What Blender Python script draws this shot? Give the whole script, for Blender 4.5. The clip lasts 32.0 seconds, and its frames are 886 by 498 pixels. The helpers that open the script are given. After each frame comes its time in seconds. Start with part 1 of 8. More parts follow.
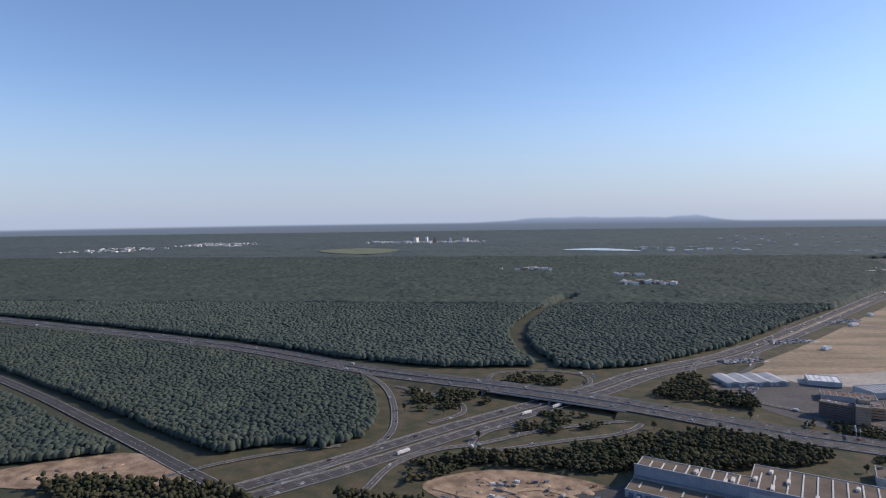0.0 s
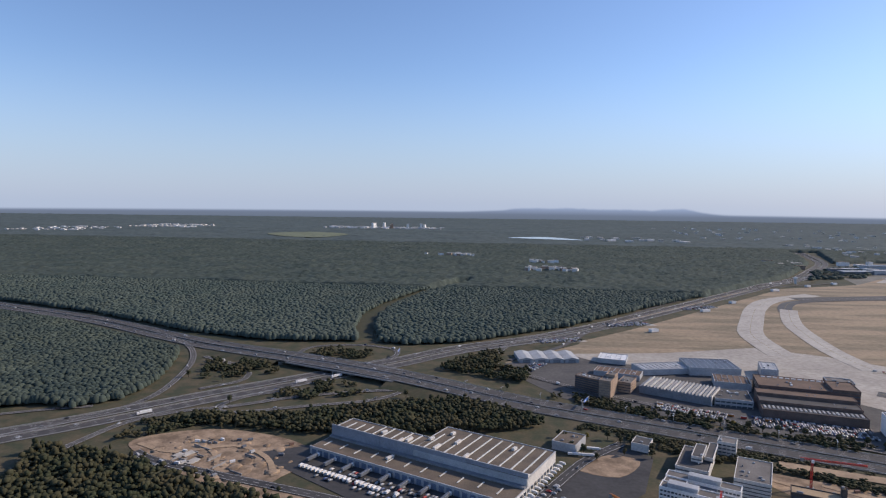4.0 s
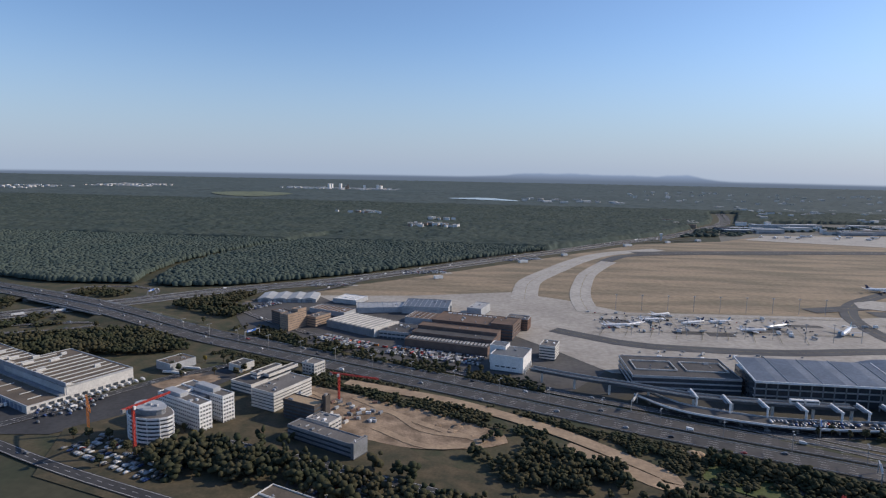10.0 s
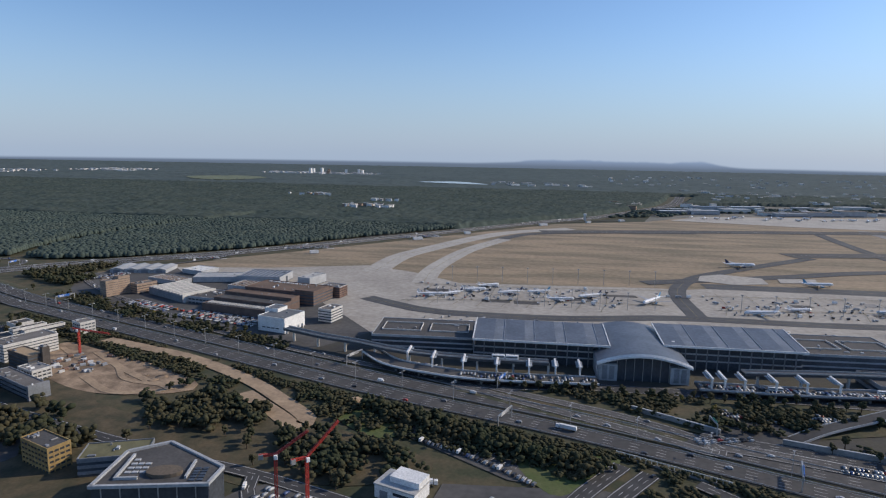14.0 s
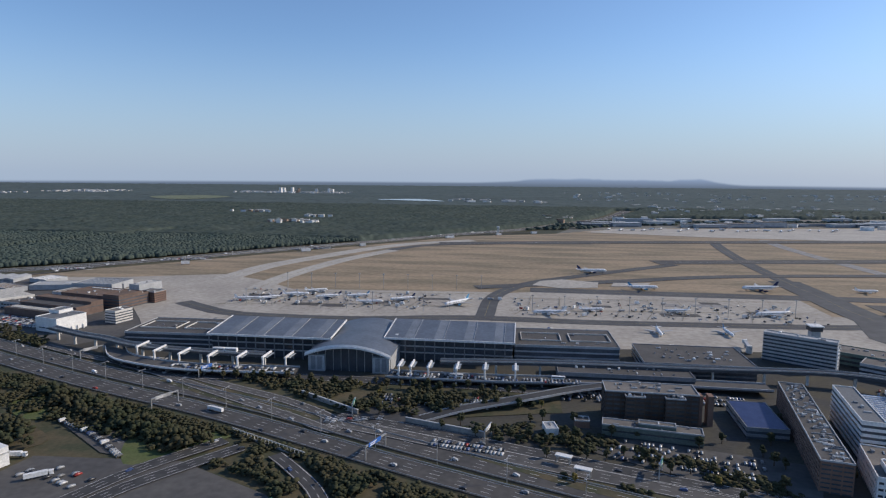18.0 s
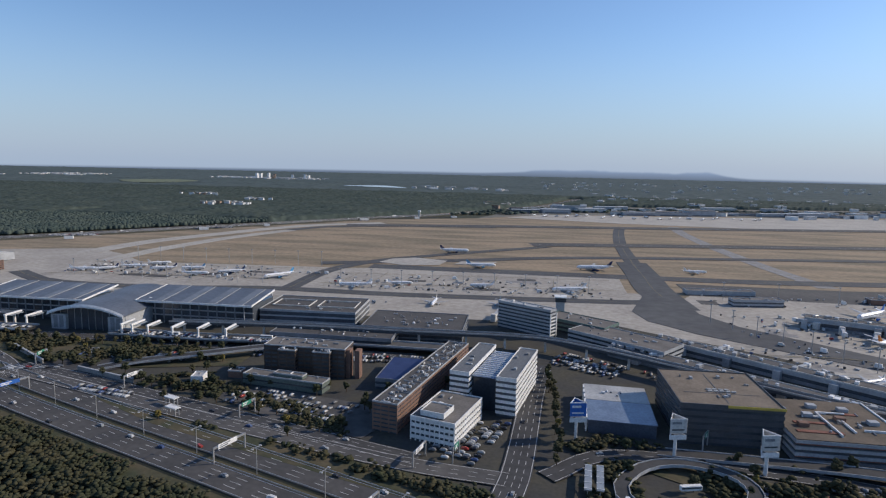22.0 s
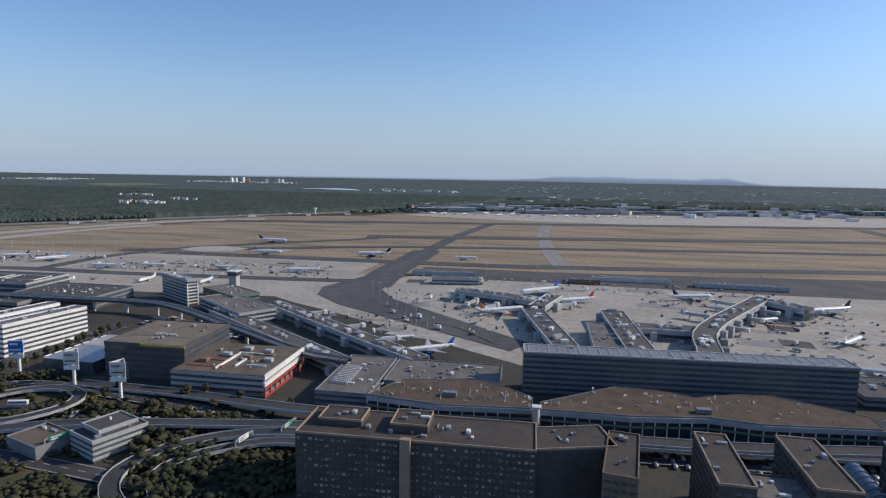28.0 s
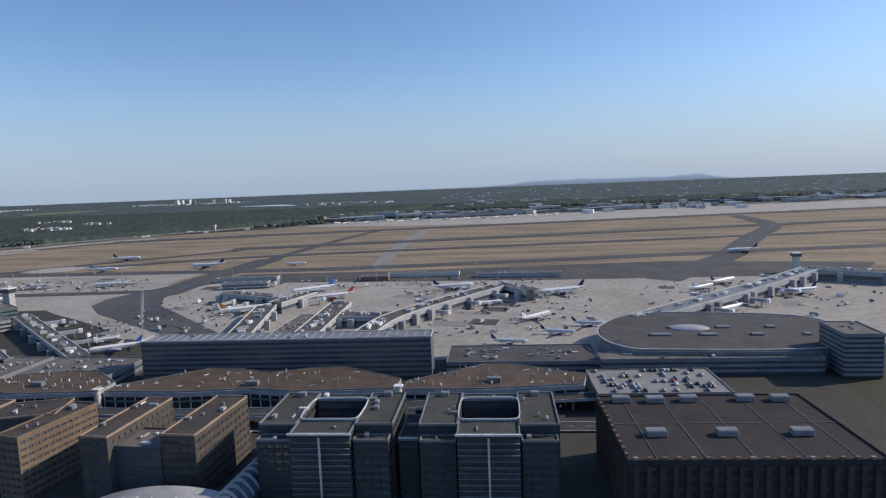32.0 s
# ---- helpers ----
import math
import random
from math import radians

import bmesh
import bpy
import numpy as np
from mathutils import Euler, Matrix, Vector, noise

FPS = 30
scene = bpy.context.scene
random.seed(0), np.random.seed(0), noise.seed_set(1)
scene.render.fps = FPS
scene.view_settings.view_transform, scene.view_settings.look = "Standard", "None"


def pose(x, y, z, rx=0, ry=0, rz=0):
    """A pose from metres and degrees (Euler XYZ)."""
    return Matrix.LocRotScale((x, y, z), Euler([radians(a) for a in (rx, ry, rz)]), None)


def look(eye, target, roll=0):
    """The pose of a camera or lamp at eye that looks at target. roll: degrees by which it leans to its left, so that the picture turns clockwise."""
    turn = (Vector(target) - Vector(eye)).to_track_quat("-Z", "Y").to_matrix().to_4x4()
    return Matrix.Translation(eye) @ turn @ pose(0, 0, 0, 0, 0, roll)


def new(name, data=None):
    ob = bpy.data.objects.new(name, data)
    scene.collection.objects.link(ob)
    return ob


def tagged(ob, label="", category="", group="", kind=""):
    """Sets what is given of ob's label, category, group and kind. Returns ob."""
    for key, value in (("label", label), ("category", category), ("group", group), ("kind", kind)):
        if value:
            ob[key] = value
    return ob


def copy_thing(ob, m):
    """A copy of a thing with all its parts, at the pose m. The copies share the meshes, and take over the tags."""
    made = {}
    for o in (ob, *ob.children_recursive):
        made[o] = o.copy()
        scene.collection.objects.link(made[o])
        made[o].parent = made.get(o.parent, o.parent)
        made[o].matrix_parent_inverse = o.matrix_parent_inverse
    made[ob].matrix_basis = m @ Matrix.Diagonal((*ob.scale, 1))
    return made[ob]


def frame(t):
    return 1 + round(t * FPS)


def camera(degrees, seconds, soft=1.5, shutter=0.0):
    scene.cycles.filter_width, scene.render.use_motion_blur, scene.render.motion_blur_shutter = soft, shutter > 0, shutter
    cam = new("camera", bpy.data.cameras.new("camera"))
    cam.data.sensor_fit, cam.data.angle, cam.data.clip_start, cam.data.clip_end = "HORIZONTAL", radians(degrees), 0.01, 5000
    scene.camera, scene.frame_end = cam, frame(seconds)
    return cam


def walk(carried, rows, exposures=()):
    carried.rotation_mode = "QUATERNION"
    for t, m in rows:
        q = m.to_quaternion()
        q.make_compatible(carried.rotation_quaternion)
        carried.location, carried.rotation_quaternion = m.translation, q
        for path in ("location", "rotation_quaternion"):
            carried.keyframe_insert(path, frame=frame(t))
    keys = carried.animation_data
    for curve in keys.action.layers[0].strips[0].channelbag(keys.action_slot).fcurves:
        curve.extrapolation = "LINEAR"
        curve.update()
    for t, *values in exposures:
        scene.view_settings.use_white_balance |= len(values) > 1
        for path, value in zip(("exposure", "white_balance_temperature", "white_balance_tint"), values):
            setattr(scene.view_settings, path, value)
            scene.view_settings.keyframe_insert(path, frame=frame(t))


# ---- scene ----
cam = camera(71.9, 32.0, soft=1.2)
PATH = [
    (0, (0.00, -0.00, 139.00), (-12.46, 99.06, 133.43), -0.75),
    (0.5, (18.75, -0.00, 137.97), (6.25, 98.94, 130.65), -0.38),
    (1, (37.52, -0.01, 136.95), (24.67, 98.87, 129.34), -0.29),
    (1.5, (56.29, -0.01, 135.93), (43.53, 98.91, 128.73), -0.76),
    (2, (75.06, -0.01, 134.92), (63.80, 99.14, 128.40), 0.44),
    (2.5, (93.85, -0.02, 133.91), (82.78, 99.16, 127.46), 0.91),
    (3, (112.64, -0.02, 132.90), (101.86, 99.18, 126.36), 1.18),
    (3.5, (131.44, -0.02, 131.89), (120.91, 99.18, 124.92), 0.68),
    (5.5, (206.72, -0.03, 127.90), (196.59, 99.02, 118.57), 0.76),
    (6, (225.56, -0.03, 126.91), (215.46, 98.96, 116.93), 0.34),
    (6.5, (244.41, -0.03, 125.92), (233.99, 98.95, 116.24), 0.23),
    (7, (263.27, -0.04, 124.93), (249.40, 98.76, 118.07), -0.22),
    (7.5, (282.13, -0.04, 123.95), (266.80, 98.49, 116.38), 0.40),
    (8, (301.00, -0.04, 122.97), (287.05, 98.58, 114.01), 0.43),
    (8.5, (319.88, -0.04, 121.99), (306.64, 98.74, 113.83), 1.42),
    (9, (338.77, -0.04, 121.02), (326.57, 98.87, 112.80), 1.61),
    (9.5, (357.66, -0.04, 120.05), (345.71, 98.63, 109.06), 2.07),
    (10, (376.56, -0.04, 119.08), (365.93, 98.51, 105.87), 1.07),
    (10.5, (395.47, -0.05, 118.12), (386.29, 98.43, 103.36), 1.51),
    (11, (414.39, -0.05, 117.16), (403.74, 98.27, 102.31), 2.25),
    (11.5, (433.32, -0.05, 116.20), (422.33, 98.35, 102.18), 2.33),
    (12, (452.25, -0.05, 115.24), (436.10, 97.69, 101.62), 4.47),
    (12.5, (471.19, -0.05, 114.29), (457.80, 98.05, 100.22), 2.82),
    (13, (490.14, -0.05, 113.34), (476.74, 97.79, 97.63), 2.62),
    (13.5, (509.10, -0.05, 112.40), (495.43, 97.65, 96.04), 1.88),
    (14, (528.06, -0.05, 111.45), (515.65, 97.98, 96.08), 1.04),
    (14.5, (547.04, -0.05, 110.51), (533.49, 97.91, 95.66), 1.95),
    (15, (566.02, -0.05, 109.57), (553.88, 98.12, 94.92), 1.17),
    (15.5, (585.01, -0.05, 108.64), (572.85, 98.15, 94.21), 1.81),
    (17.5, (661.04, -0.05, 104.93), (649.46, 98.49, 92.43), -0.02),
    (18, (680.06, -0.05, 104.01), (667.49, 98.41, 91.84), 0.46),
    (18.5, (699.10, -0.05, 103.09), (686.48, 98.31, 90.19), 0.71),
    (19, (718.14, -0.05, 102.18), (705.28, 98.32, 89.62), 0.90),
    (19.5, (737.19, -0.05, 101.27), (723.83, 98.25, 88.69), 0.44),
    (20, (756.25, -0.05, 100.36), (742.79, 98.23, 87.70), 0.24),
    (20.5, (775.32, -0.05, 99.46), (761.80, 98.20, 86.63), -0.11),
    (21, (794.39, -0.05, 98.55), (780.69, 98.21, 86.01), 0.20),
    (21.5, (813.47, -0.05, 97.66), (800.40, 98.30, 85.12), -0.13),
    (22, (832.56, -0.04, 96.76), (819.28, 98.10, 82.95), 1.21),
    (22.5, (851.66, -0.04, 95.87), (837.19, 97.87, 81.64), 0.95),
    (23, (870.77, -0.04, 94.98), (856.59, 98.01, 81.40), 0.06),
    (23.5, (889.88, -0.04, 94.09), (875.47, 97.99, 80.56), 0.06),
    (24, (909.00, -0.04, 93.21), (894.57, 98.00, 79.76), -0.09),
    (24.5, (928.13, -0.04, 92.32), (913.23, 97.97, 79.21), 0.18),
    (25, (947.27, -0.04, 91.45), (932.10, 98.04, 79.18), 0.87),
    (25.5, (966.41, -0.03, 90.57), (950.64, 97.97, 78.47), 0.75),
    (27.5, (1043.07, -0.03, 87.10), (1027.06, 97.72, 73.34), 0.44),
    (28, (1062.25, -0.02, 86.24), (1046.34, 97.88, 73.48), 1.01),
    (28.5, (1081.44, -0.02, 85.38), (1065.40, 97.97, 73.53), 0.68),
    (29, (1100.64, -0.02, 84.53), (1084.30, 97.89, 72.43), 0.35),
    (29.5, (1119.85, -0.02, 83.68), (1104.01, 97.93, 71.21), -0.29),
    (30, (1139.06, -0.01, 82.83), (1123.92, 98.02, 70.12), -0.53),
    (30.5, (1158.29, -0.01, 81.98), (1143.89, 98.21, 69.92), -0.70),
    (31, (1177.52, -0.01, 81.14), (1163.28, 98.27, 69.37), -0.20),
    (31.5, (1196.75, -0.00, 80.30), (1182.17, 98.26, 68.80), -0.37),
    (32, (1216.00, 0.00, 79.47), (1203.20, 98.55, 68.31), -2.25),
]
walk(cam, [(t, look(eye, target, roll)) for t, eye, target, roll in PATH], [(0, 0.32, 6800, 19), (7.2, 0.35, 6800, 19), (8, 0.15, 6800, 19), (11, 0.15, 6600, 13), (32, 0.15, 6600, 13)])

# ---- sky, sun ----
SUN_AZ, SUN_EL = 20.0, 30.0      # degrees: azimuth from +x towards +y, elevation
world = bpy.data.worlds.new("sky")
scene.world = world
world.use_nodes = True
wn = world.node_tree.nodes
wn.clear()
sky = wn.new("ShaderNodeTexSky")
sky.sky_type = "NISHITA"
sky.sun_disc = False
sky.sun_elevation = radians(SUN_EL)
sky.sun_rotation = radians(90 - SUN_AZ)
sky.altitude = 100
sky.air_density, sky.dust_density, sky.ozone_density = 1.0, 0.45, 6.0
wbg = wn.new("ShaderNodeBackground")
wbg.inputs["Strength"].default_value = 0.13
wout = wn.new("ShaderNodeOutputWorld")
world.node_tree.links.new(sky.outputs["Color"], wbg.inputs["Color"])
# the haze of a dry late-summer afternoon: a pale layer that thins with height
haze = wn.new("ShaderNodeBackground")
haze.inputs["Color"].default_value = (0.42, 0.56, 0.77, 1)
haze.inputs["Strength"].default_value = 0.74


def wmath(op, a, b=0.0, c=None):
    """One sum of the sky's nodes; a and b are numbers or sockets."""
    nd = wn.new("ShaderNodeMath")
    nd.operation = op
    for k, q in enumerate((a, b) if c is None else (a, b, c)):
        if isinstance(q, (int, float)):
            nd.inputs[k].default_value = q
        else:
            world.node_tree.links.new(q, nd.inputs[k])
    return nd.outputs[0]


def wrange(value, a, b, lo, hi):
    nd = wn.new("ShaderNodeMapRange")
    nd.interpolation_type = "SMOOTHSTEP"
    world.node_tree.links.new(value, nd.inputs["Value"])
    for key, q in (("From Min", a), ("From Max", b), ("To Min", lo), ("To Max", hi)):
        nd.inputs[key].default_value = q
    return nd.outputs["Result"]


wco, wsep, wmix, wland = wn.new("ShaderNodeTexCoord"), wn.new("ShaderNodeSeparateXYZ"), wn.new("ShaderNodeMixShader"), wn.new("ShaderNodeMixShader")
world.node_tree.links.new(wco.outputs["Generated"], wsep.inputs[0])
up = wsep.outputs["Z"]
world.node_tree.links.new(wrange(up, -0.03, 0.22, 0.85, 0.0), wmix.inputs[0])
# the plain beyond the built ground, and the low hills at its end, tens of kilometres off: drawn into the sky, with
# their haze painted in
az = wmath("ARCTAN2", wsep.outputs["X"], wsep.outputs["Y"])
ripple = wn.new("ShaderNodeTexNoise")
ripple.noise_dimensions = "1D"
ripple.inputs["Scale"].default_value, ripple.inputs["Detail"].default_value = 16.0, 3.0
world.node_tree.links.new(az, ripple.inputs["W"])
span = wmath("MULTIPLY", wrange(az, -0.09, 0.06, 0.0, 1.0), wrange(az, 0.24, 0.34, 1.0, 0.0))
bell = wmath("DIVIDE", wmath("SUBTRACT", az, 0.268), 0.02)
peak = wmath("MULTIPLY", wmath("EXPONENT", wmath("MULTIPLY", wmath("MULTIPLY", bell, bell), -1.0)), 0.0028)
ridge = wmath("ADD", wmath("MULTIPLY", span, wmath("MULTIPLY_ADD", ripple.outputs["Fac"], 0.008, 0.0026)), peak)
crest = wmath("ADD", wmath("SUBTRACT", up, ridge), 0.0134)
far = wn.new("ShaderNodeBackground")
# haze painted into the land colour, paler and bluer towards the horizon
land_haze = wn.new("ShaderNodeValToRGB")
land_haze.color_ramp.elements[0].color, land_haze.color_ramp.elements[1].color = (0.088, 0.118, 0.150, 1), (0.22, 0.30, 0.44, 1)
land_haze.color_ramp.elements.new(0.6).color = (0.118, 0.160, 0.225, 1)
world.node_tree.links.new(wmath("MULTIPLY_ADD", up, 36.0, 1.22), land_haze.inputs["Fac"])
world.node_tree.links.new(land_haze.outputs["Color"], far.inputs["Color"])
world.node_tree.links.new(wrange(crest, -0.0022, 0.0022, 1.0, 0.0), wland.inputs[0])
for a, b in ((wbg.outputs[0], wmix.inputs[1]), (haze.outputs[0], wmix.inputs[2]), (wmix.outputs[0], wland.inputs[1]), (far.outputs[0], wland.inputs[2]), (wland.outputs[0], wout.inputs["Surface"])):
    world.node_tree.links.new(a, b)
sun = new("sun", bpy.data.lights.new("sun", "SUN"))
sun.data.energy = 3.25
sun.data.angle = radians(0.6)
sun.data.color = (1.0, 0.90, 0.735)
_sd = Vector((math.cos(radians(SUN_EL)) * math.cos(radians(SUN_AZ)), math.cos(radians(SUN_EL)) * math.sin(radians(SUN_AZ)), math.sin(radians(SUN_EL))))
sun.matrix_world = look(_sd * 100, (0, 0, 0))

# ---- materials ----
MATS = {}


def mat(name, a, b=None, scale=1.0, rough=0.8, metal=0.0, bump=0.0, fine=None, island=0.0, rnd=0.0, spec=0.3, detail=5.0, lo=0.35, hi=0.65, stretch=0.0):
    """Two colours mixed by noise of a real-world size, a finer grain, and a change from piece to piece."""
    if name in MATS:
        return MATS[name]
    m = bpy.data.materials.new(name)
    m.use_nodes = True
    nt = m.node_tree
    n, ln = nt.nodes, nt.links
    bs = n["Principled BSDF"]
    bs.inputs["Roughness"].default_value = rough
    bs.inputs["Metallic"].default_value = metal
    bs.inputs["Specular IOR Level"].default_value = spec
    b = b or tuple(c * 0.75 for c in a)
    geo = n.new("ShaderNodeNewGeometry")
    big = n.new("ShaderNodeTexNoise")
    big.inputs["Scale"].default_value = 1.0 / scale
    big.inputs["Detail"].default_value = detail
    if stretch:      # streaks along the runways
        mp = n.new("ShaderNodeMapping")
        mp.inputs["Rotation"].default_value = (0, 0, radians(-stretch))
        mp.inputs["Scale"].default_value = (0.22, 1.0, 1.0)
        ln.new(geo.outputs["Position"], mp.inputs["Vector"])
        ln.new(mp.outputs["Vector"], big.inputs["Vector"])
    else:
        ln.new(geo.outputs["Position"], big.inputs["Vector"])
    ramp = n.new("ShaderNodeMapRange")
    ramp.inputs["From Min"].default_value, ramp.inputs["From Max"].default_value = lo, hi
    ln.new(big.outputs["Fac"], ramp.inputs["Value"])
    mix = n.new("ShaderNodeMix")
    mix.data_type = "RGBA"
    ln.new(ramp.outputs["Result"], mix.inputs[0])
    mix.inputs[6].default_value = (*a, 1)
    mix.inputs[7].default_value = (*b, 1)
    col = mix.outputs[2]
    small = n.new("ShaderNodeTexNoise")
    small.inputs["Scale"].default_value = 1.0 / (fine or scale * 0.12)
    small.inputs["Detail"].default_value = 3.0
    ln.new(geo.outputs["Position"], small.inputs["Vector"])
    val = n.new("ShaderNodeMapRange")
    val.inputs["From Min"].default_value, val.inputs["From Max"].default_value = 0.3, 0.7
    val.inputs["To Min"].default_value, val.inputs["To Max"].default_value = 0.82, 1.14
    ln.new(small.outputs["Fac"], val.inputs["Value"])
    fac = val.outputs["Result"]
    for amount, node, out in ((island, geo, "Random Per Island"), (rnd, None, "Random")):
        if amount:
            node = node or n.new("ShaderNodeObjectInfo")
            r = n.new("ShaderNodeMapRange")
            r.inputs["To Min"].default_value, r.inputs["To Max"].default_value = 1 - amount, 1 + amount
            ln.new(node.outputs[out], r.inputs["Value"])
            mu = n.new("ShaderNodeMath")
            mu.operation = "MULTIPLY"
            ln.new(fac, mu.inputs[0])
            ln.new(r.outputs["Result"], mu.inputs[1])
            fac = mu.outputs[0]
    sc = n.new("ShaderNodeVectorMath")
    sc.operation = "SCALE"
    ln.new(col, sc.inputs[0])
    ln.new(fac, sc.inputs["Scale"])
    ln.new(sc.outputs["Vector"], bs.inputs["Base Color"])
    if bump:
        bp = n.new("ShaderNodeBump")
        bp.inputs["Strength"].default_value = 0.6
        bp.inputs["Distance"].default_value = bump
        ln.new(small.outputs["Fac"], bp.inputs["Height"])
        ln.new(bp.outputs["Normal"], bs.inputs["Normal"])
    MATS[name] = m
    return m


ASPHALT = mat("asphalt", (0.068, 0.067, 0.067), (0.046, 0.046, 0.048), 18, 0.9)
ASPHALT_OLD = mat("asphalt_old", (0.108, 0.102, 0.096), (0.076, 0.074, 0.073), 25, 0.9)
ASPHALT_TAXI = mat("asphalt_taxiway", (0.10, 0.10, 0.10), (0.075, 0.075, 0.078), 60, 0.85)
CONCRETE = mat("apron_concrete", (0.41, 0.375, 0.325), (0.33, 0.30, 0.26), 45, 0.9, fine=4)
CONCRETE_LIGHT = mat("taxiway_concrete", (0.44, 0.41, 0.36), (0.37, 0.34, 0.30), 35, 0.9, fine=4)
CONCRETE_GREY = mat("weathered_concrete", (0.30, 0.29, 0.28), (0.22, 0.21, 0.2), 8, 0.9)
DRY_GRASS = mat("dry_grass", (0.325, 0.247, 0.165), (0.200, 0.164, 0.110), 26, 0.95, fine=5, stretch=11.5, detail=8.0, lo=0.4, hi=0.62)
GREEN_GRASS = mat("green_grass", (0.052, 0.058, 0.032), (0.104, 0.084, 0.050), 11, 0.95, fine=1.6, detail=9.0, lo=0.38, hi=0.64)
EARTH = mat("bare_earth", (0.38, 0.275, 0.185), (0.17, 0.12, 0.08), 9, 0.95, fine=1.2, bump=0.3, detail=9.0)
SAND = mat("sandy_track", (0.40, 0.29, 0.19), (0.29, 0.21, 0.14), 10, 0.95, fine=1.5)
FOREST_FLOOR = mat("forest_floor", (0.045, 0.052, 0.030), (0.065, 0.062, 0.038), 30, 0.95)
# Leaves step paler and bluer with distance: the haze is put into these colours
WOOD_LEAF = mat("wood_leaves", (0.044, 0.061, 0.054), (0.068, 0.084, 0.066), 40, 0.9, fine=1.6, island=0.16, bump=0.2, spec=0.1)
HAZED_STAND = mat("hazed_stand_leaves", (0.056, 0.077, 0.067), (0.078, 0.097, 0.080), 60, 0.9, fine=1.6, island=0.12, bump=0.15, spec=0.1)
HAZED_WOOD = mat("hazed_wood_leaves", (0.054, 0.074, 0.066), (0.074, 0.092, 0.078), 70, 0.9, fine=9, bump=0.2, spec=0.1)
TREE_LEAF = mat("tree_leaves", (0.040, 0.047, 0.028), (0.068, 0.061, 0.036), 16, 0.95, fine=0.8, island=0.14, bump=0.15, spec=0.05)
# the farthest step, with the most haze in its leaf colour
HAZED_FAR_WOOD = mat("far_woodland", (0.076, 0.100, 0.100), (0.094, 0.117, 0.112), 150, 0.95, fine=20, spec=0.1)
WHITE = mat("white_paint", (0.78, 0.77, 0.75), (0.68, 0.67, 0.65), 6, 0.5, rnd=0.05)
LINE_WHITE = mat("line_paint", (0.56, 0.55, 0.53), (0.38, 0.37, 0.36), 3, 0.7)
OFF_WHITE = mat("pale_stucco", (0.62, 0.60, 0.56), (0.52, 0.50, 0.47), 6, 0.8)
PALE_GREY = mat("pale_grey_panel", (0.42, 0.43, 0.44), (0.34, 0.35, 0.36), 6, 0.6)
MID_GREY = mat("grey_panel", (0.24, 0.25, 0.27), (0.18, 0.19, 0.2), 6, 0.6)
DARK_GREY = mat("dark_grey_metal", (0.09, 0.095, 0.105), (0.065, 0.07, 0.075), 4, 0.5)
GLASS = mat("window_glass", (0.055, 0.065, 0.078), (0.085, 0.095, 0.11), 9, 0.15, spec=0.6, rnd=0.3)
BRICK = mat("brown_brick", (0.23, 0.14, 0.105), (0.18, 0.11, 0.085), 5, 0.9, fine=0.4)
TAN = mat("tan_stone", (0.37, 0.27, 0.20), (0.29, 0.21, 0.155), 6, 0.85)
BROWN_ROOF = mat("brown_gravel_roof", (0.165, 0.13, 0.098), (0.11, 0.09, 0.07), 10, 0.95, fine=0.8)
GREY_ROOF = mat("grey_gravel_roof", (0.19, 0.175, 0.16), (0.13, 0.12, 0.11), 9, 0.95, fine=0.8)
DARK_ROOF = mat("dark_felt_roof", (0.10, 0.095, 0.092), (0.075, 0.072, 0.07), 9, 0.9)
BLUE_ROOF = mat("blue_grey_metal_roof", (0.155, 0.172, 0.198), (0.120, 0.134, 0.156), 14, 0.45, metal=0.2)
PALE_ROOF = mat("pale_metal_roof", (0.46, 0.455, 0.44), (0.34, 0.335, 0.325), 7, 0.5, metal=0.05)
STEEL = mat("galvanised_steel", (0.48, 0.48, 0.48), (0.38, 0.38, 0.38), 2, 0.45, metal=0.5)
RED = mat("red_paint", (0.50, 0.06, 0.04), (0.38, 0.05, 0.04), 3, 0.5)
ORANGE = mat("orange_paint", (0.55, 0.20, 0.05), (0.42, 0.15, 0.04), 3, 0.5)
YELLOW = mat("yellow_paint", (0.62, 0.46, 0.09), (0.5, 0.37, 0.08), 3, 0.5)
BLUE = mat("blue_paint", (0.04, 0.16, 0.50), (0.03, 0.12, 0.4), 3, 0.5)
GREEN = mat("green_paint", (0.05, 0.26, 0.17), (0.04, 0.20, 0.13), 3, 0.5)
TRUNK = mat("bark", (0.10, 0.075, 0.055), None, 0.5, 0.95)
RUBBER = mat("rubber", (0.025, 0.025, 0.027), None, 0.5, 0.9)
WATER = mat("lake_water", (0.20, 0.24, 0.28), (0.24, 0.28, 0.32), 120, 0.12, spec=0.8)


# ---- building blocks ----
def mesh_of(name, verts, faces, material, smooth=False):
    me = bpy.data.meshes.new(name)
    me.from_pydata(verts, [], faces)
    for m in material if isinstance(material, (list, tuple)) else [material]:
        me.materials.append(m)
    if smooth:
        me.shade_smooth()
    me.update()
    return me


def part(name, data, material=None, parent=None, label="", at=None):
    """Links a mesh or a bmesh as one object under a thing."""
    if isinstance(data, bmesh.types.BMesh):
        me = bpy.data.meshes.new(name)
        data.to_mesh(me)
        data.free()
        me.materials.append(material)
        data = me
    ob = new(name, data)
    if parent is not None:
        ob.parent = parent
    if at is not None:
        ob.matrix_basis = at
    return tagged(ob, label)


def thing(name, label, category, at=None, group="", kind=""):
    ob = new(name)
    ob.empty_display_size = 1
    if at is not None:
        ob.matrix_basis = at
    return tagged(ob, label, category, group, kind)


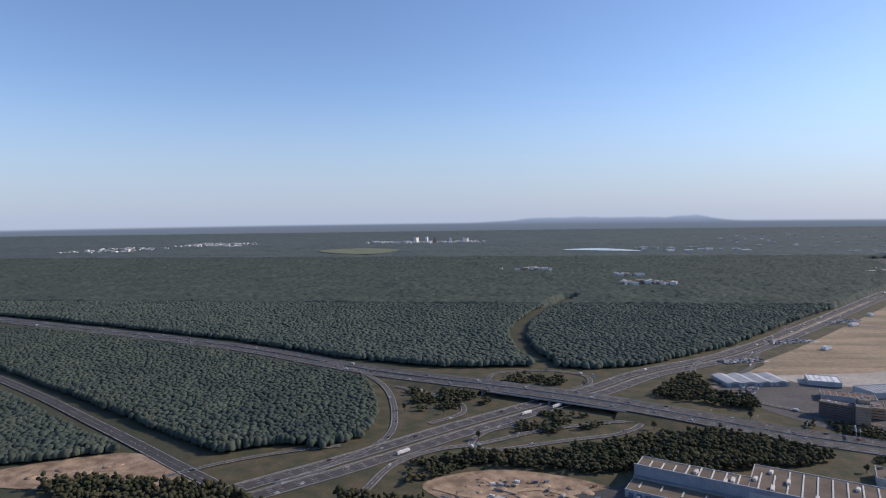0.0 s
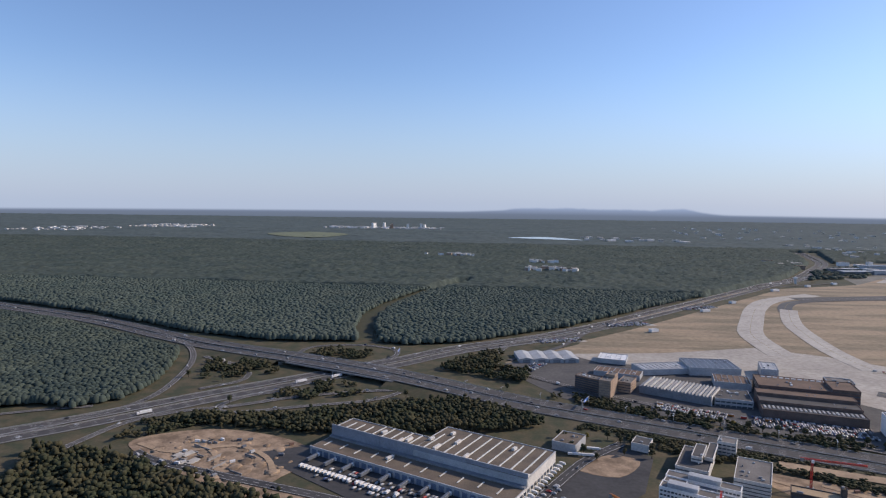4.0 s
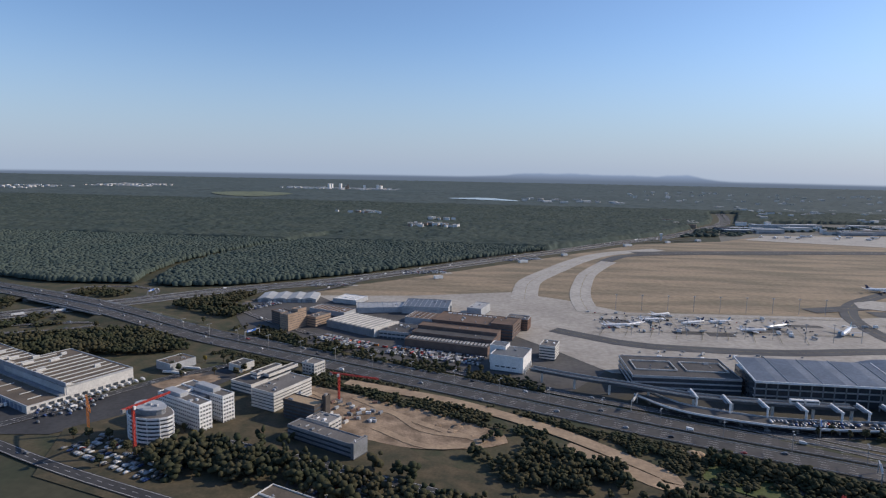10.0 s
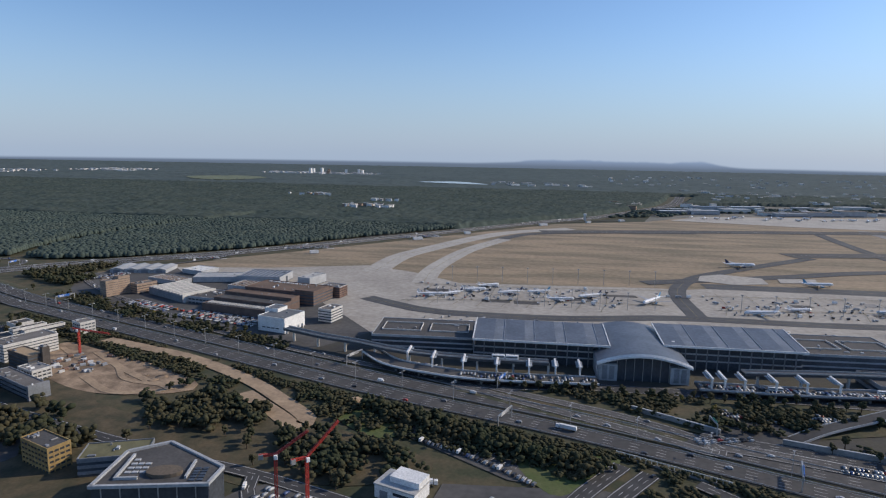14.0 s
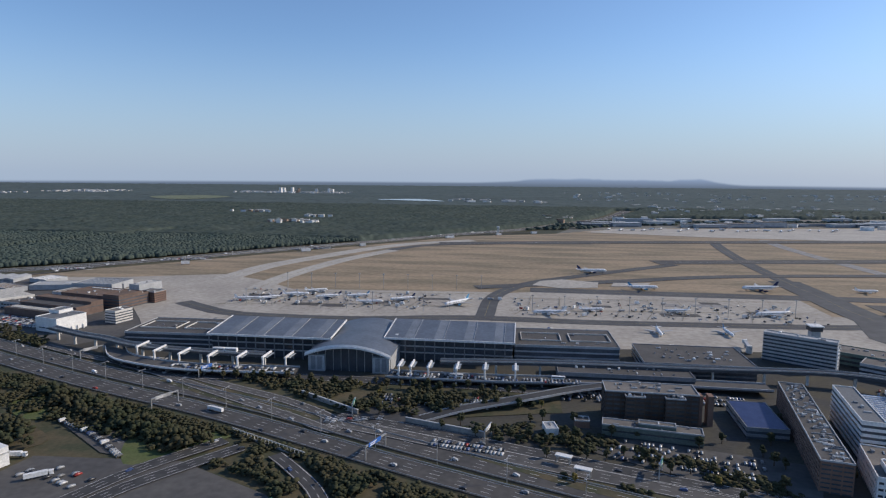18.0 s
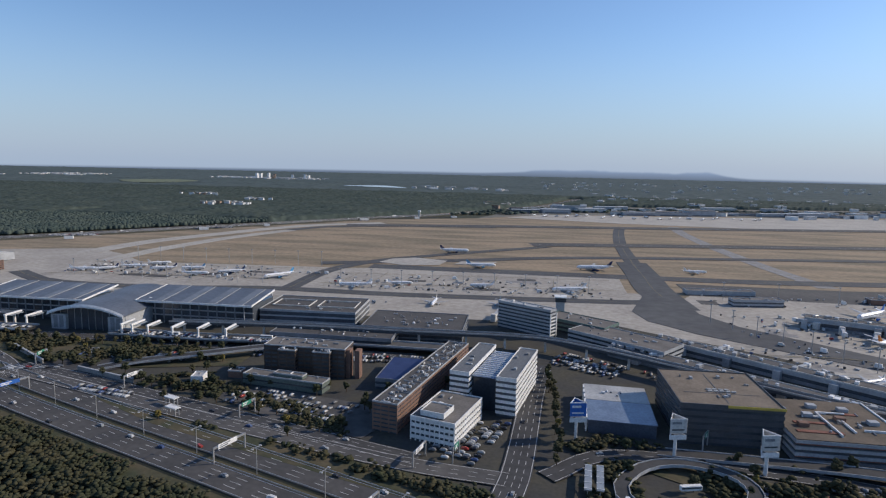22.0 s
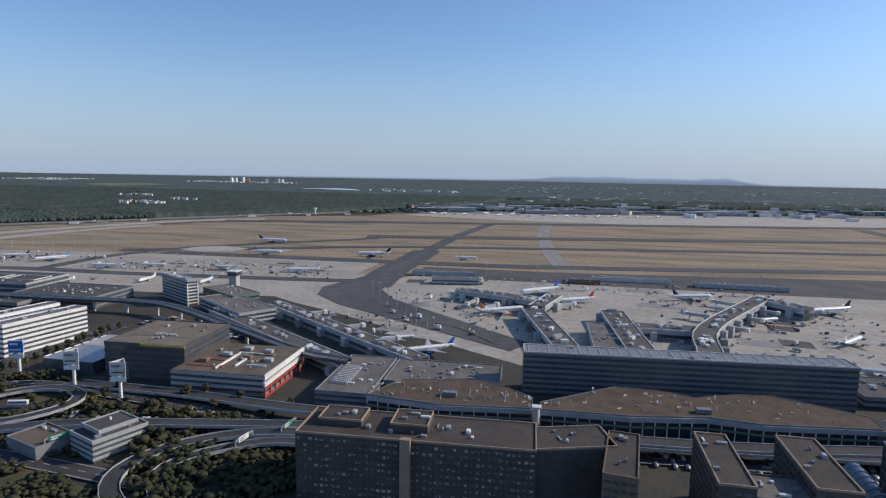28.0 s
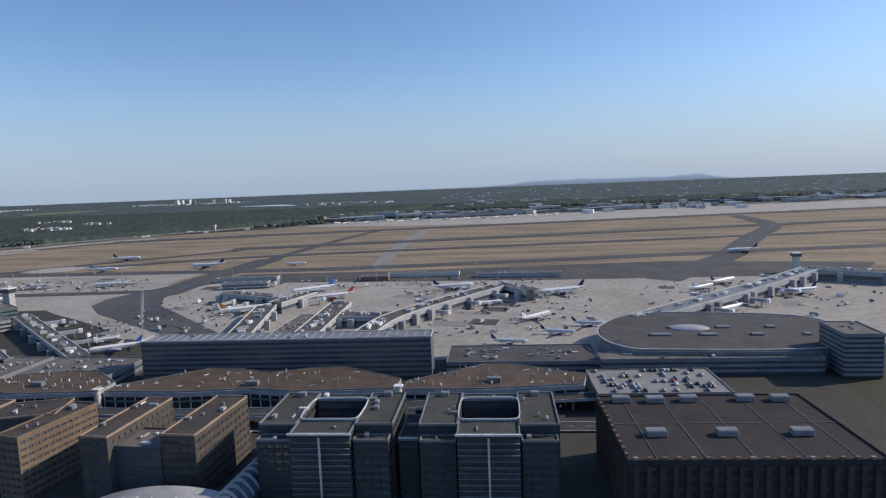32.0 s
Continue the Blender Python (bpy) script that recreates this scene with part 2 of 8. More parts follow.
def add_box(bm, x0, y0, z0, x1, y1, z1, m=None):
    """A box in a bmesh, with its lower and upper corner."""
    v = [bm.verts.new(p if m is None else m @ Vector(p)) for p in ((x0, y0, z0), (x1, y0, z0), (x1, y1, z0), (x0, y1, z0), (x0, y0, z1), (x1, y0, z1), (x1, y1, z1), (x0, y1, z1))]
    for f in ((3, 2, 1, 0), (4, 5, 6, 7), (0, 1, 5, 4), (1, 2, 6, 5), (2, 3, 7, 6), (3, 0, 4, 7)):
        bm.faces.new([v[i] for i in f])


def boxes(*rows, bevel=0.0):
    bm = bmesh.new()
    for r in rows:
        add_box(bm, *r)
    if bevel:
        bmesh.ops.bevel(bm, geom=bm.edges[:], offset=bevel, segments=1, affect="EDGES")
    return bm


def prism(points, z0, z1, bm=None):
    """A closed outline, counter-clockwise, raised from z0 to z1."""
    bm = bm or bmesh.new()
    lo = [bm.verts.new((x, y, z0)) for x, y in points]
    hi = [bm.verts.new((x, y, z1)) for x, y in points]
    bm.faces.new(hi)
    bm.faces.new(lo[::-1])
    for i in range(len(points)):
        j = (i + 1) % len(points)
        bm.faces.new((lo[i], lo[j], hi[j], hi[i]))
    return bm


def ccw(points):
    s = sum(points[i][0] * points[(i + 1) % len(points)][1] - points[(i + 1) % len(points)][0] * points[i][1] for i in range(len(points)))
    return list(points) if s > 0 else list(points)[::-1]


def curve_points(points, step=6.0, closed=False):
    """A smooth line through plan points, with an even step."""
    p = [Vector(q).to_3d() for q in points]
    n = len(p)
    out = []
    for i in range(n if closed else n - 1):
        a, b = p[i], p[(i + 1) % n]
        pre = p[i - 1] if i or closed else a * 2 - b
        post = p[(i + 2) % n] if i + 2 < n or closed else b * 2 - a
        k = max(2, int((b - a).length / step))
        for s in range(k):
            t = s / k
            out.append(0.5 * ((2 * a) + (b - pre) * t + (2 * pre - 5 * a + 4 * b - post) * t * t + (3 * a - pre - 3 * b + post) * t ** 3))
    if not closed:
        out.append(p[-1])
    return out


def strip_mesh(line, left, right, z=0.0, thick=0.12, closed=False):
    """A band along a line, from left to right of it (metres, right positive)."""
    n = len(line)
    verts, faces = [], []
    for i, p in enumerate(line):
        a = line[i - 1] if i or closed else p
        b = line[(i + 1) % n] if i + 1 < n or closed else p
        d = (b - a)
        d.z = 0
        d.normalize()
        r = Vector((d.y, -d.x, 0))
        for off, zz in ((left, 0), (right, 0), (right, -thick), (left, -thick)):
            q = p + r * off
            verts.append((q.x, q.y, q.z + z + zz))
    for i in range(n if closed else n - 1):
        j = (i + 1) % n
        for k in range(4):
            k2 = (k + 1) % 4
            faces.append((4 * i + k, 4 * j + k, 4 * j + k2, 4 * i + k2))
    return verts, [f[::-1] for f in faces]


FLATS = [0]


def flat(name, outline, z, material, label="", category="", smooth_step=0, kind="structure"):
    """A thin paved or grown sheet on the ground."""
    pts = [(p.x, p.y) for p in curve_points(outline, smooth_step, True)] if smooth_step else outline
    FLATS[0] += 1
    z += 0.004 * FLATS[0]
    ob = part(name, prism(ccw(pts), z - 0.1, z), material)
    return tagged(ob, label, category, kind=kind)


def join_lists(chunks):
    verts, faces = [], []
    for v, f in chunks:
        o = len(verts)
        verts += v
        faces += [tuple(i + o for i in q) for q in f]
    return verts, faces


def dashes(line, offset, on, off, width, z):
    """Dashed or, with off=0, unbroken paint along a line."""
    out, run, seg = [], 0.0, []
    for i in range(len(line) - 1):
        a, b = line[i], line[i + 1]
        d = b - a
        ln = d.length
        if ln < 1e-6:
            continue
        d /= ln
        r = Vector((d.y, -d.x, 0))
        pos = 0.0
        while pos < ln:
            if off == 0:
                q0, q1 = a, b
                pos = ln
            else:
                q0, q1 = a + d * pos, a + d * min(pos + on, ln)
                pos += on + off
            v = [q0 + r * (offset - width / 2), q0 + r * (offset + width / 2), q1 + r * (offset + width / 2), q1 + r * (offset - width / 2)]
            out.append(([(w.x, w.y, w.z + z) for w in v], [(0, 1, 2, 3)]))
    return out


def road(name, points, width, z=0.25, lanes=2, label="", material=None, lines=True, step=6.0, closed=False, deck=0.12):
    line = curve_points(points, step, closed)
    v, f = strip_mesh(line, -width / 2, width / 2, z, deck, closed)
    ob = tagged(part(name, mesh_of(name, v, f, material or ASPHALT)), label or "grey asphalt road with worn white lane lines", "road", kind="structure")
    if lines:
        ch = dashes(line, -width / 2 + 0.5, 0, 0, 0.22, z + 0.03) + dashes(line, width / 2 - 0.5, 0, 0, 0.22, z + 0.03)
        for k in range(1, lanes):
            ch += dashes(line, -width / 2 + 0.5 + (width - 1) * k / lanes, 2.5, 3.5, 0.18, z + 0.03)
        v, f = join_lists(ch)
        tagged(part("lane_marking", mesh_of("lane_marking", v, f, LINE_WHITE), parent=ob), "white lane lines", kind="stuff")
    return ob, line


def quick_mesh(name, verts, faces, material, smooth=False):
    """A mesh from arrays of corners and of triangles."""
    me = bpy.data.meshes.new(name)
    nf = len(faces)
    me.vertices.add(len(verts))
    me.vertices.foreach_set("co", np.asarray(verts, np.float32).ravel())
    me.loops.add(nf * 3)
    me.loops.foreach_set("vertex_index", np.asarray(faces, np.int32).ravel())
    me.polygons.add(nf)
    me.polygons.foreach_set("loop_start", np.arange(0, nf * 3, 3, dtype=np.int32))
    me.polygons.foreach_set("loop_total", np.full(nf, 3, np.int32))
    me.materials.append(material)
    me.update(calc_edges=True)
    me.validate()
    if smooth:
        me.shade_smooth()
    return me


def ico(sub):
    bm = bmesh.new()
    bmesh.ops.create_icosphere(bm, subdivisions=sub, radius=1)
    v = np.array([p.co[:] for p in bm.verts])
    f = np.array([[q.index for q in t.verts] for t in bm.faces])
    bm.free()
    return v, f


ICO1, ICO2 = ico(1), ico(2)
CAP = (ICO1[0], ICO1[1][ICO1[0][ICO1[1]].mean(1)[:, 2] > -0.5])      # a crown without its hidden underside
RNG = np.random.default_rng(7)


def clump_arrays(centres, radii, heights, base=ICO1, rough=0.25):
    """Crowns of leaves: one uneven ball for each centre."""
    bv, bf = base
    n = len(centres)
    wob = 1 + RNG.uniform(-rough, rough, (n, len(bv), 1))
    v = bv[None] * wob
    v = v * np.stack([radii, radii, heights], -1)[:, None, :] + np.asarray(centres)[:, None, :]
    f = bf[None] + (np.arange(n) * len(bv))[:, None, None]
    return v.reshape(-1, 3), f.reshape(-1, 3)


def inside(px, py, poly):
    px, py = np.asarray(px), np.asarray(py)
    r = np.zeros(len(px), bool)
    j = len(poly) - 1
    for i in range(len(poly)):
        (xi, yi), (xj, yj) = poly[i], poly[j]
        if yi != yj:
            r ^= ((yi > py) != (yj > py)) & (px < (xj - xi) * (py - yi) / (yj - yi) + xi)
        j = i
    return r


def near_line(px, py, line, dist):
    r = np.zeros(len(px), bool)
    for a, b in zip(line[:-1], line[1:]):
        ax, ay, dx, dy = a[0], a[1], b[0] - a[0], b[1] - a[1]
        t = np.clip(((px - ax) * dx + (py - ay) * dy) / (dx * dx + dy * dy + 1e-9), 0, 1)
        r |= (px - ax - t * dx) ** 2 + (py - ay - t * dy) ** 2 < dist * dist
    return r


# ---- ground ----
tagged(part("ground", prism([(-4500, -900), (6000, -900), (6000, 5200), (-4500, 5200)], -2.0, 0.0), FOREST_FLOOR), "level dark ground of a wide river plain", "ground", kind="structure")

flat("verge", [(-215, 250), (-185, 330), (-150, 480), (-70, 570), (60, 570), (205, 610), (165, 480), (200, 415), (300, 370), (430, 322), (620, 245), (760, 190), (1000, 110), (1000, 60), (560, 150), (300, 215), (100, 215), (-90, 225)], 0.12, GREEN_GRASS, "dry green grass verge and waste ground by the motorway", "grass")
flat("airfield_grass", [(150, 500), (218, 575), (245, 654), (340, 800), (508, 985), (743, 1100), (870, 1235), (1450, 1370), (2600, 1640), (3400, 1500), (3400, 400), (1400, 300), (900, 330), (420, 330), (300, 370), (190, 415)], 0.18, DRY_GRASS, "parched brown grass of the airfield", "grass")
flat("hangar_yard", [(150, 495), (205, 534), (300, 545), (405, 430), (440, 365), (410, 318), (300, 362), (190, 410), (165, 450)], 0.26, ASPHALT_OLD, "grey asphalt yard round the hangars", "pavement")
flat("landside", [(410, 318), (440, 366), (740, 374), (900, 385), (940, 345), (1062, 262), (1330, 262), (1330, 60), (1050, 60), (770, 182), (620, 245)], 0.26, mat("forecourt_ground", (0.052, 0.051, 0.049), (0.072, 0.066, 0.048), 16, 0.9, fine=1.5), "dark asphalt of the terminal forecourts and roads", "pavement")

# aprons, taxiways and runways
flat("apron", [(204, 536), (290, 552), (380, 586), (430, 560), (478, 520), (640, 534), (672, 534), (700, 545), (890, 556), (915, 540), (912, 470), (906, 405), (890, 380), (740, 368), (440, 358), (412, 395), (350, 470), (300, 500), (226, 512)], 0.34, CONCRETE, "pale concrete apron with joints", "apron")
flat("apron", [(906, 405), (932, 366), (1045, 288), (1066, 258), (1340, 268), (1460, 330), (1460, 470), (1235, 470), (960, 482), (935, 440)], 0.35, CONCRETE, "pale concrete apron between the piers", "apron")
flat("apron", [(960, 482), (1235, 470), (1460, 470), (1500, 530), (1340, 560), (1090, 530), (960, 530)], 0.36, ASPHALT_OLD, "grey asphalt apron", "apron")
flat("apron", [(796, 1140), (868, 1228), (1100, 1270), (1500, 1370), (2600, 1600), (3300, 1480), (2400, 1310), (1700, 1160), (1290, 1062), (1000, 1085)], 0.40, CONCRETE_LIGHT, "pale far apron of the southern cargo side", "apron")

flat("cargo_ground", [(743, 1100), (870, 1235), (1450, 1370), (2600, 1640), (3300, 1500), (3300, 1900), (2400, 1890), (1900, 1735), (1400, 1595), (1010, 1540), (905, 1495), (800, 1300)], 0.2, mat("cargo_yard", (0.20, 0.19, 0.165), (0.13, 0.125, 0.10), 40, 0.95, fine=6), "grey yards and dry grass of the cargo side", "pavement")
flat("apron_edge", [(888, 378), (905, 366), (940, 345), (1062, 262), (1072, 284), (966, 372), (950, 420), (940, 480), (905, 480), (905, 412)], 0.36, CONCRETE, "pale concrete edge of the terminal apron", "apron")


def field_strip(name, pts, width, z, material, label, step=14):
    line = curve_points(pts, step)
    v, f = strip_mesh(line, -width / 2, width / 2, z, 0.1)
    ob = tagged(part(name, mesh_of(name, v, f, material)), label, "taxiway", kind="structure")
    ch = dashes(line, 0, 0, 0, 0.3, z + 0.03)
    v, f = join_lists(ch)
    part("centre_line", mesh_of("centre_line", v, f, mat("worn_yellow_line", (0.30, 0.24, 0.09), (0.2, 0.17, 0.1), 5, 0.8) if name == "taxiway" else LINE_WHITE), parent=ob, label="painted centre line")
    return ob


field_strip("taxiway", [(640, 556), (780, 612), (901, 661), (1170, 712), (1446, 756), (2000, 850), (3000, 1010)], 17, 0.57, ASPHALT_TAXI, "dark asphalt taxiway")
field_strip("taxiway", [(690, 552), (932, 552), (1083, 560), (1363, 606), (2000, 706), (3000, 860)], 22, 0.44, ASPHALT_TAXI, "dark asphalt taxiway behind the apron")
field_strip("runway", [(840, 755), (940, 776), (1092, 806), (1512, 893), (2100, 1012), (3200, 1230)], 32, 0.58, ASPHALT_OLD, "long grey asphalt runway")
field_strip("runway", [(560, 905), (786, 966), (1099, 1030), (1720, 1165), (2500, 1330), (3300, 1500)], 36, 0.60, ASPHALT_OLD, "long grey asphalt runway by the far apron")
field_strip("taxiway", [(497, 792), (516, 840), (552, 884), (640, 918), (786, 950)], 17, 0.46, ASPHALT_TAXI, "dark curved taxiway")
field_strip("taxiway", [(605, 958), (520, 892), (472, 820), (429, 722), (402, 652), (395, 600), (393, 556)], 25, 0.50, CONCRETE_LIGHT, "pale curved concrete taxiway")
field_strip("taxiway", [(508, 812), (486, 758), (468, 706), (458, 660), (448, 600), (445, 560), (446, 516)], 20, 0.52, CONCRETE_LIGHT, "pale concrete taxiway link")
field_strip("taxiway", [(939, 430), (936, 500), (939, 560), (941, 640)], 30, 0.48, ASPHALT_TAXI, "wide dark asphalt crossing taxiway")
field_strip("taxiway", [(941, 610), (945, 690), (953, 800), (974, 960), (990, 1030)], 16, 0.475, ASPHALT_TAXI, "dark asphalt crossing taxiway")
field_strip("taxiway", [(1085, 540), (1073, 640), (1068, 720), (1064, 830), (1066, 960), (1076, 1056)], 17, 0.385, CONCRETE_GREY, "concrete crossing taxiway")
field_strip("taxiway", [(1318, 460), (1366, 530), (1412, 600), (1440, 660), (1490, 760), (1560, 900), (1580, 1100)], 26, 0.49, ASPHALT_TAXI, "dark crossing taxiway")
field_strip("taxiway", [(655, 440), (660, 520), (690, 585), (745, 640), (860, 740)], 14, 0.53, ASPHALT_TAXI, "dark taxiway through the apron")
field_strip("taxiway", [(412, 452), (440, 434), (475, 419), (560, 418), (640, 434), (735, 434), (830, 440), (905, 446), (930, 452)], 14, 0.54, ASPHALT_TAXI, "dark asphalt taxi lane before the terminal")
flat("taxiway_apron", [(906, 418), (912, 392), (936, 366), (1049, 287), (1058, 303), (966, 390), (950, 420), (950, 470), (922, 470)], 0.56, ASPHALT_TAXI, "dark asphalt patch of the taxi lane", "taxiway")
for pts in ([(692, 576), (718, 563), (752, 572), (756, 600), (722, 612), (700, 600)], [(765, 580), (800, 586), (806, 606), (770, 600)]):
    flat("taxiway_patch", pts, 0.57, CONCRETE_LIGHT, "pale concrete patch", "taxiway")

SLABS = random.Random(5)
for x0, y0, w, d, a, n in ((960, 300, 90, 80, -12, 9), (1120, 290, 120, 120, -10, 12), (1290, 350, 120, 90, -10, 6), (450, 450, 150, 60, 2, 6), (680, 450, 200, 70, 4, 7), (960, 440, 240, 30, 2, 6)):
    for k in range(n):
        sx, sy = SLABS.uniform(8, 30), SLABS.uniform(5, 14)
        m = pose(x0 + SLABS.random() * w, y0 + SLABS.random() * d, 0, 0, 0, a)
        slab = boxes((0, 0, 0.3, sx, sy, 0.455 + 0.002 * k))
        bmesh.ops.transform(slab, matrix=m, verts=slab.verts)
        tagged(part("apron_slab", slab, SLABS.choice((CONCRETE_GREY, CONCRETE_LIGHT, ASPHALT_OLD, CONCRETE_GREY))), "patched field of apron paving", "apron", kind="structure")
for k in range(7):
    slab = boxes((0, 0, 0.3, SLABS.uniform(10, 22), 5, 0.48 + 0.002 * k))
    bmesh.ops.transform(slab, matrix=pose(1226 + 9 * (k % 3), 318 + 9 * k, 0, 0, 0, -32), verts=slab.verts)
    tagged(part("apron_slab", slab, CONCRETE_LIGHT), "pale fresh field of apron paving", "apron", kind="structure")
lead = []
for k in range(9):
    lead += dashes(curve_points([(455 + 18 * k, 505), (452 + 18 * k, 470), (444 + 18 * k, 440)], 6), 0, 0, 0, 0.35, 0.96)
    lead += dashes(curve_points([(690 + 24 * k, 520), (687 + 24 * k, 480), (676 + 24 * k, 446)], 6), 0, 0, 0, 0.35, 0.96)
for pts in ([(440, 448), (520, 462), (640, 470)], [(672, 462), (780, 474), (905, 486)], [(440, 508), (560, 514), (655, 524)], [(672, 508), (800, 520), (905, 528)], [(960, 330), (1010, 330), (1040, 300)]):
    lead += dashes(curve_points(pts, 8), 0, 0, 0, 0.9, 0.95)
v, f = join_lists(lead)
tagged(part("apron_marking", mesh_of("apron_marking", v, f, mat("worn_dark_line", (0.14, 0.13, 0.11), (0.2, 0.17, 0.09), 6, 0.9))), "worn dark and yellow guide lines on the apron", "marking", kind="stuff")

# bare earth, sand and parking grounds
for x, y, a, l, w in ((182, 570, 22, 50, 20), (258, 660, 20, 60, 22), (372, 782, 32, 62, 20)):
    m = pose(x, y, 0, 0, 0, a)
    flat("parking_ground", [tuple(m @ Vector(p))[:2] for p in ((0, 0, 0), (l, 0, 0), (l, w, 0), (0, w, 0))], 0.22, CONCRETE_LIGHT, "pale gravel lot on the dry airfield", "pavement")
flat("building_site", [(-50, 300), (-17, 325), (30, 318), (55, 295), (44, 262), (80, 250), (60, 244), (10, 262)], 0.30, EARTH, "churned bare earth of a building site", "earth", 5)
flat("building_site", [(-300, 286), (-240, 328), (-195, 318), (-170, 298), (-230, 280)], 0.30, EARTH, "churned bare orange earth by the junction", "earth", 6)
flat("logistics_yard", [(20, 296), (58, 316), (165, 262), (196, 320), (215, 330), (228, 318), (212, 268), (180, 234), (140, 228), (90, 250)], 0.30, ASPHALT, "dark asphalt yard of the parcel hall", "pavement")
flat("business_park", [(182, 240), (214, 276), (250, 300), (300, 290), (345, 235), (420, 205), (420, 150), (340, 160), (200, 200)], 0.30, mat("rough_meadow", (0.112, 0.087, 0.052), (0.058, 0.055, 0.033), 8, 0.95, fine=1.2, detail=8.0), "worn grass and paths between the offices", "grass")
flat("building_site", [(270, 308), (300, 300), (345, 283), (378, 262), (372, 250), (338, 244), (305, 256), (285, 276)], 0.36, EARTH, "bare sandy building site with tracks", "earth", 5)
flat("meadow", [(384, 216), (415, 240), (450, 230), (500, 205), (470, 185), (410, 196)], 0.33, mat("rough_meadow", (0.112, 0.087, 0.052), (0.058, 0.055, 0.033), 8, 0.95, fine=1.2, detail=8.0), "rough brownish meadow", "grass", 6)
flat("office_lot", [(300, 222), (330, 208), (350, 186), (336, 180), (300, 200)], 0.37, ASPHALT_OLD, "worn asphalt lot between offices", "pavement", 5)
flat("office_lot", [(446, 182), (478, 172), (486, 158), (450, 156), (436, 168)], 0.37, ASPHALT_OLD, "worn asphalt lot beside a building site", "pavement", 5)
flat("dirt_lot", [(186, 300), (205, 318), (220, 312), (206, 292)], 0.36, EARTH, "brown dirt lot", "earth", 5)
flat("parking_ground", [(483, 227), (489, 236), (529, 211), (539, 196), (527, 198)], 0.35, ASPHALT_OLD, "asphalt car park", "pavement")
bays = []
for r in range(4):
    for k in range(30):
        x, y = 491 + 1.45 * k + 2.1 * r, 223.5 - 0.87 * k + 3.7 * r
        if x < 533 - 3 * r:
            bays += dashes([Vector((x, y, 0)), Vector((x + 1.0, y + 1.75, 0))], 0, 0, 0, 0.16, 0.72)
v, f = join_lists(bays)
tagged(part("bay_marking", mesh_of("bay_marking", v, f, LINE_WHITE)), "white bay lines of a car park", "marking", kind="stuff")
flat("grass_lawn", [(531, 214), (567, 221), (560, 205), (552, 196), (541, 191)], 0.37, mat("fresh_grass", (0.075, 0.105, 0.035), (0.11, 0.12, 0.05), 7, 0.95), "greener lawn beside a car park", "grass", 4)
flat("grass_lawn", [(452, 240), (462, 247), (486, 237), (480, 222), (466, 226)], 0.37, mat("fresh_grass", (0.075, 0.105, 0.035)), "greener lawn beside the motorway belt", "grass", 4)
flat("junction", [(594, 236), (606, 230), (642, 236), (652, 250), (636, 264), (612, 254)], 0.55, ASPHALT, "dark asphalt junction before the terminal", "pavement")
flat("office_car_park", [(704, 227), (728, 239), (750, 233), (790, 224), (778, 198), (745, 206)], 0.40, ASPHALT_OLD, "worn asphalt car park before the offices", "pavement")
flat("depot_yard", [(505, 192), (560, 196), (600, 178), (620, 160), (600, 140), (500, 165)], 0.34, ASPHALT_OLD, "asphalt depot yard", "pavement")
flat("grass_island", [(560, 268), (592, 248), (604, 236), (592, 232), (540, 256), (500, 276), (520, 282)], 0.40, GREEN_GRASS, "brown-green grass island in a slip road", "grass")
flat("planted_ground", [(520, 284), (568, 290), (640, 290), (700, 284), (700, 262), (640, 246), (606, 246)], 0.40, GREEN_GRASS, "planted ground before the terminal", "grass")
flat("planted_ground", [(640, 226), (700, 206), (790, 180), (850, 164), (1000, 120), (1000, 112), (845, 148), (700, 196)], 0.40, GREEN_GRASS, "bushy strip by the motorway", "grass")
flat("planted_ground", [(866, 205), (920, 188), (1000, 172), (1000, 150), (940, 150), (860, 200)], 0.39, GREEN_GRASS, "planted ground among the ramps", "grass")
flat("lake", [(150, 2212), (220, 2280), (300, 2300), (411, 2130), (300, 2150)], 9.4, WATER, "pale quarry lake in the woods", "lake", 40)
flat("clearing", [(-760, 2250), (-640, 2400), (-455, 2280), (-494, 2030), (-640, 2080)], 9.4, mat("pale_meadow", (0.16, 0.18, 0.11), (0.13, 0.15, 0.09), 90, 0.95), "pale green clearing in the woods", "field", 60)

# ---- roads ----
A3 = [(-2300, 1330), (-1200, 930), (-580, 716), (-318, 622), (-167, 546), (-56, 491), (57, 443), (153, 399), (262, 356), (346, 323), (460, 278), (557, 245), (654, 206), (762, 165), (900, 112), (1100, 40), (1700, -180)]
A5 = [(-230, 190), (-139, 285), (-100, 322), (-44, 381), (3, 427), (62, 484), (111, 538), (230, 640), (485, 943), (584, 1065), (671, 1158), (780, 1330), (882, 1508), (950, 1720), (988, 1866)]


def shifted(points, off, z=0.0):
    line = curve_points(points, 10)
    v, _ = strip_mesh(line, off, off, z)
    return [Vector(p) for p in v[::4]]


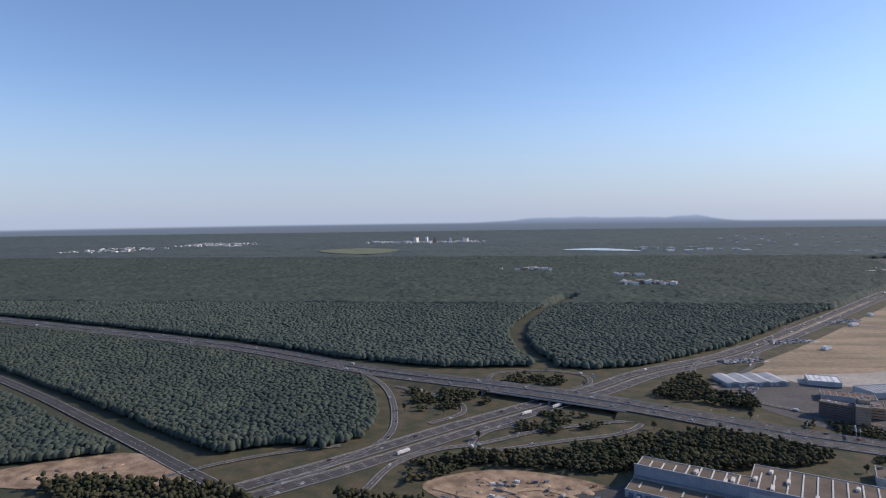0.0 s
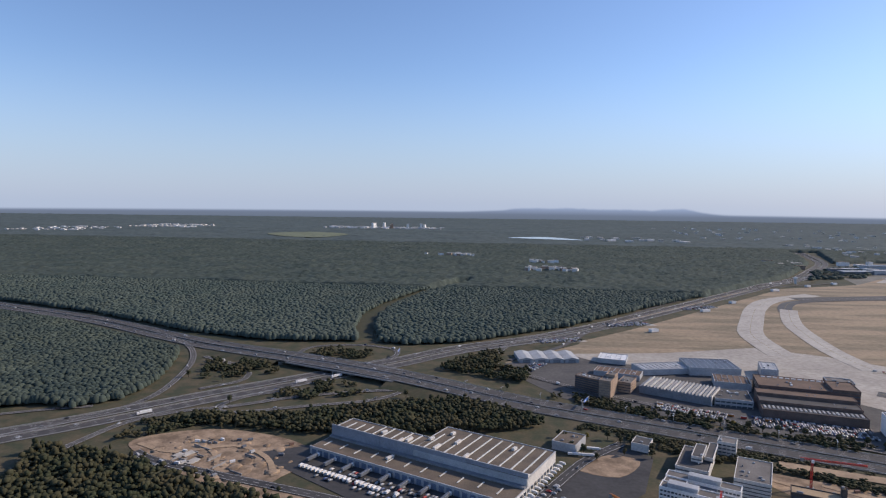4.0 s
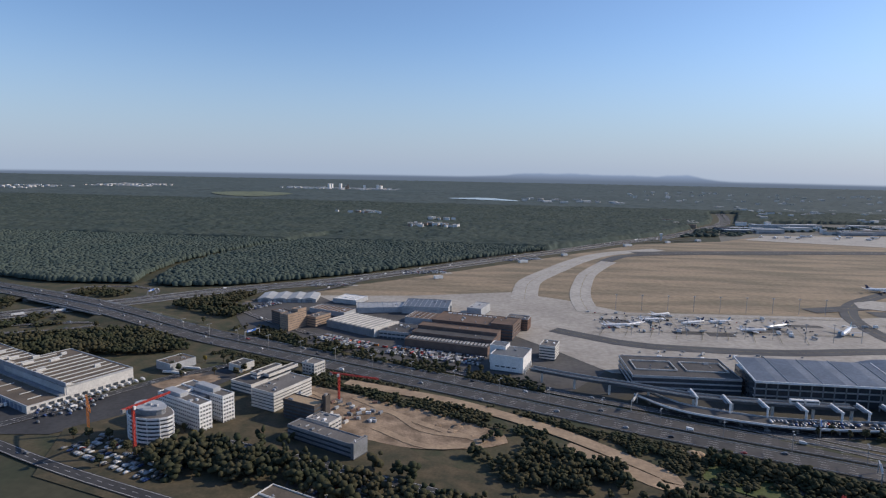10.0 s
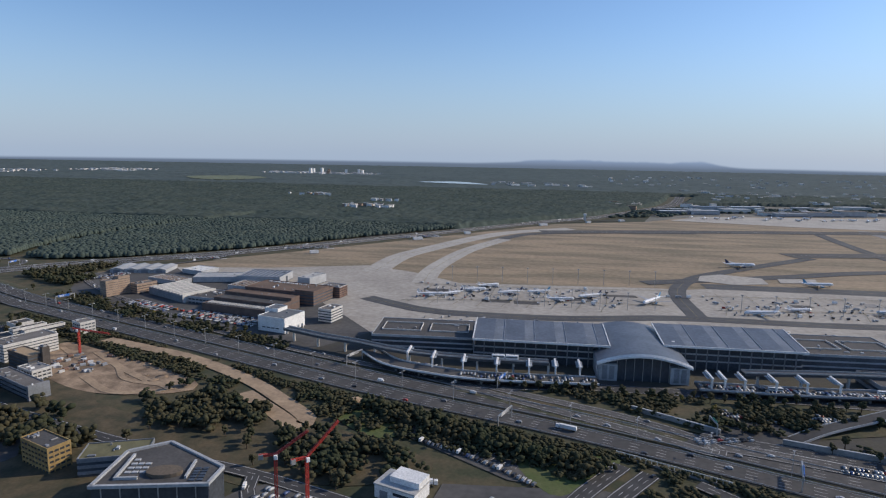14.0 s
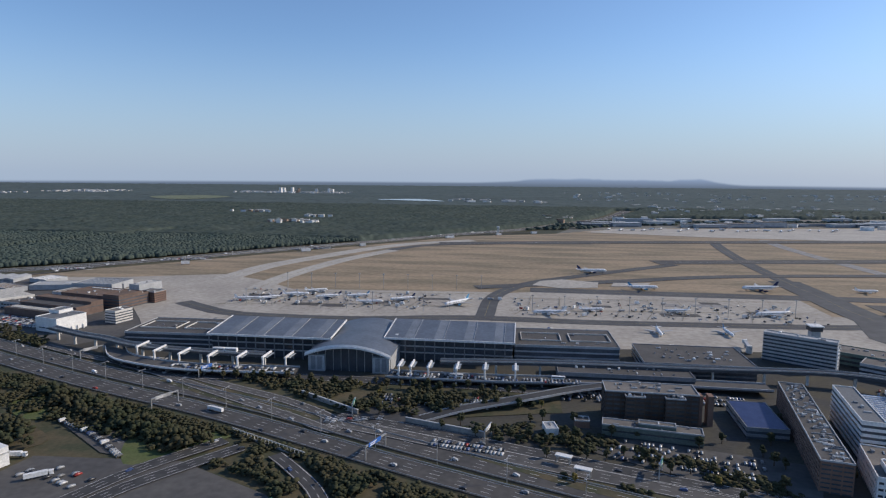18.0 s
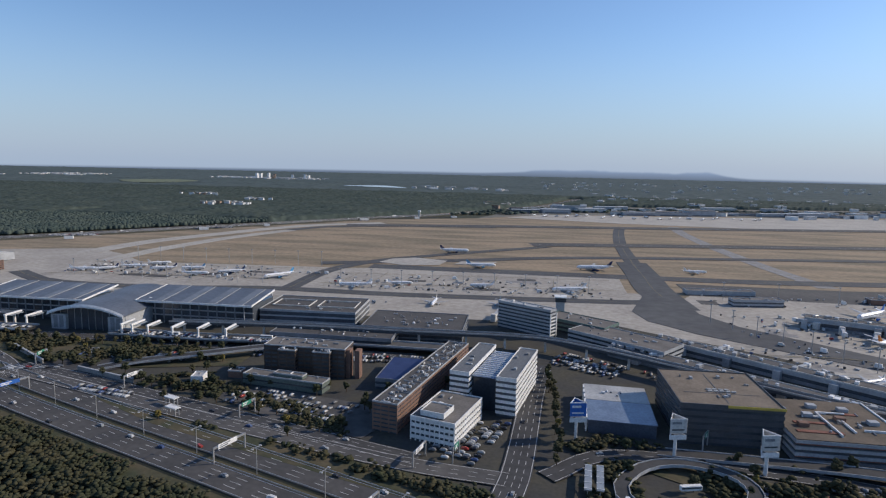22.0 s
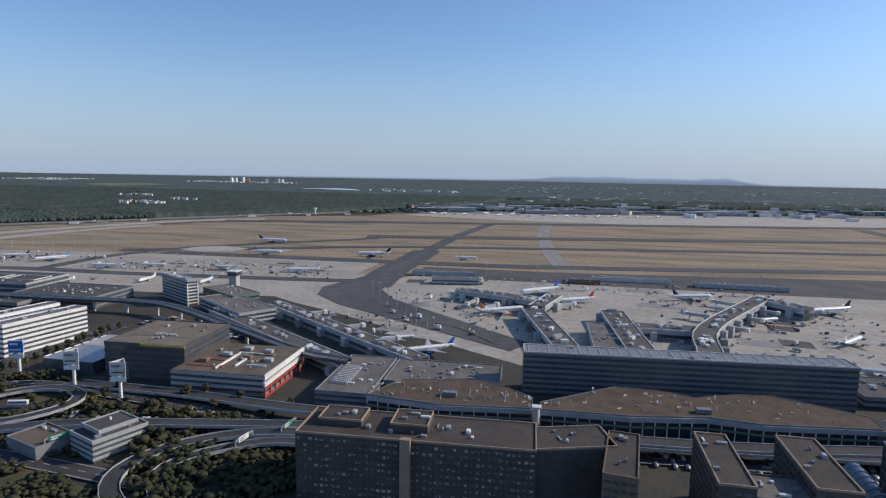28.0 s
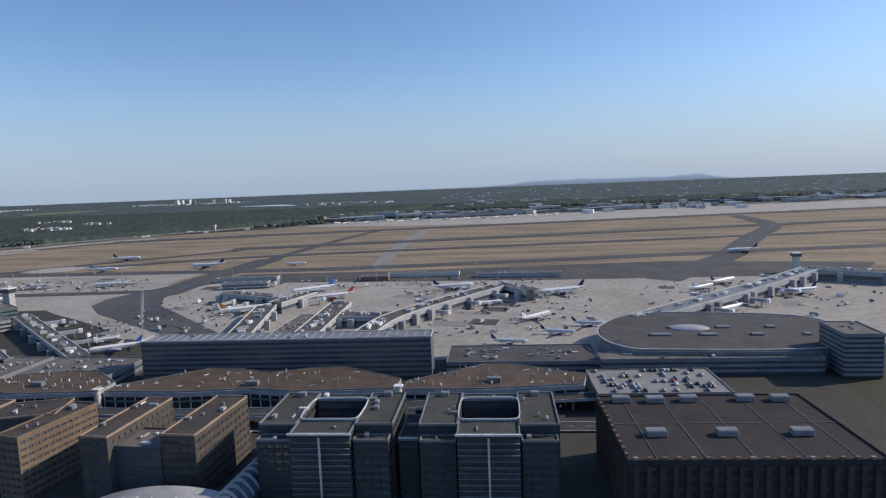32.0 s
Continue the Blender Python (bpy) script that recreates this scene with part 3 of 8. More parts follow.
ROADS = {}
for off in (-19, 19):
    v, f = strip_mesh([p for p in shifted(A5, off) if 560 < p.y < 1930], -10, 10, 0.34, 0.1)
    tagged(part("verge", mesh_of("verge", v, f, GREEN_GRASS)), "grassy verge of the motorway", "grass", kind="structure")
for nm, pts, off, w, ln in (("motorway", A3, -7.3, 11, 4), ("motorway", A3, 7.3, 11, 4), ("motorway", A5, -7.2, 10.5, 4), ("motorway", A5, 7.2, 10.5, 4)):
    z = 3.2 if pts is A3 else 0.45
    base = shifted(pts, off)
    if pts is A3:       # the motorway rises to its bridge over the other one
        for p in base:
            p.z = 0.3 + 4.0 * max(0.0, 1 - ((p.x - 25) / 150) ** 2) ** 1.2 if abs(p.x - 25) < 150 else 0.3
        z = 0.2
    v, f = strip_mesh(base, -w / 2, w / 2, z, 0.5)
    ob = tagged(part(nm, mesh_of(nm, v, f, mat("motorway_asphalt", (0.086, 0.081, 0.077), (0.064, 0.062, 0.061), 20, 0.9))), "grey asphalt motorway carriageway with white lane lines", "motorway", kind="structure")
    ch = dashes(base, -w / 2 + 0.6, 0, 0, 0.3, z + 0.04) + dashes(base, w / 2 - 0.6, 0, 0, 0.3, z + 0.04)
    for k in range(1, ln):
        ch += dashes(base, -w / 2 + 0.6 + (w - 1.2) * k / ln, 3.3, 6.6, 0.2, z + 0.04)
    v, f = join_lists(ch)
    tagged(part("lane_marking", mesh_of("lane_marking", v, f, LINE_WHITE), parent=ob), "white lane lines", kind="stuff")
    for side in (-1, 1):
        v, f = strip_mesh(base, side * w / 2 - 0.08, side * w / 2 + 0.08, z + 0.55, 0.3)
        part("guard_rail", mesh_of("guard_rail", v, f, STEEL), parent=ob, label="galvanised guard rail")
    ROADS.setdefault(nm, []).append(base)
# embankment under the raised motorway, with the bridge gap
for x0, x1 in ((-125, -20), (72, 178)):
    line = [p for p in curve_points(A3, 8) if x0 < p.x < x1]
    vs, fs = [], []
    for i, p in enumerate(line):
        d = (line[min(i + 1, len(line) - 1)] - line[max(i - 1, 0)]).normalized()
        r = Vector((d.y, -d.x, 0))
        hgt = 0.3 + 4.0 * max(0.0, 1 - ((p.x - 25) / 150) ** 2) ** 1.2
        for off, zz in ((-26, -0.05), (-15, hgt - 0.5), (15, hgt - 0.5), (26, -0.05)):
            q = p + r * off
            vs.append((q.x, q.y, zz))
        if i:
            for k in range(3):
                fs.append((4 * i - 4 + k, 4 * i - 3 + k, 4 * i + 1 + k, 4 * i + k)[::-1])
    tagged(part("embankment", mesh_of("embankment", vs, fs, GREEN_GRASS)), "grassy motorway embankment", "embankment", kind="structure")
bridge = thing("motorway_bridge", "concrete motorway bridge over another motorway", "bridge", kind="structure")
for off in (-8.2, 8.2):
    seg = [p for p in shifted(A3, off) if -24 < p.x < 76]
    for p in seg:
        p.z = 3.4
    v, f = strip_mesh(seg, -6.4, 6.4, 0.45, 0.9)
    part("deck", mesh_of("deck", v, f, CONCRETE_GREY), parent=bridge)
for k in range(3):
    c = (Vector((-24, 478, 0)) + Vector((50, -21, 0)) * k)
    part("pier", boxes((-0.5, -15, 0, 0.5, 15, 2.6)), CONCRETE_GREY, bridge, at=pose(c.x, c.y, 0, 0, 0, -22))

RAMPS = (
    ("ramp", [(-12, 470), (-26, 500), (-20, 528), (18, 540), (52, 528), (56, 502), (36, 478)], 4.5, 1),
    ("ramp", [(10, 405), (-20, 385), (-30, 362), (-17, 353), (27, 372), (63, 388), (80, 412), (66, 432)], 4.5, 1),
    ("ramp", [(-190, 560), (-140, 522), (-106, 472), (-86, 406), (-84, 364), (-102, 327), (-126, 296)], 5, 2),
    ("ramp", [(-190, 300), (-168, 320), (-140, 338), (-108, 352)], 4, 1),
    ("ramp", [(-84, 262), (-78, 295), (-70, 328), (-50, 350), (-22, 364), (20, 392), (80, 412), (130, 400)], 5, 2),
    ("ramp", [(225, 655), (166, 586), (148, 544), (140, 505), (160, 470), (215, 425), (300, 372)], 5, 2),
    ("ramp", [(-60, 395), (-40, 420), (-52, 450), (-100, 480)], 4.5, 1),
    ("road", [(-900, 720), (-453, 476), (-280, 371), (-182, 308), (-120, 268), (-60, 225)], 9, 2),
    ("road", [(-40, 290), (-15, 278), (84, 251), (141, 231), (210, 205), (300, 178)], 6, 2),
    ("road", [(140, 226), (156, 246), (190, 306), (215, 335)], 6, 2),
    ("road", [(255, 238), (300, 226), (334, 215), (397, 197), (445, 186), (520, 160)], 6, 2),
    ("sandy_road", [(290, 318), (322, 308), (356, 296), (398, 272), (424, 251), (442, 234), (440, 226), (428, 236), (404, 256)], 8, 0),
    ("sandy_road", [(300, 296), (330, 275), (352, 262), (368, 254), (345, 246), (318, 262)], 4, 0),
    ("sandy_road", [(-44, 300), (-20, 292), (8, 304), (30, 292), (42, 272)], 3, 0),
    ("sandy_road", [(-20, 314), (4, 290), (16, 270), (44, 262)], 2.5, 0),
    ("sandy_road", [(276, 300), (300, 284), (322, 280), (340, 262), (360, 258)], 3, 0),
    ("road", [(440, 186), (446, 170), (470, 158), (520, 150)], 5, 2),
    ("slip_road", [(330, 352), (414, 316), (480, 292), (541, 262), (585, 240), (606, 229), (603, 240), (575, 258), (529, 277), (470, 303)], 6, 2),
    ("slip_road", [(603, 238), (638, 228), (716, 204), (790, 184), (830, 178)], 9, 3),
    ("road", [(604, 243), (636, 236), (685, 221), (740, 204), (800, 186)], 8, 3),
    ("road", [(470, 296), (511, 284), (568, 290), (640, 290), (700, 288), (780, 292)], 9, 2),
    ("road", [(824, 150), (832, 178), (838, 248), (843, 290)], 10, 4),
    ("road", [(842, 182), (866, 201), (920, 196), (1000, 180), (1100, 184), (1260, 190)], 8, 2),
    ("road", [(850, 150), (900, 148), (960, 140), (1010, 128)], 7, 2),
    ("road", [(620, 120), (628, 150), (618, 178), (602, 196), (592, 205)], 6, 2),
    ("road", [(528, 140), (540, 168), (550, 189), (568, 214)], 7, 3),
    ("road", [(540, 140), (549, 169), (561, 188), (577, 209)], 7, 3),
    ("service_road", [(154, 505), (200, 560), (240, 640), (340, 800), (500, 985), (700, 1105)], 5, 0),
)
ROAD_LINES = []
for nm, pts, w, ln in RAMPS:
    sandy = nm == "sandy_road"
    ob, line = road(nm, pts, w, (0.60 if sandy else 0.62) + (0.003 if sandy else 0.007) * len(ROAD_LINES), max(ln, 1), "pale sandy track" if sandy else "grey asphalt %s with white edge lines" % nm.replace("_", " "), SAND if sandy else (ASPHALT_OLD if nm in ("ramp", "slip_road", "service_road") else ASPHALT), lines=not sandy and ln > 0)
    ROAD_LINES.append((nm, line))

# ---- woods ----
def scatter(poly, step, avoid=(), jitter=0.45):
    xs, ys = [p[0] for p in poly], [p[1] for p in poly]
    gx, gy = np.meshgrid(np.arange(min(xs), max(xs), step), np.arange(min(ys), max(ys), step * 0.87))
    gx = gx + (np.arange(gx.shape[0]) % 2)[:, None] * step / 2
    px = (gx + RNG.uniform(-jitter, jitter, gx.shape) * step).ravel()
    py = (gy + RNG.uniform(-jitter, jitter, gy.shape) * step).ravel()
    keep = inside(px, py, poly)
    for line, dist in avoid:
        keep &= ~near_line(px, py, line, dist)
    return px[keep], py[keep]


def wood(label, poly, step, height, avoid=(), base=ICO1, material=None, rad=0.62, patchy=0.0):
    px, py = scatter(poly, step, avoid)
    if patchy:
        keep = np.array([noise.noise(Vector((x * 0.07, y * 0.07, 3.1))) + 0.35 * noise.noise(Vector((x * 0.3, y * 0.3, 1.1))) > patchy - 0.45 for x, y in zip(px, py)], bool)
        px, py = px[keep], py[keep]
    n = len(px)
    vary = np.array([noise.noise(Vector((x * 0.012, y * 0.012, 0.5))) for x, y in zip(px, py)])
    hh = height * RNG.uniform(0.86, 1.1, n) * (1 + 0.25 * vary)
    rr = step * rad * RNG.uniform(0.8, 1.2, n)
    if base is ICO2:        # near trees: each crown of several ragged clumps
        k = 7
        off = RNG.normal(0, 0.48, (n, k, 3)) * np.stack([rr, rr, hh * 0.34], -1)[:, None]
        c = np.stack([px, py, hh * 0.56], -1)[:, None] + off
        v, f = clump_arrays(c.reshape(-1, 3), np.repeat(rr, k) * RNG.uniform(0.34, 0.66, n * k), np.repeat(hh, k) * RNG.uniform(0.10, 0.2, n * k), ICO1, 0.3)
        return tagged(new("woodland", quick_mesh("woodland", v, f, material or WOOD_LEAF)), label, "woodland", kind="stuff")
    rim = near_line(px, py, list(poly) + [poly[0]], step * 2.2)      # full crowns down to the ground along the edges
    for line, dist in avoid:
        rim |= near_line(px, py, line, dist + step * 2.2)
    v, f = clump_arrays(np.stack([px, py, hh * np.where(rim, 0.5, 0.74)], -1), rr, hh * np.where(rim, 0.5, 0.26), CAP, 0.2)
    return tagged(new("woodland", quick_mesh("woodland", v, f, material or WOOD_LEAF, True)), label, "woodland", kind="stuff")


verge_in = [tuple(p)[:2] for p in shifted(A3, 16.5) if 190 < p.x < 860]
verge_out = [tuple(p)[:2] for p in shifted(A3, 27) if 190 < p.x < 860]
wood("low brown-green scrub beside the motorway", verge_in + verge_out[::-1], 2.6, 1.9, [([tuple(p)[:2] for p in l], 5) for _, l in ROAD_LINES], base=ICO2, material=TREE_LEAF, patchy=0.2)
CUT = [(81, 1001), (32, 882), (3, 767), (-4, 679), (8, 600), (22, 560)]
a3n = [tuple(p)[:2] for p in shifted(A3, -17)]
wood("dense dark green woodland south of the motorways", [(-880, 842), (-580, 742), (-318, 648), (-167, 572), (-75, 545), (-30, 548), (20, 556), (60, 548), (108, 562), (212, 650), (340, 805), (440, 918), (-880, 918)], 3.9, 7.2, [(CUT, 11)], material=HAZED_STAND, rad=0.86)


def canopy(label, poly, step, height, material, avoid=()):
    """The closed top of a wood seen from afar: an uneven sheet of crowns."""
    xs = np.arange(min(p[0] for p in poly), max(p[0] for p in poly), step)
    ys = np.arange(min(p[1] for p in poly), max(p[1] for p in poly), step)
    gx, gy = np.meshgrid(xs, ys)
    gx, gy = gx + RNG.uniform(-.35, .35, gx.shape) * step, gy + RNG.uniform(-.35, .35, gy.shape) * step
    h = height + RNG.normal(0, 0.26 * step, gx.shape) + 0.7 * np.sin(gx / 37.0) * np.sin(gy / 53.0)
    wooded = inside(gx.ravel(), gy.ravel(), poly)
    for line, dist in avoid:
        wooded &= ~near_line(gx.ravel(), gy.ravel(), line, dist)
    h.ravel()[~wooded] = 0.1      # the edges come down to the ground
    idx = np.arange(gx.size).reshape(gx.shape)
    a, b, c, d = idx[:-1, :-1].ravel(), idx[:-1, 1:].ravel(), idx[1:, 1:].ravel(), idx[1:, :-1].ravel()
    keep = wooded[a] | wooded[b] | wooded[c] | wooded[d]
    tri = np.concatenate([np.stack([a, b, c], -1)[keep], np.stack([a, c, d], -1)[keep]])
    return tagged(new("woodland", quick_mesh("woodland", np.stack([gx.ravel(), gy.ravel(), h.ravel()], -1), tri, material)), label, "woodland", kind="stuff")


canopy("dark woodland running on behind the nearer woods", [(-1500, 1075), (-880, 842), (-880, 908), (432, 908), (560, 1060), (671, 1190), (752, 1330), (838, 1480), (900, 1660), (950, 1850), (1090, 1872), (1090, 1915), (-2000, 1915)], 4.6, 7.3, HAZED_WOOD, [(CUT, 12)])
canopy("dark woodland east of the motorway", [(905, 1500), (1010, 1545), (1400, 1600), (1900, 1740), (2400, 1915), (1060, 1915), (985, 1720)], 4.6, 7.3, HAZED_WOOD)
wood("dark green woodland between two motorways", [(-760, 690), (-600, 690), (-330, 596), (-180, 520), (-130, 492), (-114, 455), (-98, 405), (-98, 368), (-118, 346), (-145, 350), (-178, 332), (-280, 392), (-453, 492), (-640, 590)], 3.2, 6.4, rad=0.86)
wood("dark green woodland by the road", [(-640, 560), (-460, 462), (-290, 358), (-236, 330), (-300, 300), (-420, 300), (-640, 380)], 3.2, 6.4, rad=0.86)
FLEAF = TREE_LEAF
wood("dark trees beside a building site", [(-90, 285), (-40, 278), (12, 258), (60, 240), (84, 226), (40, 200), (-60, 210)], 4.4, 8, base=ICO2, material=FLEAF)
wood("dark trees beside a junction", [(-250, 280), (-225, 290), (-150, 284), (-118, 264), (-180, 235)], 4.4, 8, base=ICO2, material=FLEAF)
wood("belt of trees behind the parcel hall", [(-48, 330), (-15, 332), (30, 326), (62, 330), (95, 332), (130, 338), (165, 348), (175, 362), (120, 395), (70, 372), (10, 350), (-30, 345)], 4.2, 6.5, base=ICO2, material=FLEAF)
wood("belt of trees along the motorway", [(215, 348), (262, 326), (310, 310), (400, 272), (520, 232), (600, 204), (690, 164), (660, 150), (590, 188), (500, 216), (420, 248), (330, 286), (260, 312), (225, 335)], 3.0, 2.9, [([tuple(p)[:2] for p in l], 5.5) for _, l in ROAD_LINES], base=ICO2, material=FLEAF, patchy=0.3)
wood("clump of trees in rough meadow", [(362, 240), (372, 262), (395, 252), (425, 238), (430, 224), (404, 214), (376, 222)], 3.6, 5.6, base=ICO2, material=FLEAF, patchy=0.35)
wood("clump of trees by the motorway", [(436, 220), (456, 226), (484, 214), (500, 196), (478, 184), (448, 190)], 3.6, 6, [([tuple(p)[:2] for p in l], 6) for _, l in ROAD_LINES], base=ICO2, material=FLEAF, patchy=0.25)
wood("tall leafy trees in the business park", [(232, 224), (262, 238), (300, 236), (332, 224), (368, 204), (372, 186), (340, 190), (318, 198), (290, 206), (255, 206), (238, 212)], 4.4, 7.8, [([(288, 182), (330, 164)], 17), ([(283, 246), (318, 230)], 9)] + [([tuple(p)[:2] for p in l], 4) for _, l in ROAD_LINES], base=ICO2, material=FLEAF, patchy=0.02)
wood("tall dark trees below the motorway", [(452, 254), (480, 248), (520, 229), (566, 209), (558, 201), (520, 218), (478, 236)], 3.8, 6.4, [(A3, 17)], base=ICO2, material=FLEAF, patchy=0.05)
wood("trees at the bend of the ramp", [(100, 470), (140, 450), (168, 440), (168, 470), (146, 500), (148, 540), (128, 520)], 4.0, 6, base=ICO2, material=FLEAF, patchy=0.3)
wood("bushes in the junction", [(-70, 420), (-20, 440), (-40, 470), (-90, 470), (-80, 440)], 4.0, 4.5, base=ICO2, material=FLEAF, patchy=0.4)
wood("bushes in the junction loop", [(-15, 500), (0, 525), (35, 520), (35, 495), (10, 490)], 4.0, 4.5, base=ICO2, material=FLEAF, patchy=0.3)
wood("bushes in the junction", [(-10, 375), (50, 395), (60, 415), (20, 425), (-5, 395)], 4.0, 4.0, base=ICO2, material=FLEAF, patchy=0.55)
wood("bushes beside the ramps", [(-60, 300), (-60, 330), (-20, 345), (40, 352), (100, 398), (40, 362), (-20, 335)], 3.6, 4.0, base=ICO2, material=FLEAF, patchy=0.35)
wood("bushes between the motorway and the hangars", [(180, 408), (262, 368), (346, 338), (400, 318), (398, 330), (300, 368), (190, 424)], 3.4, 3.5, base=ICO2, material=FLEAF, patchy=0.3)
wood("trees before the terminal", [(540, 282), (600, 284), (690, 282), (690, 268), (640, 250), (606, 250), (566, 270)], 3.0, 3.2, base=ICO2, material=FLEAF, patchy=0.42)
wood("bushes along the motorway", [(600, 238), (640, 216), (700, 193), (790, 164), (900, 126), (1000, 96), (1000, 120), (850, 160), (720, 198), (640, 226)], 3.0, 3.0, [(A3, 17)] + [([tuple(p)[:2] for p in l], 5) for _, l in ROAD_LINES], base=ICO2, material=FLEAF, patchy=0.1)
wood("low brown-green scrub on the motorway verge", [(612, 200), (690, 166), (770, 138), (900, 88), (1000, 52), (900, 52), (740, 112), (600, 176)], 3.0, 2.8, [(A3, 17)] + [([tuple(p)[:2] for p in l], 5) for _, l in ROAD_LINES], base=ICO2, material=FLEAF, patchy=0.05)
wood("bushes among the ramps", [(868, 196), (960, 186), (1000, 168), (1000, 152), (930, 172), (868, 200)], 3.4, 3.2, base=ICO2, material=FLEAF, patchy=0.3)
wood("trees below the ramps", [(940, 165), (1000, 160), (1000, 130), (960, 132)], 3.6, 5, base=ICO2, material=FLEAF, patchy=0.3)
wood("low shrubs among the forecourt roads", [(640, 236), (700, 250), (716, 236), (760, 215), (778, 200), (790, 186), (700, 200)], 3.2, 2.2, [([tuple(p)[:2] for p in l], 5) for _, l in ROAD_LINES], base=ICO2, material=FLEAF, patchy=0.45)
wood("low shrubs among the ramps", [(850, 205), (860, 215), (920, 202), (1000, 186), (1000, 140), (940, 146), (900, 150), (850, 160)], 3.2, 2.4, [([tuple(p)[:2] for p in l], 5) for _, l in ROAD_LINES], base=ICO2, material=FLEAF, patchy=0.5)
wood("trees behind the far aprons", [(690, 1150), (800, 1190), (870, 1290), (1400, 1430), (2600, 1700), (2600, 1760), (1400, 1500), (860, 1400), (760, 1300)], 9, 5.5, rad=0.66, patchy=0.55)


def far_woods():
    """Rolling tops of endless woods out to the edge of sight."""
    xs = np.arange(-4200, 5600, 14)
    ys = np.concatenate([np.arange(1890, 2700, 12), np.arange(2700, 5120, 30)])
    gx, gy = np.meshgrid(xs, ys)
    h = 7.6 + RNG.normal(0, 1.2, gx.shape)
    nx, ny = len(xs), len(ys)
    idx = np.arange(nx * ny).reshape(ny, nx)
    a, b, c, d = idx[:-1, :-1].ravel(), idx[:-1, 1:].ravel(), idx[1:, 1:].ravel(), idx[1:, :-1].ravel()
    h[0] = 0.1      # the front edge comes down to the ground
    tri = np.concatenate([np.stack([a, b, c], -1), np.stack([a, c, d], -1)])
    return np.stack([gx.ravel(), gy.ravel(), h.ravel()], -1), tri


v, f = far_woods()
tagged(new("far_woodland", quick_mesh("far_woodland", v, f, HAZED_FAR_WOOD)), "endless dark woodland reaching to the horizon", "woodland", kind="stuff")


# ---- buildings ----
SHARED = {}


def shared_box(name, sx, sy, sz, material, bevel=0.0):
    """One mesh for all boxes of a size: from the middle of its base."""
    key = (name, round(sx, 2), round(sy, 2), round(sz, 2), material.name)
    if key not in SHARED:
        bm = boxes((-sx / 2, -sy / 2, 0, sx / 2, sy / 2, sz), bevel=bevel)
        me = bpy.data.meshes.new(name)
        bm.to_mesh(me)
        bm.free()
        me.materials.append(material)
        SHARED[key] = me
    return SHARED[key]


PYR = random.Random(11)


def roof_clutter(ob, L, W, H, n, x0=0.0, y0=0.0):
    for _ in range(n):
        sx, sy, sz = PYR.choice(((1.5, 1.0, 0.7), (0.8, 0.8, 0.6), (2.6, 0.9, 0.6), (0.6, 0.6, 0.9), (1.1, 1.8, 0.9), (0.5, 2.4, 0.4)))
        m = PYR.choice((PALE_GREY, WHITE, STEEL, MID_GREY, MID_GREY, CONCRETE_GREY))
        part("roof_unit", shared_box("roof_unit", sx, sy, sz, m, 0.08), parent=ob, at=pose(x0 + PYR.uniform(0.12, 0.88) * L, y0 + PYR.uniform(0.15, 0.85) * W, H))


COPING = {"brown_concrete": TAN, "dark_green_grey": MID_GREY, "deep_brown_brick": PALE_GREY, "brown_brick": PALE_GREY, "dark_panel": OFF_WHITE, "green_grey_panel": PALE_GREY}


def block(ob, x, y, L, W, z0, z1, n, style, wall, roof, glass, bay, parapet=0.45, frac=0.52):
    """One volume of a building: core, storey bands, piers, roof and parapet."""
    H = z1 - z0
    if style == "plain":
        part("wall", boxes((x, y, z0, x + L, y + W, z1)), wall, ob)
        part("plinth", boxes((x - 0.08, y - 0.08, z0, x + L + 0.08, y + W + 0.08, z0 + min(0.6, H * 0.15))), DARK_GREY, ob)
    else:
        part("core", boxes((x + 0.2, y + 0.2, z0, x + L - 0.2, y + W - 0.2, z1)), glass, ob, "dark window glass")
        st = H / n
        for k in range(n):
            zz = z0 + k * st
            part("spandrel", shared_box("spandrel", L, W, st * frac, wall), parent=ob, at=pose(x + L / 2, y + W / 2, zz + st * (1 - frac)))
        if style == "grid":
            px = max(2, round(L / bay))
            for k in range(px + 1):
                part("pier", shared_box("pier", 0.42, 0.5, H - 0.05, wall), parent=ob, at=pose(x + 0.22 + (L - 0.44) * k / px, y + 0.24, z0))
            py = max(1, round(W / bay))
            for xx in (x + 0.24, x + L - 0.24):
                for k in range(1, py + 1):
                    part("pier", shared_box("pier", 0.5, 0.42, H - 0.05, wall), parent=ob, at=pose(xx, y + 0.22 + (W - 0.44) * k / py, z0))
    part("roof", boxes((x + 0.25, y + 0.25, z1 - 0.02, x + L - 0.25, y + W - 0.25, z1 + 0.06)), roof, ob)
    t = 0.28
    part("parapet", boxes((x - .04, y - .04, z1 - .1, x + L + .04, y + t, z1 + parapet), (x - .04, y + W - t, z1 - .1, x + L + .04, y + W + .04, z1 + parapet),
                          (x - .04, y + t, z1 - .1, x + t, y + W - t, z1 + parapet), (x + L - t, y + t, z1 - .1, x + L + .04, y + W - t, z1 + parapet)), COPING.get(wall.name, wall), ob)


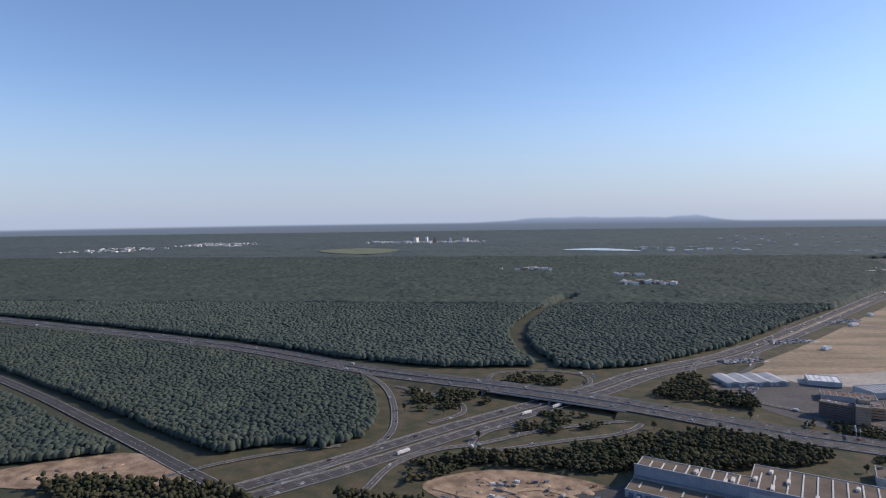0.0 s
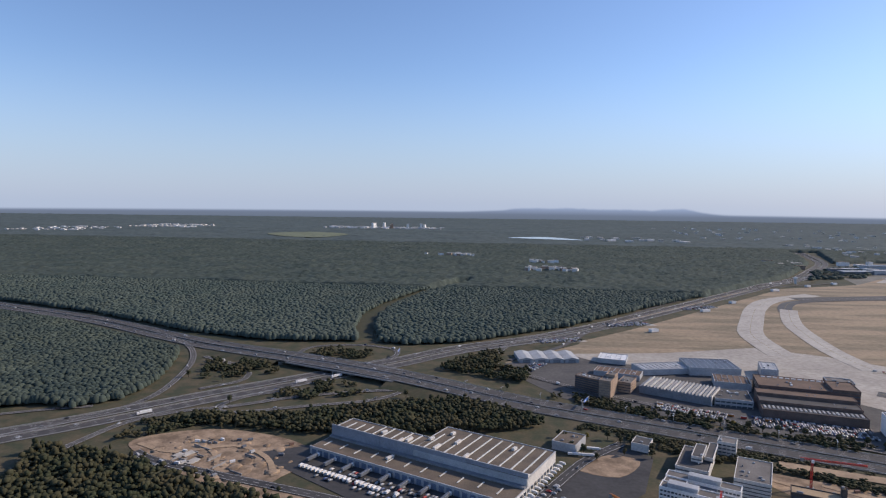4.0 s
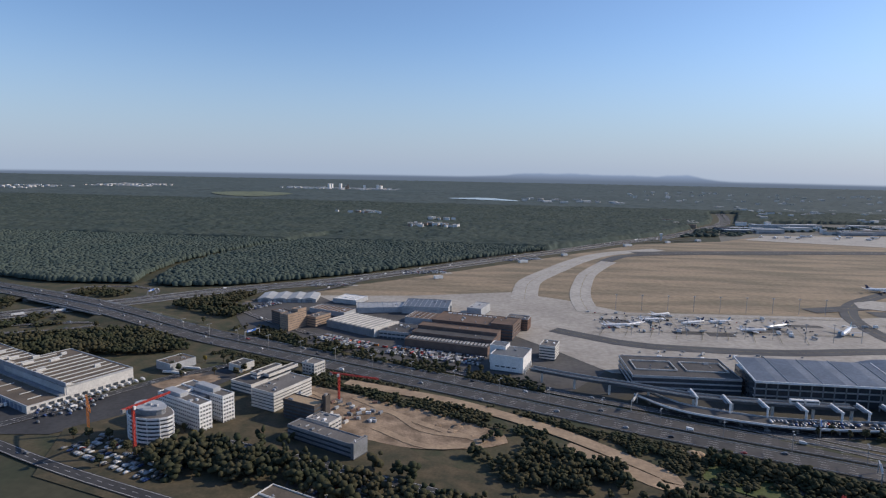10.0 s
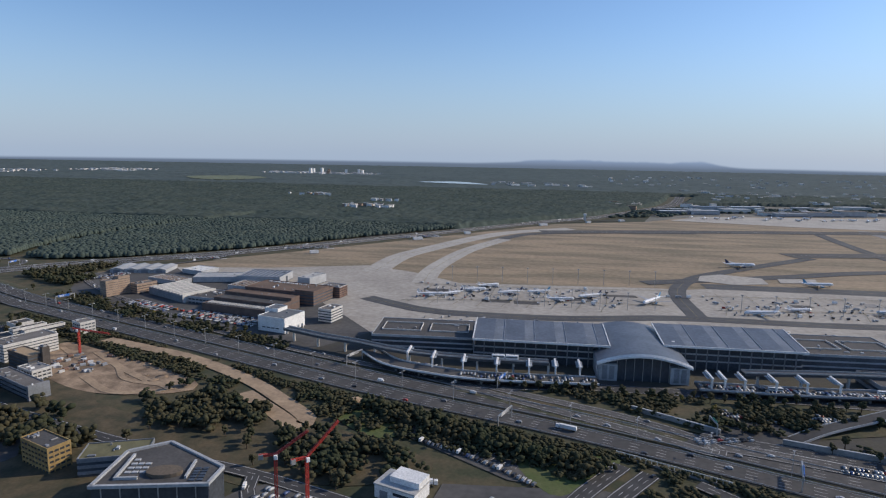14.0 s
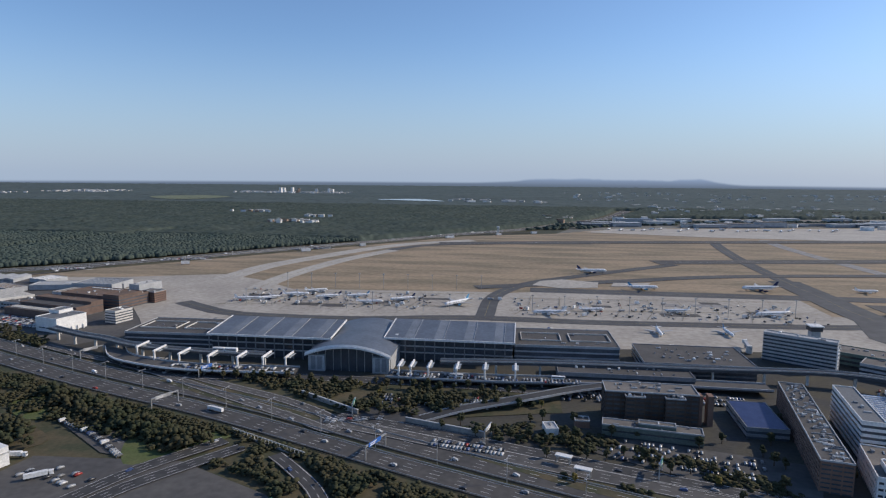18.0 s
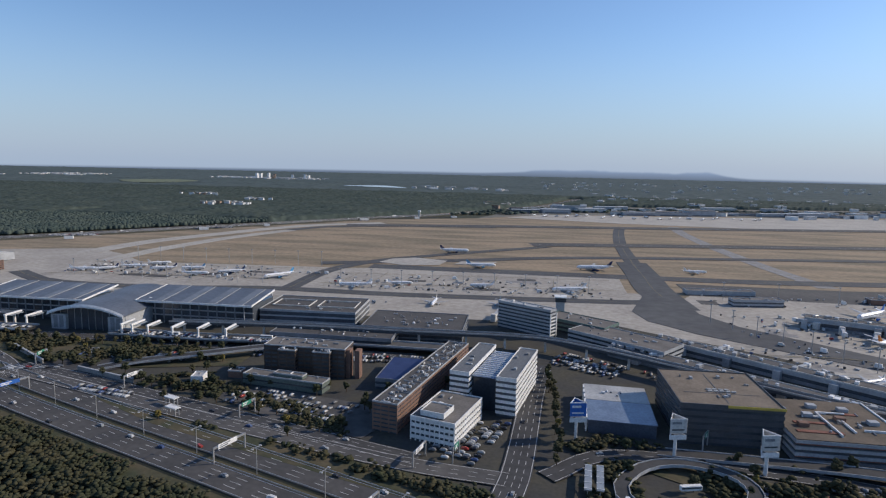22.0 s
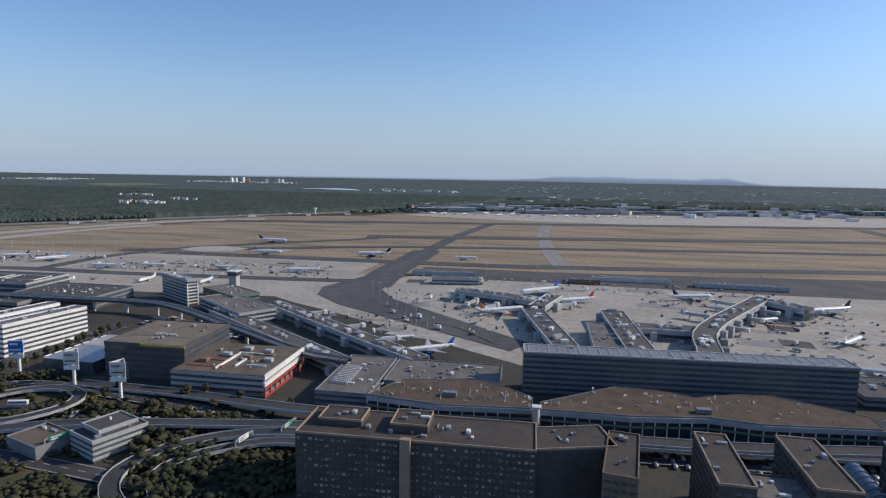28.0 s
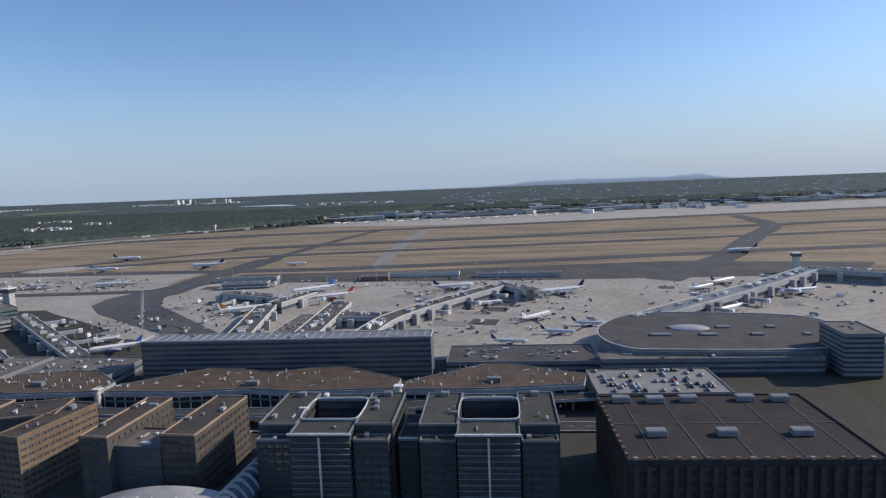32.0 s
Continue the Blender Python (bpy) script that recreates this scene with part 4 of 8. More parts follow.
def building(name, label, x, y, ang, L, W, H, n=3, style="band", wall=None, roof=None, glass=None, bay=2.2, units=5, cat="building", more=(), frac=0.52, z=0.2):
    """A building with its near left corner at (x, y); L along its front, W deep. more: rows of x, y, L, W, z0, z1, storeys of further volumes."""
    ob = thing(name, label, cat, pose(x, y, z, 0, 0, ang))
    wall, roof, glass = wall or OFF_WHITE, roof or GREY_ROOF, glass or GLASS
    block(ob, 0, 0, L, W, 0, H, n, style, wall, roof, glass, bay, frac=frac)
    roof_clutter(ob, L, W, H + 0.05, units)
    for bx, by, bl, bw, z0, z1, k in more:
        block(ob, bx, by, bl, bw, z0, z1, max(k, 1), style if k else "plain", wall, roof, glass, bay, frac=frac)
        if units:
            roof_clutter(ob, bl, bw, z1 + 0.05, max(1, units // 3), bx, by)
    return ob


# parcel hall with rooflights
hall = thing("logistics_hall", "long grey parcel hall with stepped screens and white rooflight strips", "warehouse", pose(56, 303, 0.2, 0, 0, -25))
part("wall", boxes((-4, 12.4, 0, 48, 30, 7.8)), PALE_GREY, hall)
part("wall", boxes((48, 12.4, 0, 110, 48, 7.8)), PALE_GREY, hall)
part("wall", boxes((-4, -5, 0, 110, 12.4, 3.8)), PALE_GREY, hall)
# end wall paler than the other walls: its sunlight is put into the colour
part("end_wall", boxes((110.0, -5, 0, 110.3, 48, 3.7), (110.0, 12.4, 3.7, 110.3, 48, 7.6)), OFF_WHITE, hall, "pale end wall with loading doors")
part("roof", boxes((-3.6, 12.8, 7.8, 47.8, 29.6, 7.92)), BROWN_ROOF, hall)
part("roof", boxes((48.2, 12.8, 7.8, 109.6, 47.6, 7.94)), BROWN_ROOF, hall)
part("roof", boxes((-3.6, -4.6, 3.8, 109.6, 9.8, 3.92)), BROWN_ROOF, hall)
part("ledge", boxes((-4, 9.8, 3.7, 110, 12.2, 4.8)), MID_GREY, hall, "grey ledge below the screens")
# screens greyed as shaded, their returns whitened as sunlit: light put into the colours
SHADED_SCREEN = mat("shaded_cladding", (0.27, 0.29, 0.33), (0.22, 0.24, 0.275), 5, 0.55)
for k, (a, b) in enumerate(((-4, 28), (28, 49), (49, 79), (79, 110.4))):
    y = 12.0 + 0.3 * k
    part("screen_wall", boxes((a, y, 3.9, b, y + 0.35, 10.4 - 0.15 * k)), SHADED_SCREEN, hall, "tall grey screen wall")
    bm = bmesh.new()
    tri = [[bm.verts.new((x, y + dy, z)) for dy, z in ((0.35, 7.8), (0.35, 10.4 - 0.15 * k), (6.4, 7.8))] for x in (b - 0.3, b)]
    bm.faces.new(tri[0])
    bm.faces.new(tri[1][::-1])
    for n in range(3):
        bm.faces.new((tri[0][n], tri[1][n], tri[1][(n + 1) % 3], tri[0][(n + 1) % 3]))
    bmesh.ops.recalc_face_normals(bm, faces=bm.faces)
    part("screen_fin", bm, OFF_WHITE, hall, "pale triangular screen return")
    part("screen_coping", boxes((a, y - 0.06, 10.4 - 0.15 * k, b, y + 0.42, 10.55 - 0.15 * k)), PALE_GREY, hall)
part("parapet", boxes((-4.1, -5.1, 3.5, 110.3, -4.6, 4.2)), PALE_GREY, hall)
part("parapet", boxes((110, 13, 7.6, 110.4, 48, 8.5), (48, 47.7, 7.7, 110, 48.1, 8.3), (-4.2, 13, 7.7, -3.8, 30, 8.3), (-3.8, 29.7, 7.7, 48, 30.1, 8.3), (47.8, 30.1, 7.7, 48.2, 47.7, 8.3)), PALE_GREY, hall)
STRIP = mat("rooflight_sheet", (0.60, 0.60, 0.56), (0.46, 0.46, 0.43), 3, 0.45)
for k in range(8):
    part("rooflight", boxes((-0.35, 0, 0, 0.35, 11 if k < 3 else 15, 0.4), bevel=0.06), STRIP, hall, "white rooflight strip", at=pose(2 + 5.9 * k, 15, 7.9))
for k in range(10):
    part("rooflight", boxes((-0.35, 0, 0, 0.35, 30 if k > 1 else 22, 0.4), bevel=0.06), STRIP, hall, "white rooflight strip", at=pose(52 + 6.0 * k, 16, 7.92))
for k in range(11):
    part("rooflight", boxes((-0.32, 0, 0, 0.32, 6.5, 0.35), bevel=0.05), STRIP, hall, "white rooflight strip", at=pose(1.5 + 10 * k, -0.5 + 1.0 * (k % 2), 3.9))
for x, y, l in ((24, 27, 4), (38, 22, 5), (41, 25.5, 5.5), (58, 25, 6), (64, 36, 5), (50, 33, 3.5), (76, 23, 5), (92, 44, 3), (56, 45, 3)):
    part("roof_unit", boxes((-l / 2, -.8, 0, l / 2, .8, 1.4), bevel=.12), OFF_WHITE, hall, "white rooftop cooling unit", at=pose(x, y - 5, 7.94, 0, 0, 90 if l > 4 else 80))
part("roof_unit", boxes((-2.4, -.8, 0, 2.4, .8, 1.2), bevel=.12), OFF_WHITE, hall, "white rooftop cooling unit", at=pose(40, 5, 3.92, 0, 0, 80))
for k in range(27):
    part("loading_door", shared_box("loading_door", 2.6, 0.2, 2.8, mat("blue_grey_shutter", (0.16, 0.2, 0.28), None, 4, 0.6)), parent=hall, at=pose(-1 + 4.05 * k, -5.1, 0.2))
for k in range(13):
    part("end_window", shared_box("end_window", 0.2, 2.6, 1.5, GLASS), parent=hall, at=pose(110.35, -2 + 4.0 * k, 1.4))

building("office_annex", "low grey office annex with flat brown roof", 176, 322, -25, 13, 17, 4.8, 2, "plain", PALE_GREY, BROWN_ROOF, units=6)
uo = thing("office_block", "white grid-fronted office of two slabs round a narrow court", "office building", pose(216, 258, 0.2, 0, 0, -25.5))
for y in (0, 12.5):
    block(uo, 0, y, 30, 6.5, 0, 12.5, 7, "grid", WHITE, GREY_ROOF, GLASS, 1.5)
    roof_clutter(uo, 30, 6.5, 12.55, 3, 0, y)
block(uo, 0.3, 6.6, 9, 5.8, 0, 12.3, 7, "band", WHITE, GREY_ROOF, GLASS, 2)
part("court_glass", boxes((9.4, 6.6, 0, 21, 12.4, 11.6)), GLASS, uo, "dark glass court wall")
part("penthouse", boxes((3, 1.2, 12.5, 15, 5.6, 14.4), bevel=0.1), PALE_GREY, uo, "pale grey penthouse")
part("penthouse", boxes((9, 13.6, 12.5, 22, 17.8, 14.6), bevel=0.1), PALE_GREY, uo, "pale grey penthouse")
part("court_beam", boxes((21, 6.6, 2.6, 29.6, 7.1, 3.2)), WHITE, uo)
part("court_beam", boxes((21, 11.8, 2.6, 29.6, 12.3, 3.2)), WHITE, uo)
ro = thing("office_block", "white banded office with a rounded corner and grey penthouse", "office building", pose(0, 0, 0.2))
plan = [(p.x, p.y) for p in curve_points([(213, 242), (216.5, 234), (225, 230), (233, 231), (236.5, 235.5), (232, 242), (225, 246), (217, 246.5)], 2.2, True)]


def inset(points, k):
    cx, cy = sum(p[0] for p in points) / len(points), sum(p[1] for p in points) / len(points)
    return [(cx + (x - cx) * k, cy + (y - cy) * k) for x, y in points]


part("core", prism(ccw(inset(plan, 0.96)), 0, 12), GLASS, ro, "dark window glass")
for k in range(7):
    part("spandrel", prism(ccw(plan), 0.95 + 1.714 * k, 1.75 + 1.714 * k), WHITE, ro, "white balcony band")
for x, y in plan[::2]:
    part("pier", shared_box("round_pier", 0.22, 0.22, 12, WHITE), parent=ro, at=pose(x, y, 0))
part("roof", prism(ccw(inset(plan, 0.97)), 12.0, 12.1), GREY_ROOF, ro)
part("penthouse", prism(ccw(inset(plan, 0.66)), 12.1, 14.3), MID_GREY, ro, "grey set-back penthouse")
part("penthouse_roof", prism(ccw(inset(plan, 0.70)), 14.3, 14.6), PALE_GREY, ro)
for k in range(3):
    part("roof_unit", shared_box("roof_unit", 1.6, 1.2, 0.9, PALE_GREY, 0.08), parent=ro, at=pose(221 + 3.4 * k, 239 - 0.8 * k, 14.6))
building("office_block", "pale striped cube of offices with flat roof", 253, 277, -23, 15, 27, 9.5, 6, "band", OFF_WHITE, GREY_ROOF, units=8, frac=0.68)
building("office_block", "white office with long stepped upper floors", 233, 297, -24, 15, 29, 5.4, 3, "band", OFF_WHITE, DARK_ROOF, units=4, more=((6, 8, 5, 18, 5.4, 8.6, 2), (11.5, 12, 4, 22, 5.4, 7.6, 1)))
building("office_block", "white office wing with wide openings", 262, 326, -24, 9, 9, 7.5, 4, "grid", OFF_WHITE, GREY_ROOF, units=2)
building("shell_building", "dark unfinished building with a tan roof and pale stair shaft", 273, 267, -22, 19, 8, 9, 5, "band", mat("raw_concrete_dark", (0.10, 0.085, 0.075), None, 4, 0.9), mat("tan_board_roof", (0.40, 0.29, 0.18), (0.33, 0.24, 0.15), 6, 0.9), units=1, more=((18.5, 6, 2.2, 3.5, 0, 12, 0),))
building("shell_building", "raw concrete building shell with open floors and scaffolding", 288, 256, -22, 13, 9, 5.2, 3, "grid", OFF_WHITE, CONCRETE_GREY, bay=2.4, units=6)
building("gatehouse", "small white flat-roofed house by a verge", 218, 326, -24, 9, 11, 4.4, 2, "plain", OFF_WHITE, DARK_ROOF, units=1)
building("office_block", "long low office with a white portal end", 283, 246, -25, 37, 8, 6, 3, "band", MID_GREY, GREY_ROOF, units=5, more=((36, -0.5, 1.6, 9, 0, 6.8, 0),))
co = thing("court_office", "white office with brown roof, open court and glazed vault", "office building", pose(290, 171, 0.2, 0, 0, -22))
for bx, by, bl, bw in ((0, 0, 38, 6.9), (0, 15.1, 38, 6.9), (0, 7, 8, 8), (20, 7, 3, 8)):
    block(co, bx, by, bl, bw, 0, 9 if bl > 10 else 8.9, 5, "grid" if bl > 10 else "plain", OFF_WHITE, BROWN_ROOF, GLASS, 1.9, frac=0.5)
    roof_clutter(co, bl, bw, 9.05, 2, bx, by)
part("hall_wall", boxes((23.2, 7, 0, 37.8, 15, 8.6)), GLASS, co)
part("court_floor", boxes((8.1, 7, 0, 19.9, 15, 1)), CONCRETE_GREY, co)
bm = bmesh.new()
arc = [[bm.verts.new((x, 11 + 4 * math.cos(math.pi * i / 10), 8.7 + 2.2 * math.sin(math.pi * i / 10))) for i in range(11)] for x in (23.2, 37.8)]
for i in range(10):
    bm.faces.new((arc[0][i], arc[0][i + 1], arc[1][i + 1], arc[1][i])[::-1])
bm.faces.new(arc[0])
bm.faces.new(arc[1][::-1])
part("vault", bm, mat("blue_glass_vault", (0.26, 0.31, 0.40), (0.2, 0.25, 0.34), 5, 0.25), co, "blue glazed barrel vault")
for k in range(8):
    part("vault_rib", shared_box("court_rib", 0.18, 8.1, 0.25, WHITE), parent=co, at=pose(23.6 + 2.0 * k, 11, 8.7))
building("office_block", "yellow-brown chequered office cube", 355, 183, -22, 17, 8, 9, 5, "grid", mat("ochre_panel", (0.36, 0.25, 0.10), (0.27, 0.18, 0.08), 3, 0.7), DARK_ROOF, bay=2.0, units=6)
building("office_block", "low office with a sunlit court and green roof", 382, 176, 20, 22, 12, 6.5, 3, "band", MID_GREY, mat("planted_roof", (0.17, 0.16, 0.09), None, 4, 0.95), units=5)
roofed = thing("atrium_building", "dark glazed building under a folded white-edged roof", "building", pose(404, 154, 0.2, 0, 0, 12))
part("core", prism([(0, 0), (34, 0), (36, 10), (14, 28), (2, 22)], 0, 11), GLASS, roofed)
part("roof", prism([(0.6, 0.6), (33.4, 0.6), (35.2, 9.6), (13.8, 27), (2.6, 21)], 11, 11.4), DARK_ROOF, roofed)
part("roof_edge", boxes((-.6, -.6, 11, 34.6, 0.4, 12)), PALE_GREY, roofed, "pale roof edge beam")
for (ax, ay), (bx, by) in (((34, 0), (36, 10)), ((36, 10), (14, 28)), ((14, 28), (2, 22)), ((2, 22), (0, 0))):
    dx, dy = bx - ax, by - ay
    part("roof_edge", boxes((0, -.5, 0, math.hypot(dx, dy), .5, 1.0)), PALE_GREY, roofed, "pale roof edge beam", at=pose(ax, ay, 11, 0, 0, math.degrees(math.atan2(dy, dx))))
part("court_roof", prism([(19 + 5.5 * math.cos(a * math.pi / 9), 7 + 3.2 * math.sin(a * math.pi / 9)) for a in range(18)], 11.4, 12.6), BROWN_ROOF, roofed, "brown oval inner roof")
part("inner_beam", boxes((5, 3.5, 11.4, 5.7, 19, 12.3), (5.7, 3.5, 11.4, 12, 4.2, 12.3)), PALE_GREY, roofed, "pale inner roof beam")
part("inner_beam", boxes((26, 3.5, 11.4, 26.7, 14, 12.3)), PALE_GREY, roofed, "pale inner roof beam")
for k in range(10):
    part("skylight", boxes((-.9, -.6, 0, .9, .6, .35), bevel=.06), GLASS, roofed, "dark roof skylight", at=pose(28.5 + 2.4 * (k % 2), 2.6 + 1.7 * (k // 2), 11.4))
    part("skylight", boxes((-.9, -.6, 0, .9, .6, .35), bevel=.06), PALE_GREY, roofed, "pale roof skylight", at=pose(7.5 + 2.2 * (k % 3), 8 + 2.6 * (k // 3), 11.4))
for k in range(6):
    part("mullion", shared_box("mullion", 0.3, 0.3, 10.8, STEEL), parent=roofed, at=pose(3 + 5.5 * k, -0.12, 0))
whall = thing("white_hall", "white pitched-roof hall on a grassy lot", "building", pose(484, 181, 0.2, 0, 0, -20))
part("wall", boxes((0, 0, 0, 15, 10, 4.6)), WHITE, whall)
part("roof", prism([(-.3, -.3), (15.3, -.3), (15.3, 10.3), (-.3, 10.3)], 4.6, 5.0), PALE_ROOF, whall)
part("roof_hall", boxes((4, 3, 4.9, 15, 10, 7)), WHITE, whall)
part("door", boxes((2, -.1, 0, 5, .05, 3)), MID_GREY, whall)
part("window_band", boxes((7, -.06, 2.4, 14, .05, 3.4)), GLASS, whall)
gh = thing("green_hall", "small hall with a bright green corrugated roof", "building", pose(601, 160, 0.2, 0, 0, -28))
part("wall", boxes((0, 0, 0, 15, 10, 4)), OFF_WHITE, gh)
for k in range(5):
    part("roof_bay", prism([(3 * k, -.3), (3 * k + 2.9, -.3), (3 * k + 2.9, 10.3), (3 * k, 10.3)], 4, 4.7 + 0.3 * (k % 2)), GREEN, gh, "green roof bay")
part("door", boxes((5, -.1, 0, 8, .05, 3)), MID_GREY, gh)

# hangars and workshops
RUST_ROOF = mat("rust_brown_roof", (0.185, 0.125, 0.092), (0.125, 0.09, 0.07), 7, 0.95, fine=1.0)
building("office_block", "brown brick workshop office with dark long wing", 200, 435, -37, 22, 9, 9.5, 6, "band", mat("dark_brick", (0.17, 0.12, 0.10), None, 4, 0.9), GREY_ROOF, units=8)
building("office_block", "tan brick office tower with bare sunlit side", 214, 416, -24, 8, 19, 12, 7, "band", TAN, GREY_ROOF, units=5, more=((2, 10, 6, 9, 12, 14, 0),), frac=0.85)
building("office_block", "tan brick office with stepped roof", 229, 430, -24, 9, 17, 7.5, 4, "band", TAN, GREY_ROOF, units=4, frac=0.7)
saw = thing("sawtooth_hall", "workshop hall with white and glass sawtooth roof", "warehouse", pose(244, 431, 0.2, 0, 0, -29))
part("wall", boxes((0, 0, 0, 47, 27, 5.2)), MID_GREY, saw)
part("end_wall", boxes((47, -.2, 0, 47.3, 27.2, 6.6)), OFF_WHITE, saw)
for k in range(20):
    bm = bmesh.new()
    v = [bm.verts.new(p) for p in ((0, 0, 0), (2.2, 0, 0), (1.7, 0, 1.3), (0, 27, 0), (2.2, 27, 0), (1.7, 27, 1.3))]
    for q in ((0, 1, 2), (5, 4, 3), (0, 2, 5, 3), (2, 1, 4, 5), (1, 0, 3, 4)):
        bm.faces.new([v[i] for i in q])
    part("sawtooth", bm, MID_GREY if k % 2 else PALE_ROOF, saw, "sawtooth rooflight", at=pose(1.2 + 2.28 * k, 0, 5.2))
building("workshop", "low grey workshop with a dark roof and window row", 288, 410, -12, 23, 25, 4.8, 2, "grid", PALE_GREY, DARK_ROOF, bay=3.2, units=12)
hg = building("hangar", "long dark hangar with stepped brown and glazed roofs", 310, 390, -13, 57, 34, 5.4, 1, "plain", mat("dark_brick", (0.17, 0.12, 0.10)), DARK_ROOF, units=6, cat="hangar", more=((0, 12, 57, 12, 5.4, 7.2, 0), (0, 24, 57, 10, 5.4, 9.0, 0)))
part("roof", boxes((0.4, 25, 9.05, 56.6, 33.6, 9.2)), RUST_ROOF, hg)
for k in range(22):
    part("rooflight", shared_box("rooflight", 1.1, 5.5, 0.45, PALE_ROOF), parent=hg, at=pose(2.2 + 2.5 * k, 6.2, 5.45))
hg2 = building("hangar", "long dark brick hangar with a rust-brown roof", 323, 430, -13, 60, 28, 9.2, 4, "band", mat("dark_brick", (0.17, 0.12, 0.10)), RUST_ROOF, units=7, cat="hangar", more=((44, 0, 16, 22, 9.2, 10.8, 0),), frac=0.6)
for k in range(14):
    part("rooflight", shared_box("rooflight", 2.6, 1.0, 0.6, WHITE), parent=hg2, at=pose(6 + 3.9 * k, 24, 9.25))
building("office_block", "dark brick office with rows of windows", 376, 448, -13, 17, 12, 8.6, 5, "grid", BRICK, GREY_ROOF, units=5)
wb = building("terminal_office", "tall plain white box building with a dark slit row", 368, 352, -15, 20, 21, 9.6, 1, "plain", WHITE, mat("grey_felt_roof", (0.16, 0.17, 0.18)), units=3, more=((-4, 12, 10, 10, 0, 11.5, 0),))
for k in range(4):
    part("slit_window", shared_box("slit_window", 2.4, 0.2, 0.7, GLASS), parent=wb, at=pose(4.4 + 3.4 * k, -0.06, 2.8))
for k in range(5):
    part("pilotis", shared_box("pilotis", 1.2, 0.6, 3.0, WHITE), parent=wb, at=pose(20.4, 2 + 4 * k, 0))
building("office_block", "white banded office cube on stilts", 398, 378, -15, 10, 14, 9, 5, "band", OFF_WHITE, GREY_ROOF, units=3, frac=0.55)
for k in range(4):
    g = thing("vaulted_shed", "pale blue-grey metal shed with a pitched roof", "shed", pose(162 + 12.5 * k, 499 + 1.9 * k, 0.2, 0, 0, 9), group="row of metal sheds")
    part("wall", boxes((0, 0, 0, 12, 27, 3.2)), PALE_GREY, g)
    bm = bmesh.new()
    v = [bm.verts.new(p) for p in ((-.2, -.3, 3.2), (12.2, -.3, 3.2), (6.5, -.3, 4.5), (-.2, 27.3, 3.2), (12.2, 27.3, 3.2), (6.5, 27.3, 4.5))]
    for q in ((0, 1, 2), (5, 4, 3), (0, 2, 5, 3), (2, 1, 4, 5), (1, 0, 3, 4)):
        bm.faces.new([v[i] for i in q])
    part("roof", bm, PALE_ROOF, g)
    part("door", boxes((3, -.12, 0, 9, .05, 2.7)), MID_GREY, g)
for x, y, a, l, w, h, lab, rf in ((226, 509, -16, 23, 21, 4, "long white tent hall", WHITE), (256, 474, 15, 78, 20, 4.6, "long low hall with pale metal roof", PALE_ROOF), (292, 480, 0, 38, 30, 6.4, "hangar with pale ribbed metal roof", BLUE_ROOF), (345, 482, -16, 12, 24, 7, "grey banded office", PALE_ROOF), (218, 470, -20, 34, 16, 4, "low brown-roofed workshop", RUST_ROOF), (300, 448, -13, 24, 22, 5.5, "brown-roofed workshop", RUST_ROOF)):
    o = building("workshop", lab + " beside the apron", x, y, a, l, w, h, 2, "plain", PALE_GREY, rf, units=3)
    for k in range(int(l / 4)):
        part("roof_rib", shared_box("roof_rib", 0.25, w - 1, 0.3, STEEL), parent=o, at=pose(2 + 4 * k, w / 2, h + 0.05))

# ---- terminal two ----
t2 = thing("terminal", "long terminal with blue-grey sloping metal roofs and a vaulted glass hall", "terminal", pose(0, 0, 0.2))
for x0, x1, y0, y1 in ((505, 577, 318, 350), (606, 678, 325, 358)):
    part("core", boxes((x0 + 1, y0 + 4, 0, x1 - 1, y1, 12)), GLASS, t2, "dark glass walls")
    n = round((x1 - x0) / 5.6)
    for k in range(n):
        bm = bmesh.new()
        a, b = x0 + (x1 - x0) * k / n, x0 + (x1 - x0) * (k + 1) / n
        v = [bm.verts.new(p) for p in ((a, y0, 13.2), (b, y0, 13.2), (b, y1, 16.2), (a, y1, 16.2), (a, y0, 12.4), (b, y0, 12.4), (b, y1, 15.4), (a, y1, 15.4))]
        for q in ((0, 1, 2, 3), (7, 6, 5, 4), (0, 4, 5, 1), (1, 5, 6, 2), (2, 6, 7, 3), (3, 7, 4, 0)):
            bm.faces.new([v[i] for i in q])
        part("roof_bay", bm, mat("blue_grey_roof_light", (0.23, 0.245, 0.265), None, 9, 0.45, metal=0.15) if k % 3 == 2 else BLUE_ROOF, t2, "metal roof bay")
        part("column", shared_box("column", 0.5, 0.5, 12.2, MID_GREY), parent=t2, at=pose(a + 0.5, y0 + 1.2, 0))
        if k % 3 == 0:
            part("roof_seam", boxes((-.1, 0, 0, .1, math.hypot(y1 - y0, 3), 0.3)), STEEL, t2, at=pose(a, y0, 13.2, math.degrees(math.atan2(3.0, y1 - y0))))
    part("eaves_edge", boxes((x0 - .3, y0 - .4, 12.3, x1 + .3, y0 + .1, 13.4)), WHITE, t2, "white eaves edge")
    for e in (x0 - .3, x1 - .1):
        part("verge_edge", boxes((0, 0, 0, .5, math.hypot(y1 - y0, 3), 0.9)), WHITE, t2, at=pose(e, y0, 12.6, math.degrees(math.atan2(3.0, y1 - y0))))
    for z in (4.0, 7.6):
        part("floor_edge", boxes((x0 + .7, y0 + 3.5, z, x1 - .7, y0 + 4.2, z + .7)), PALE_GREY, t2)


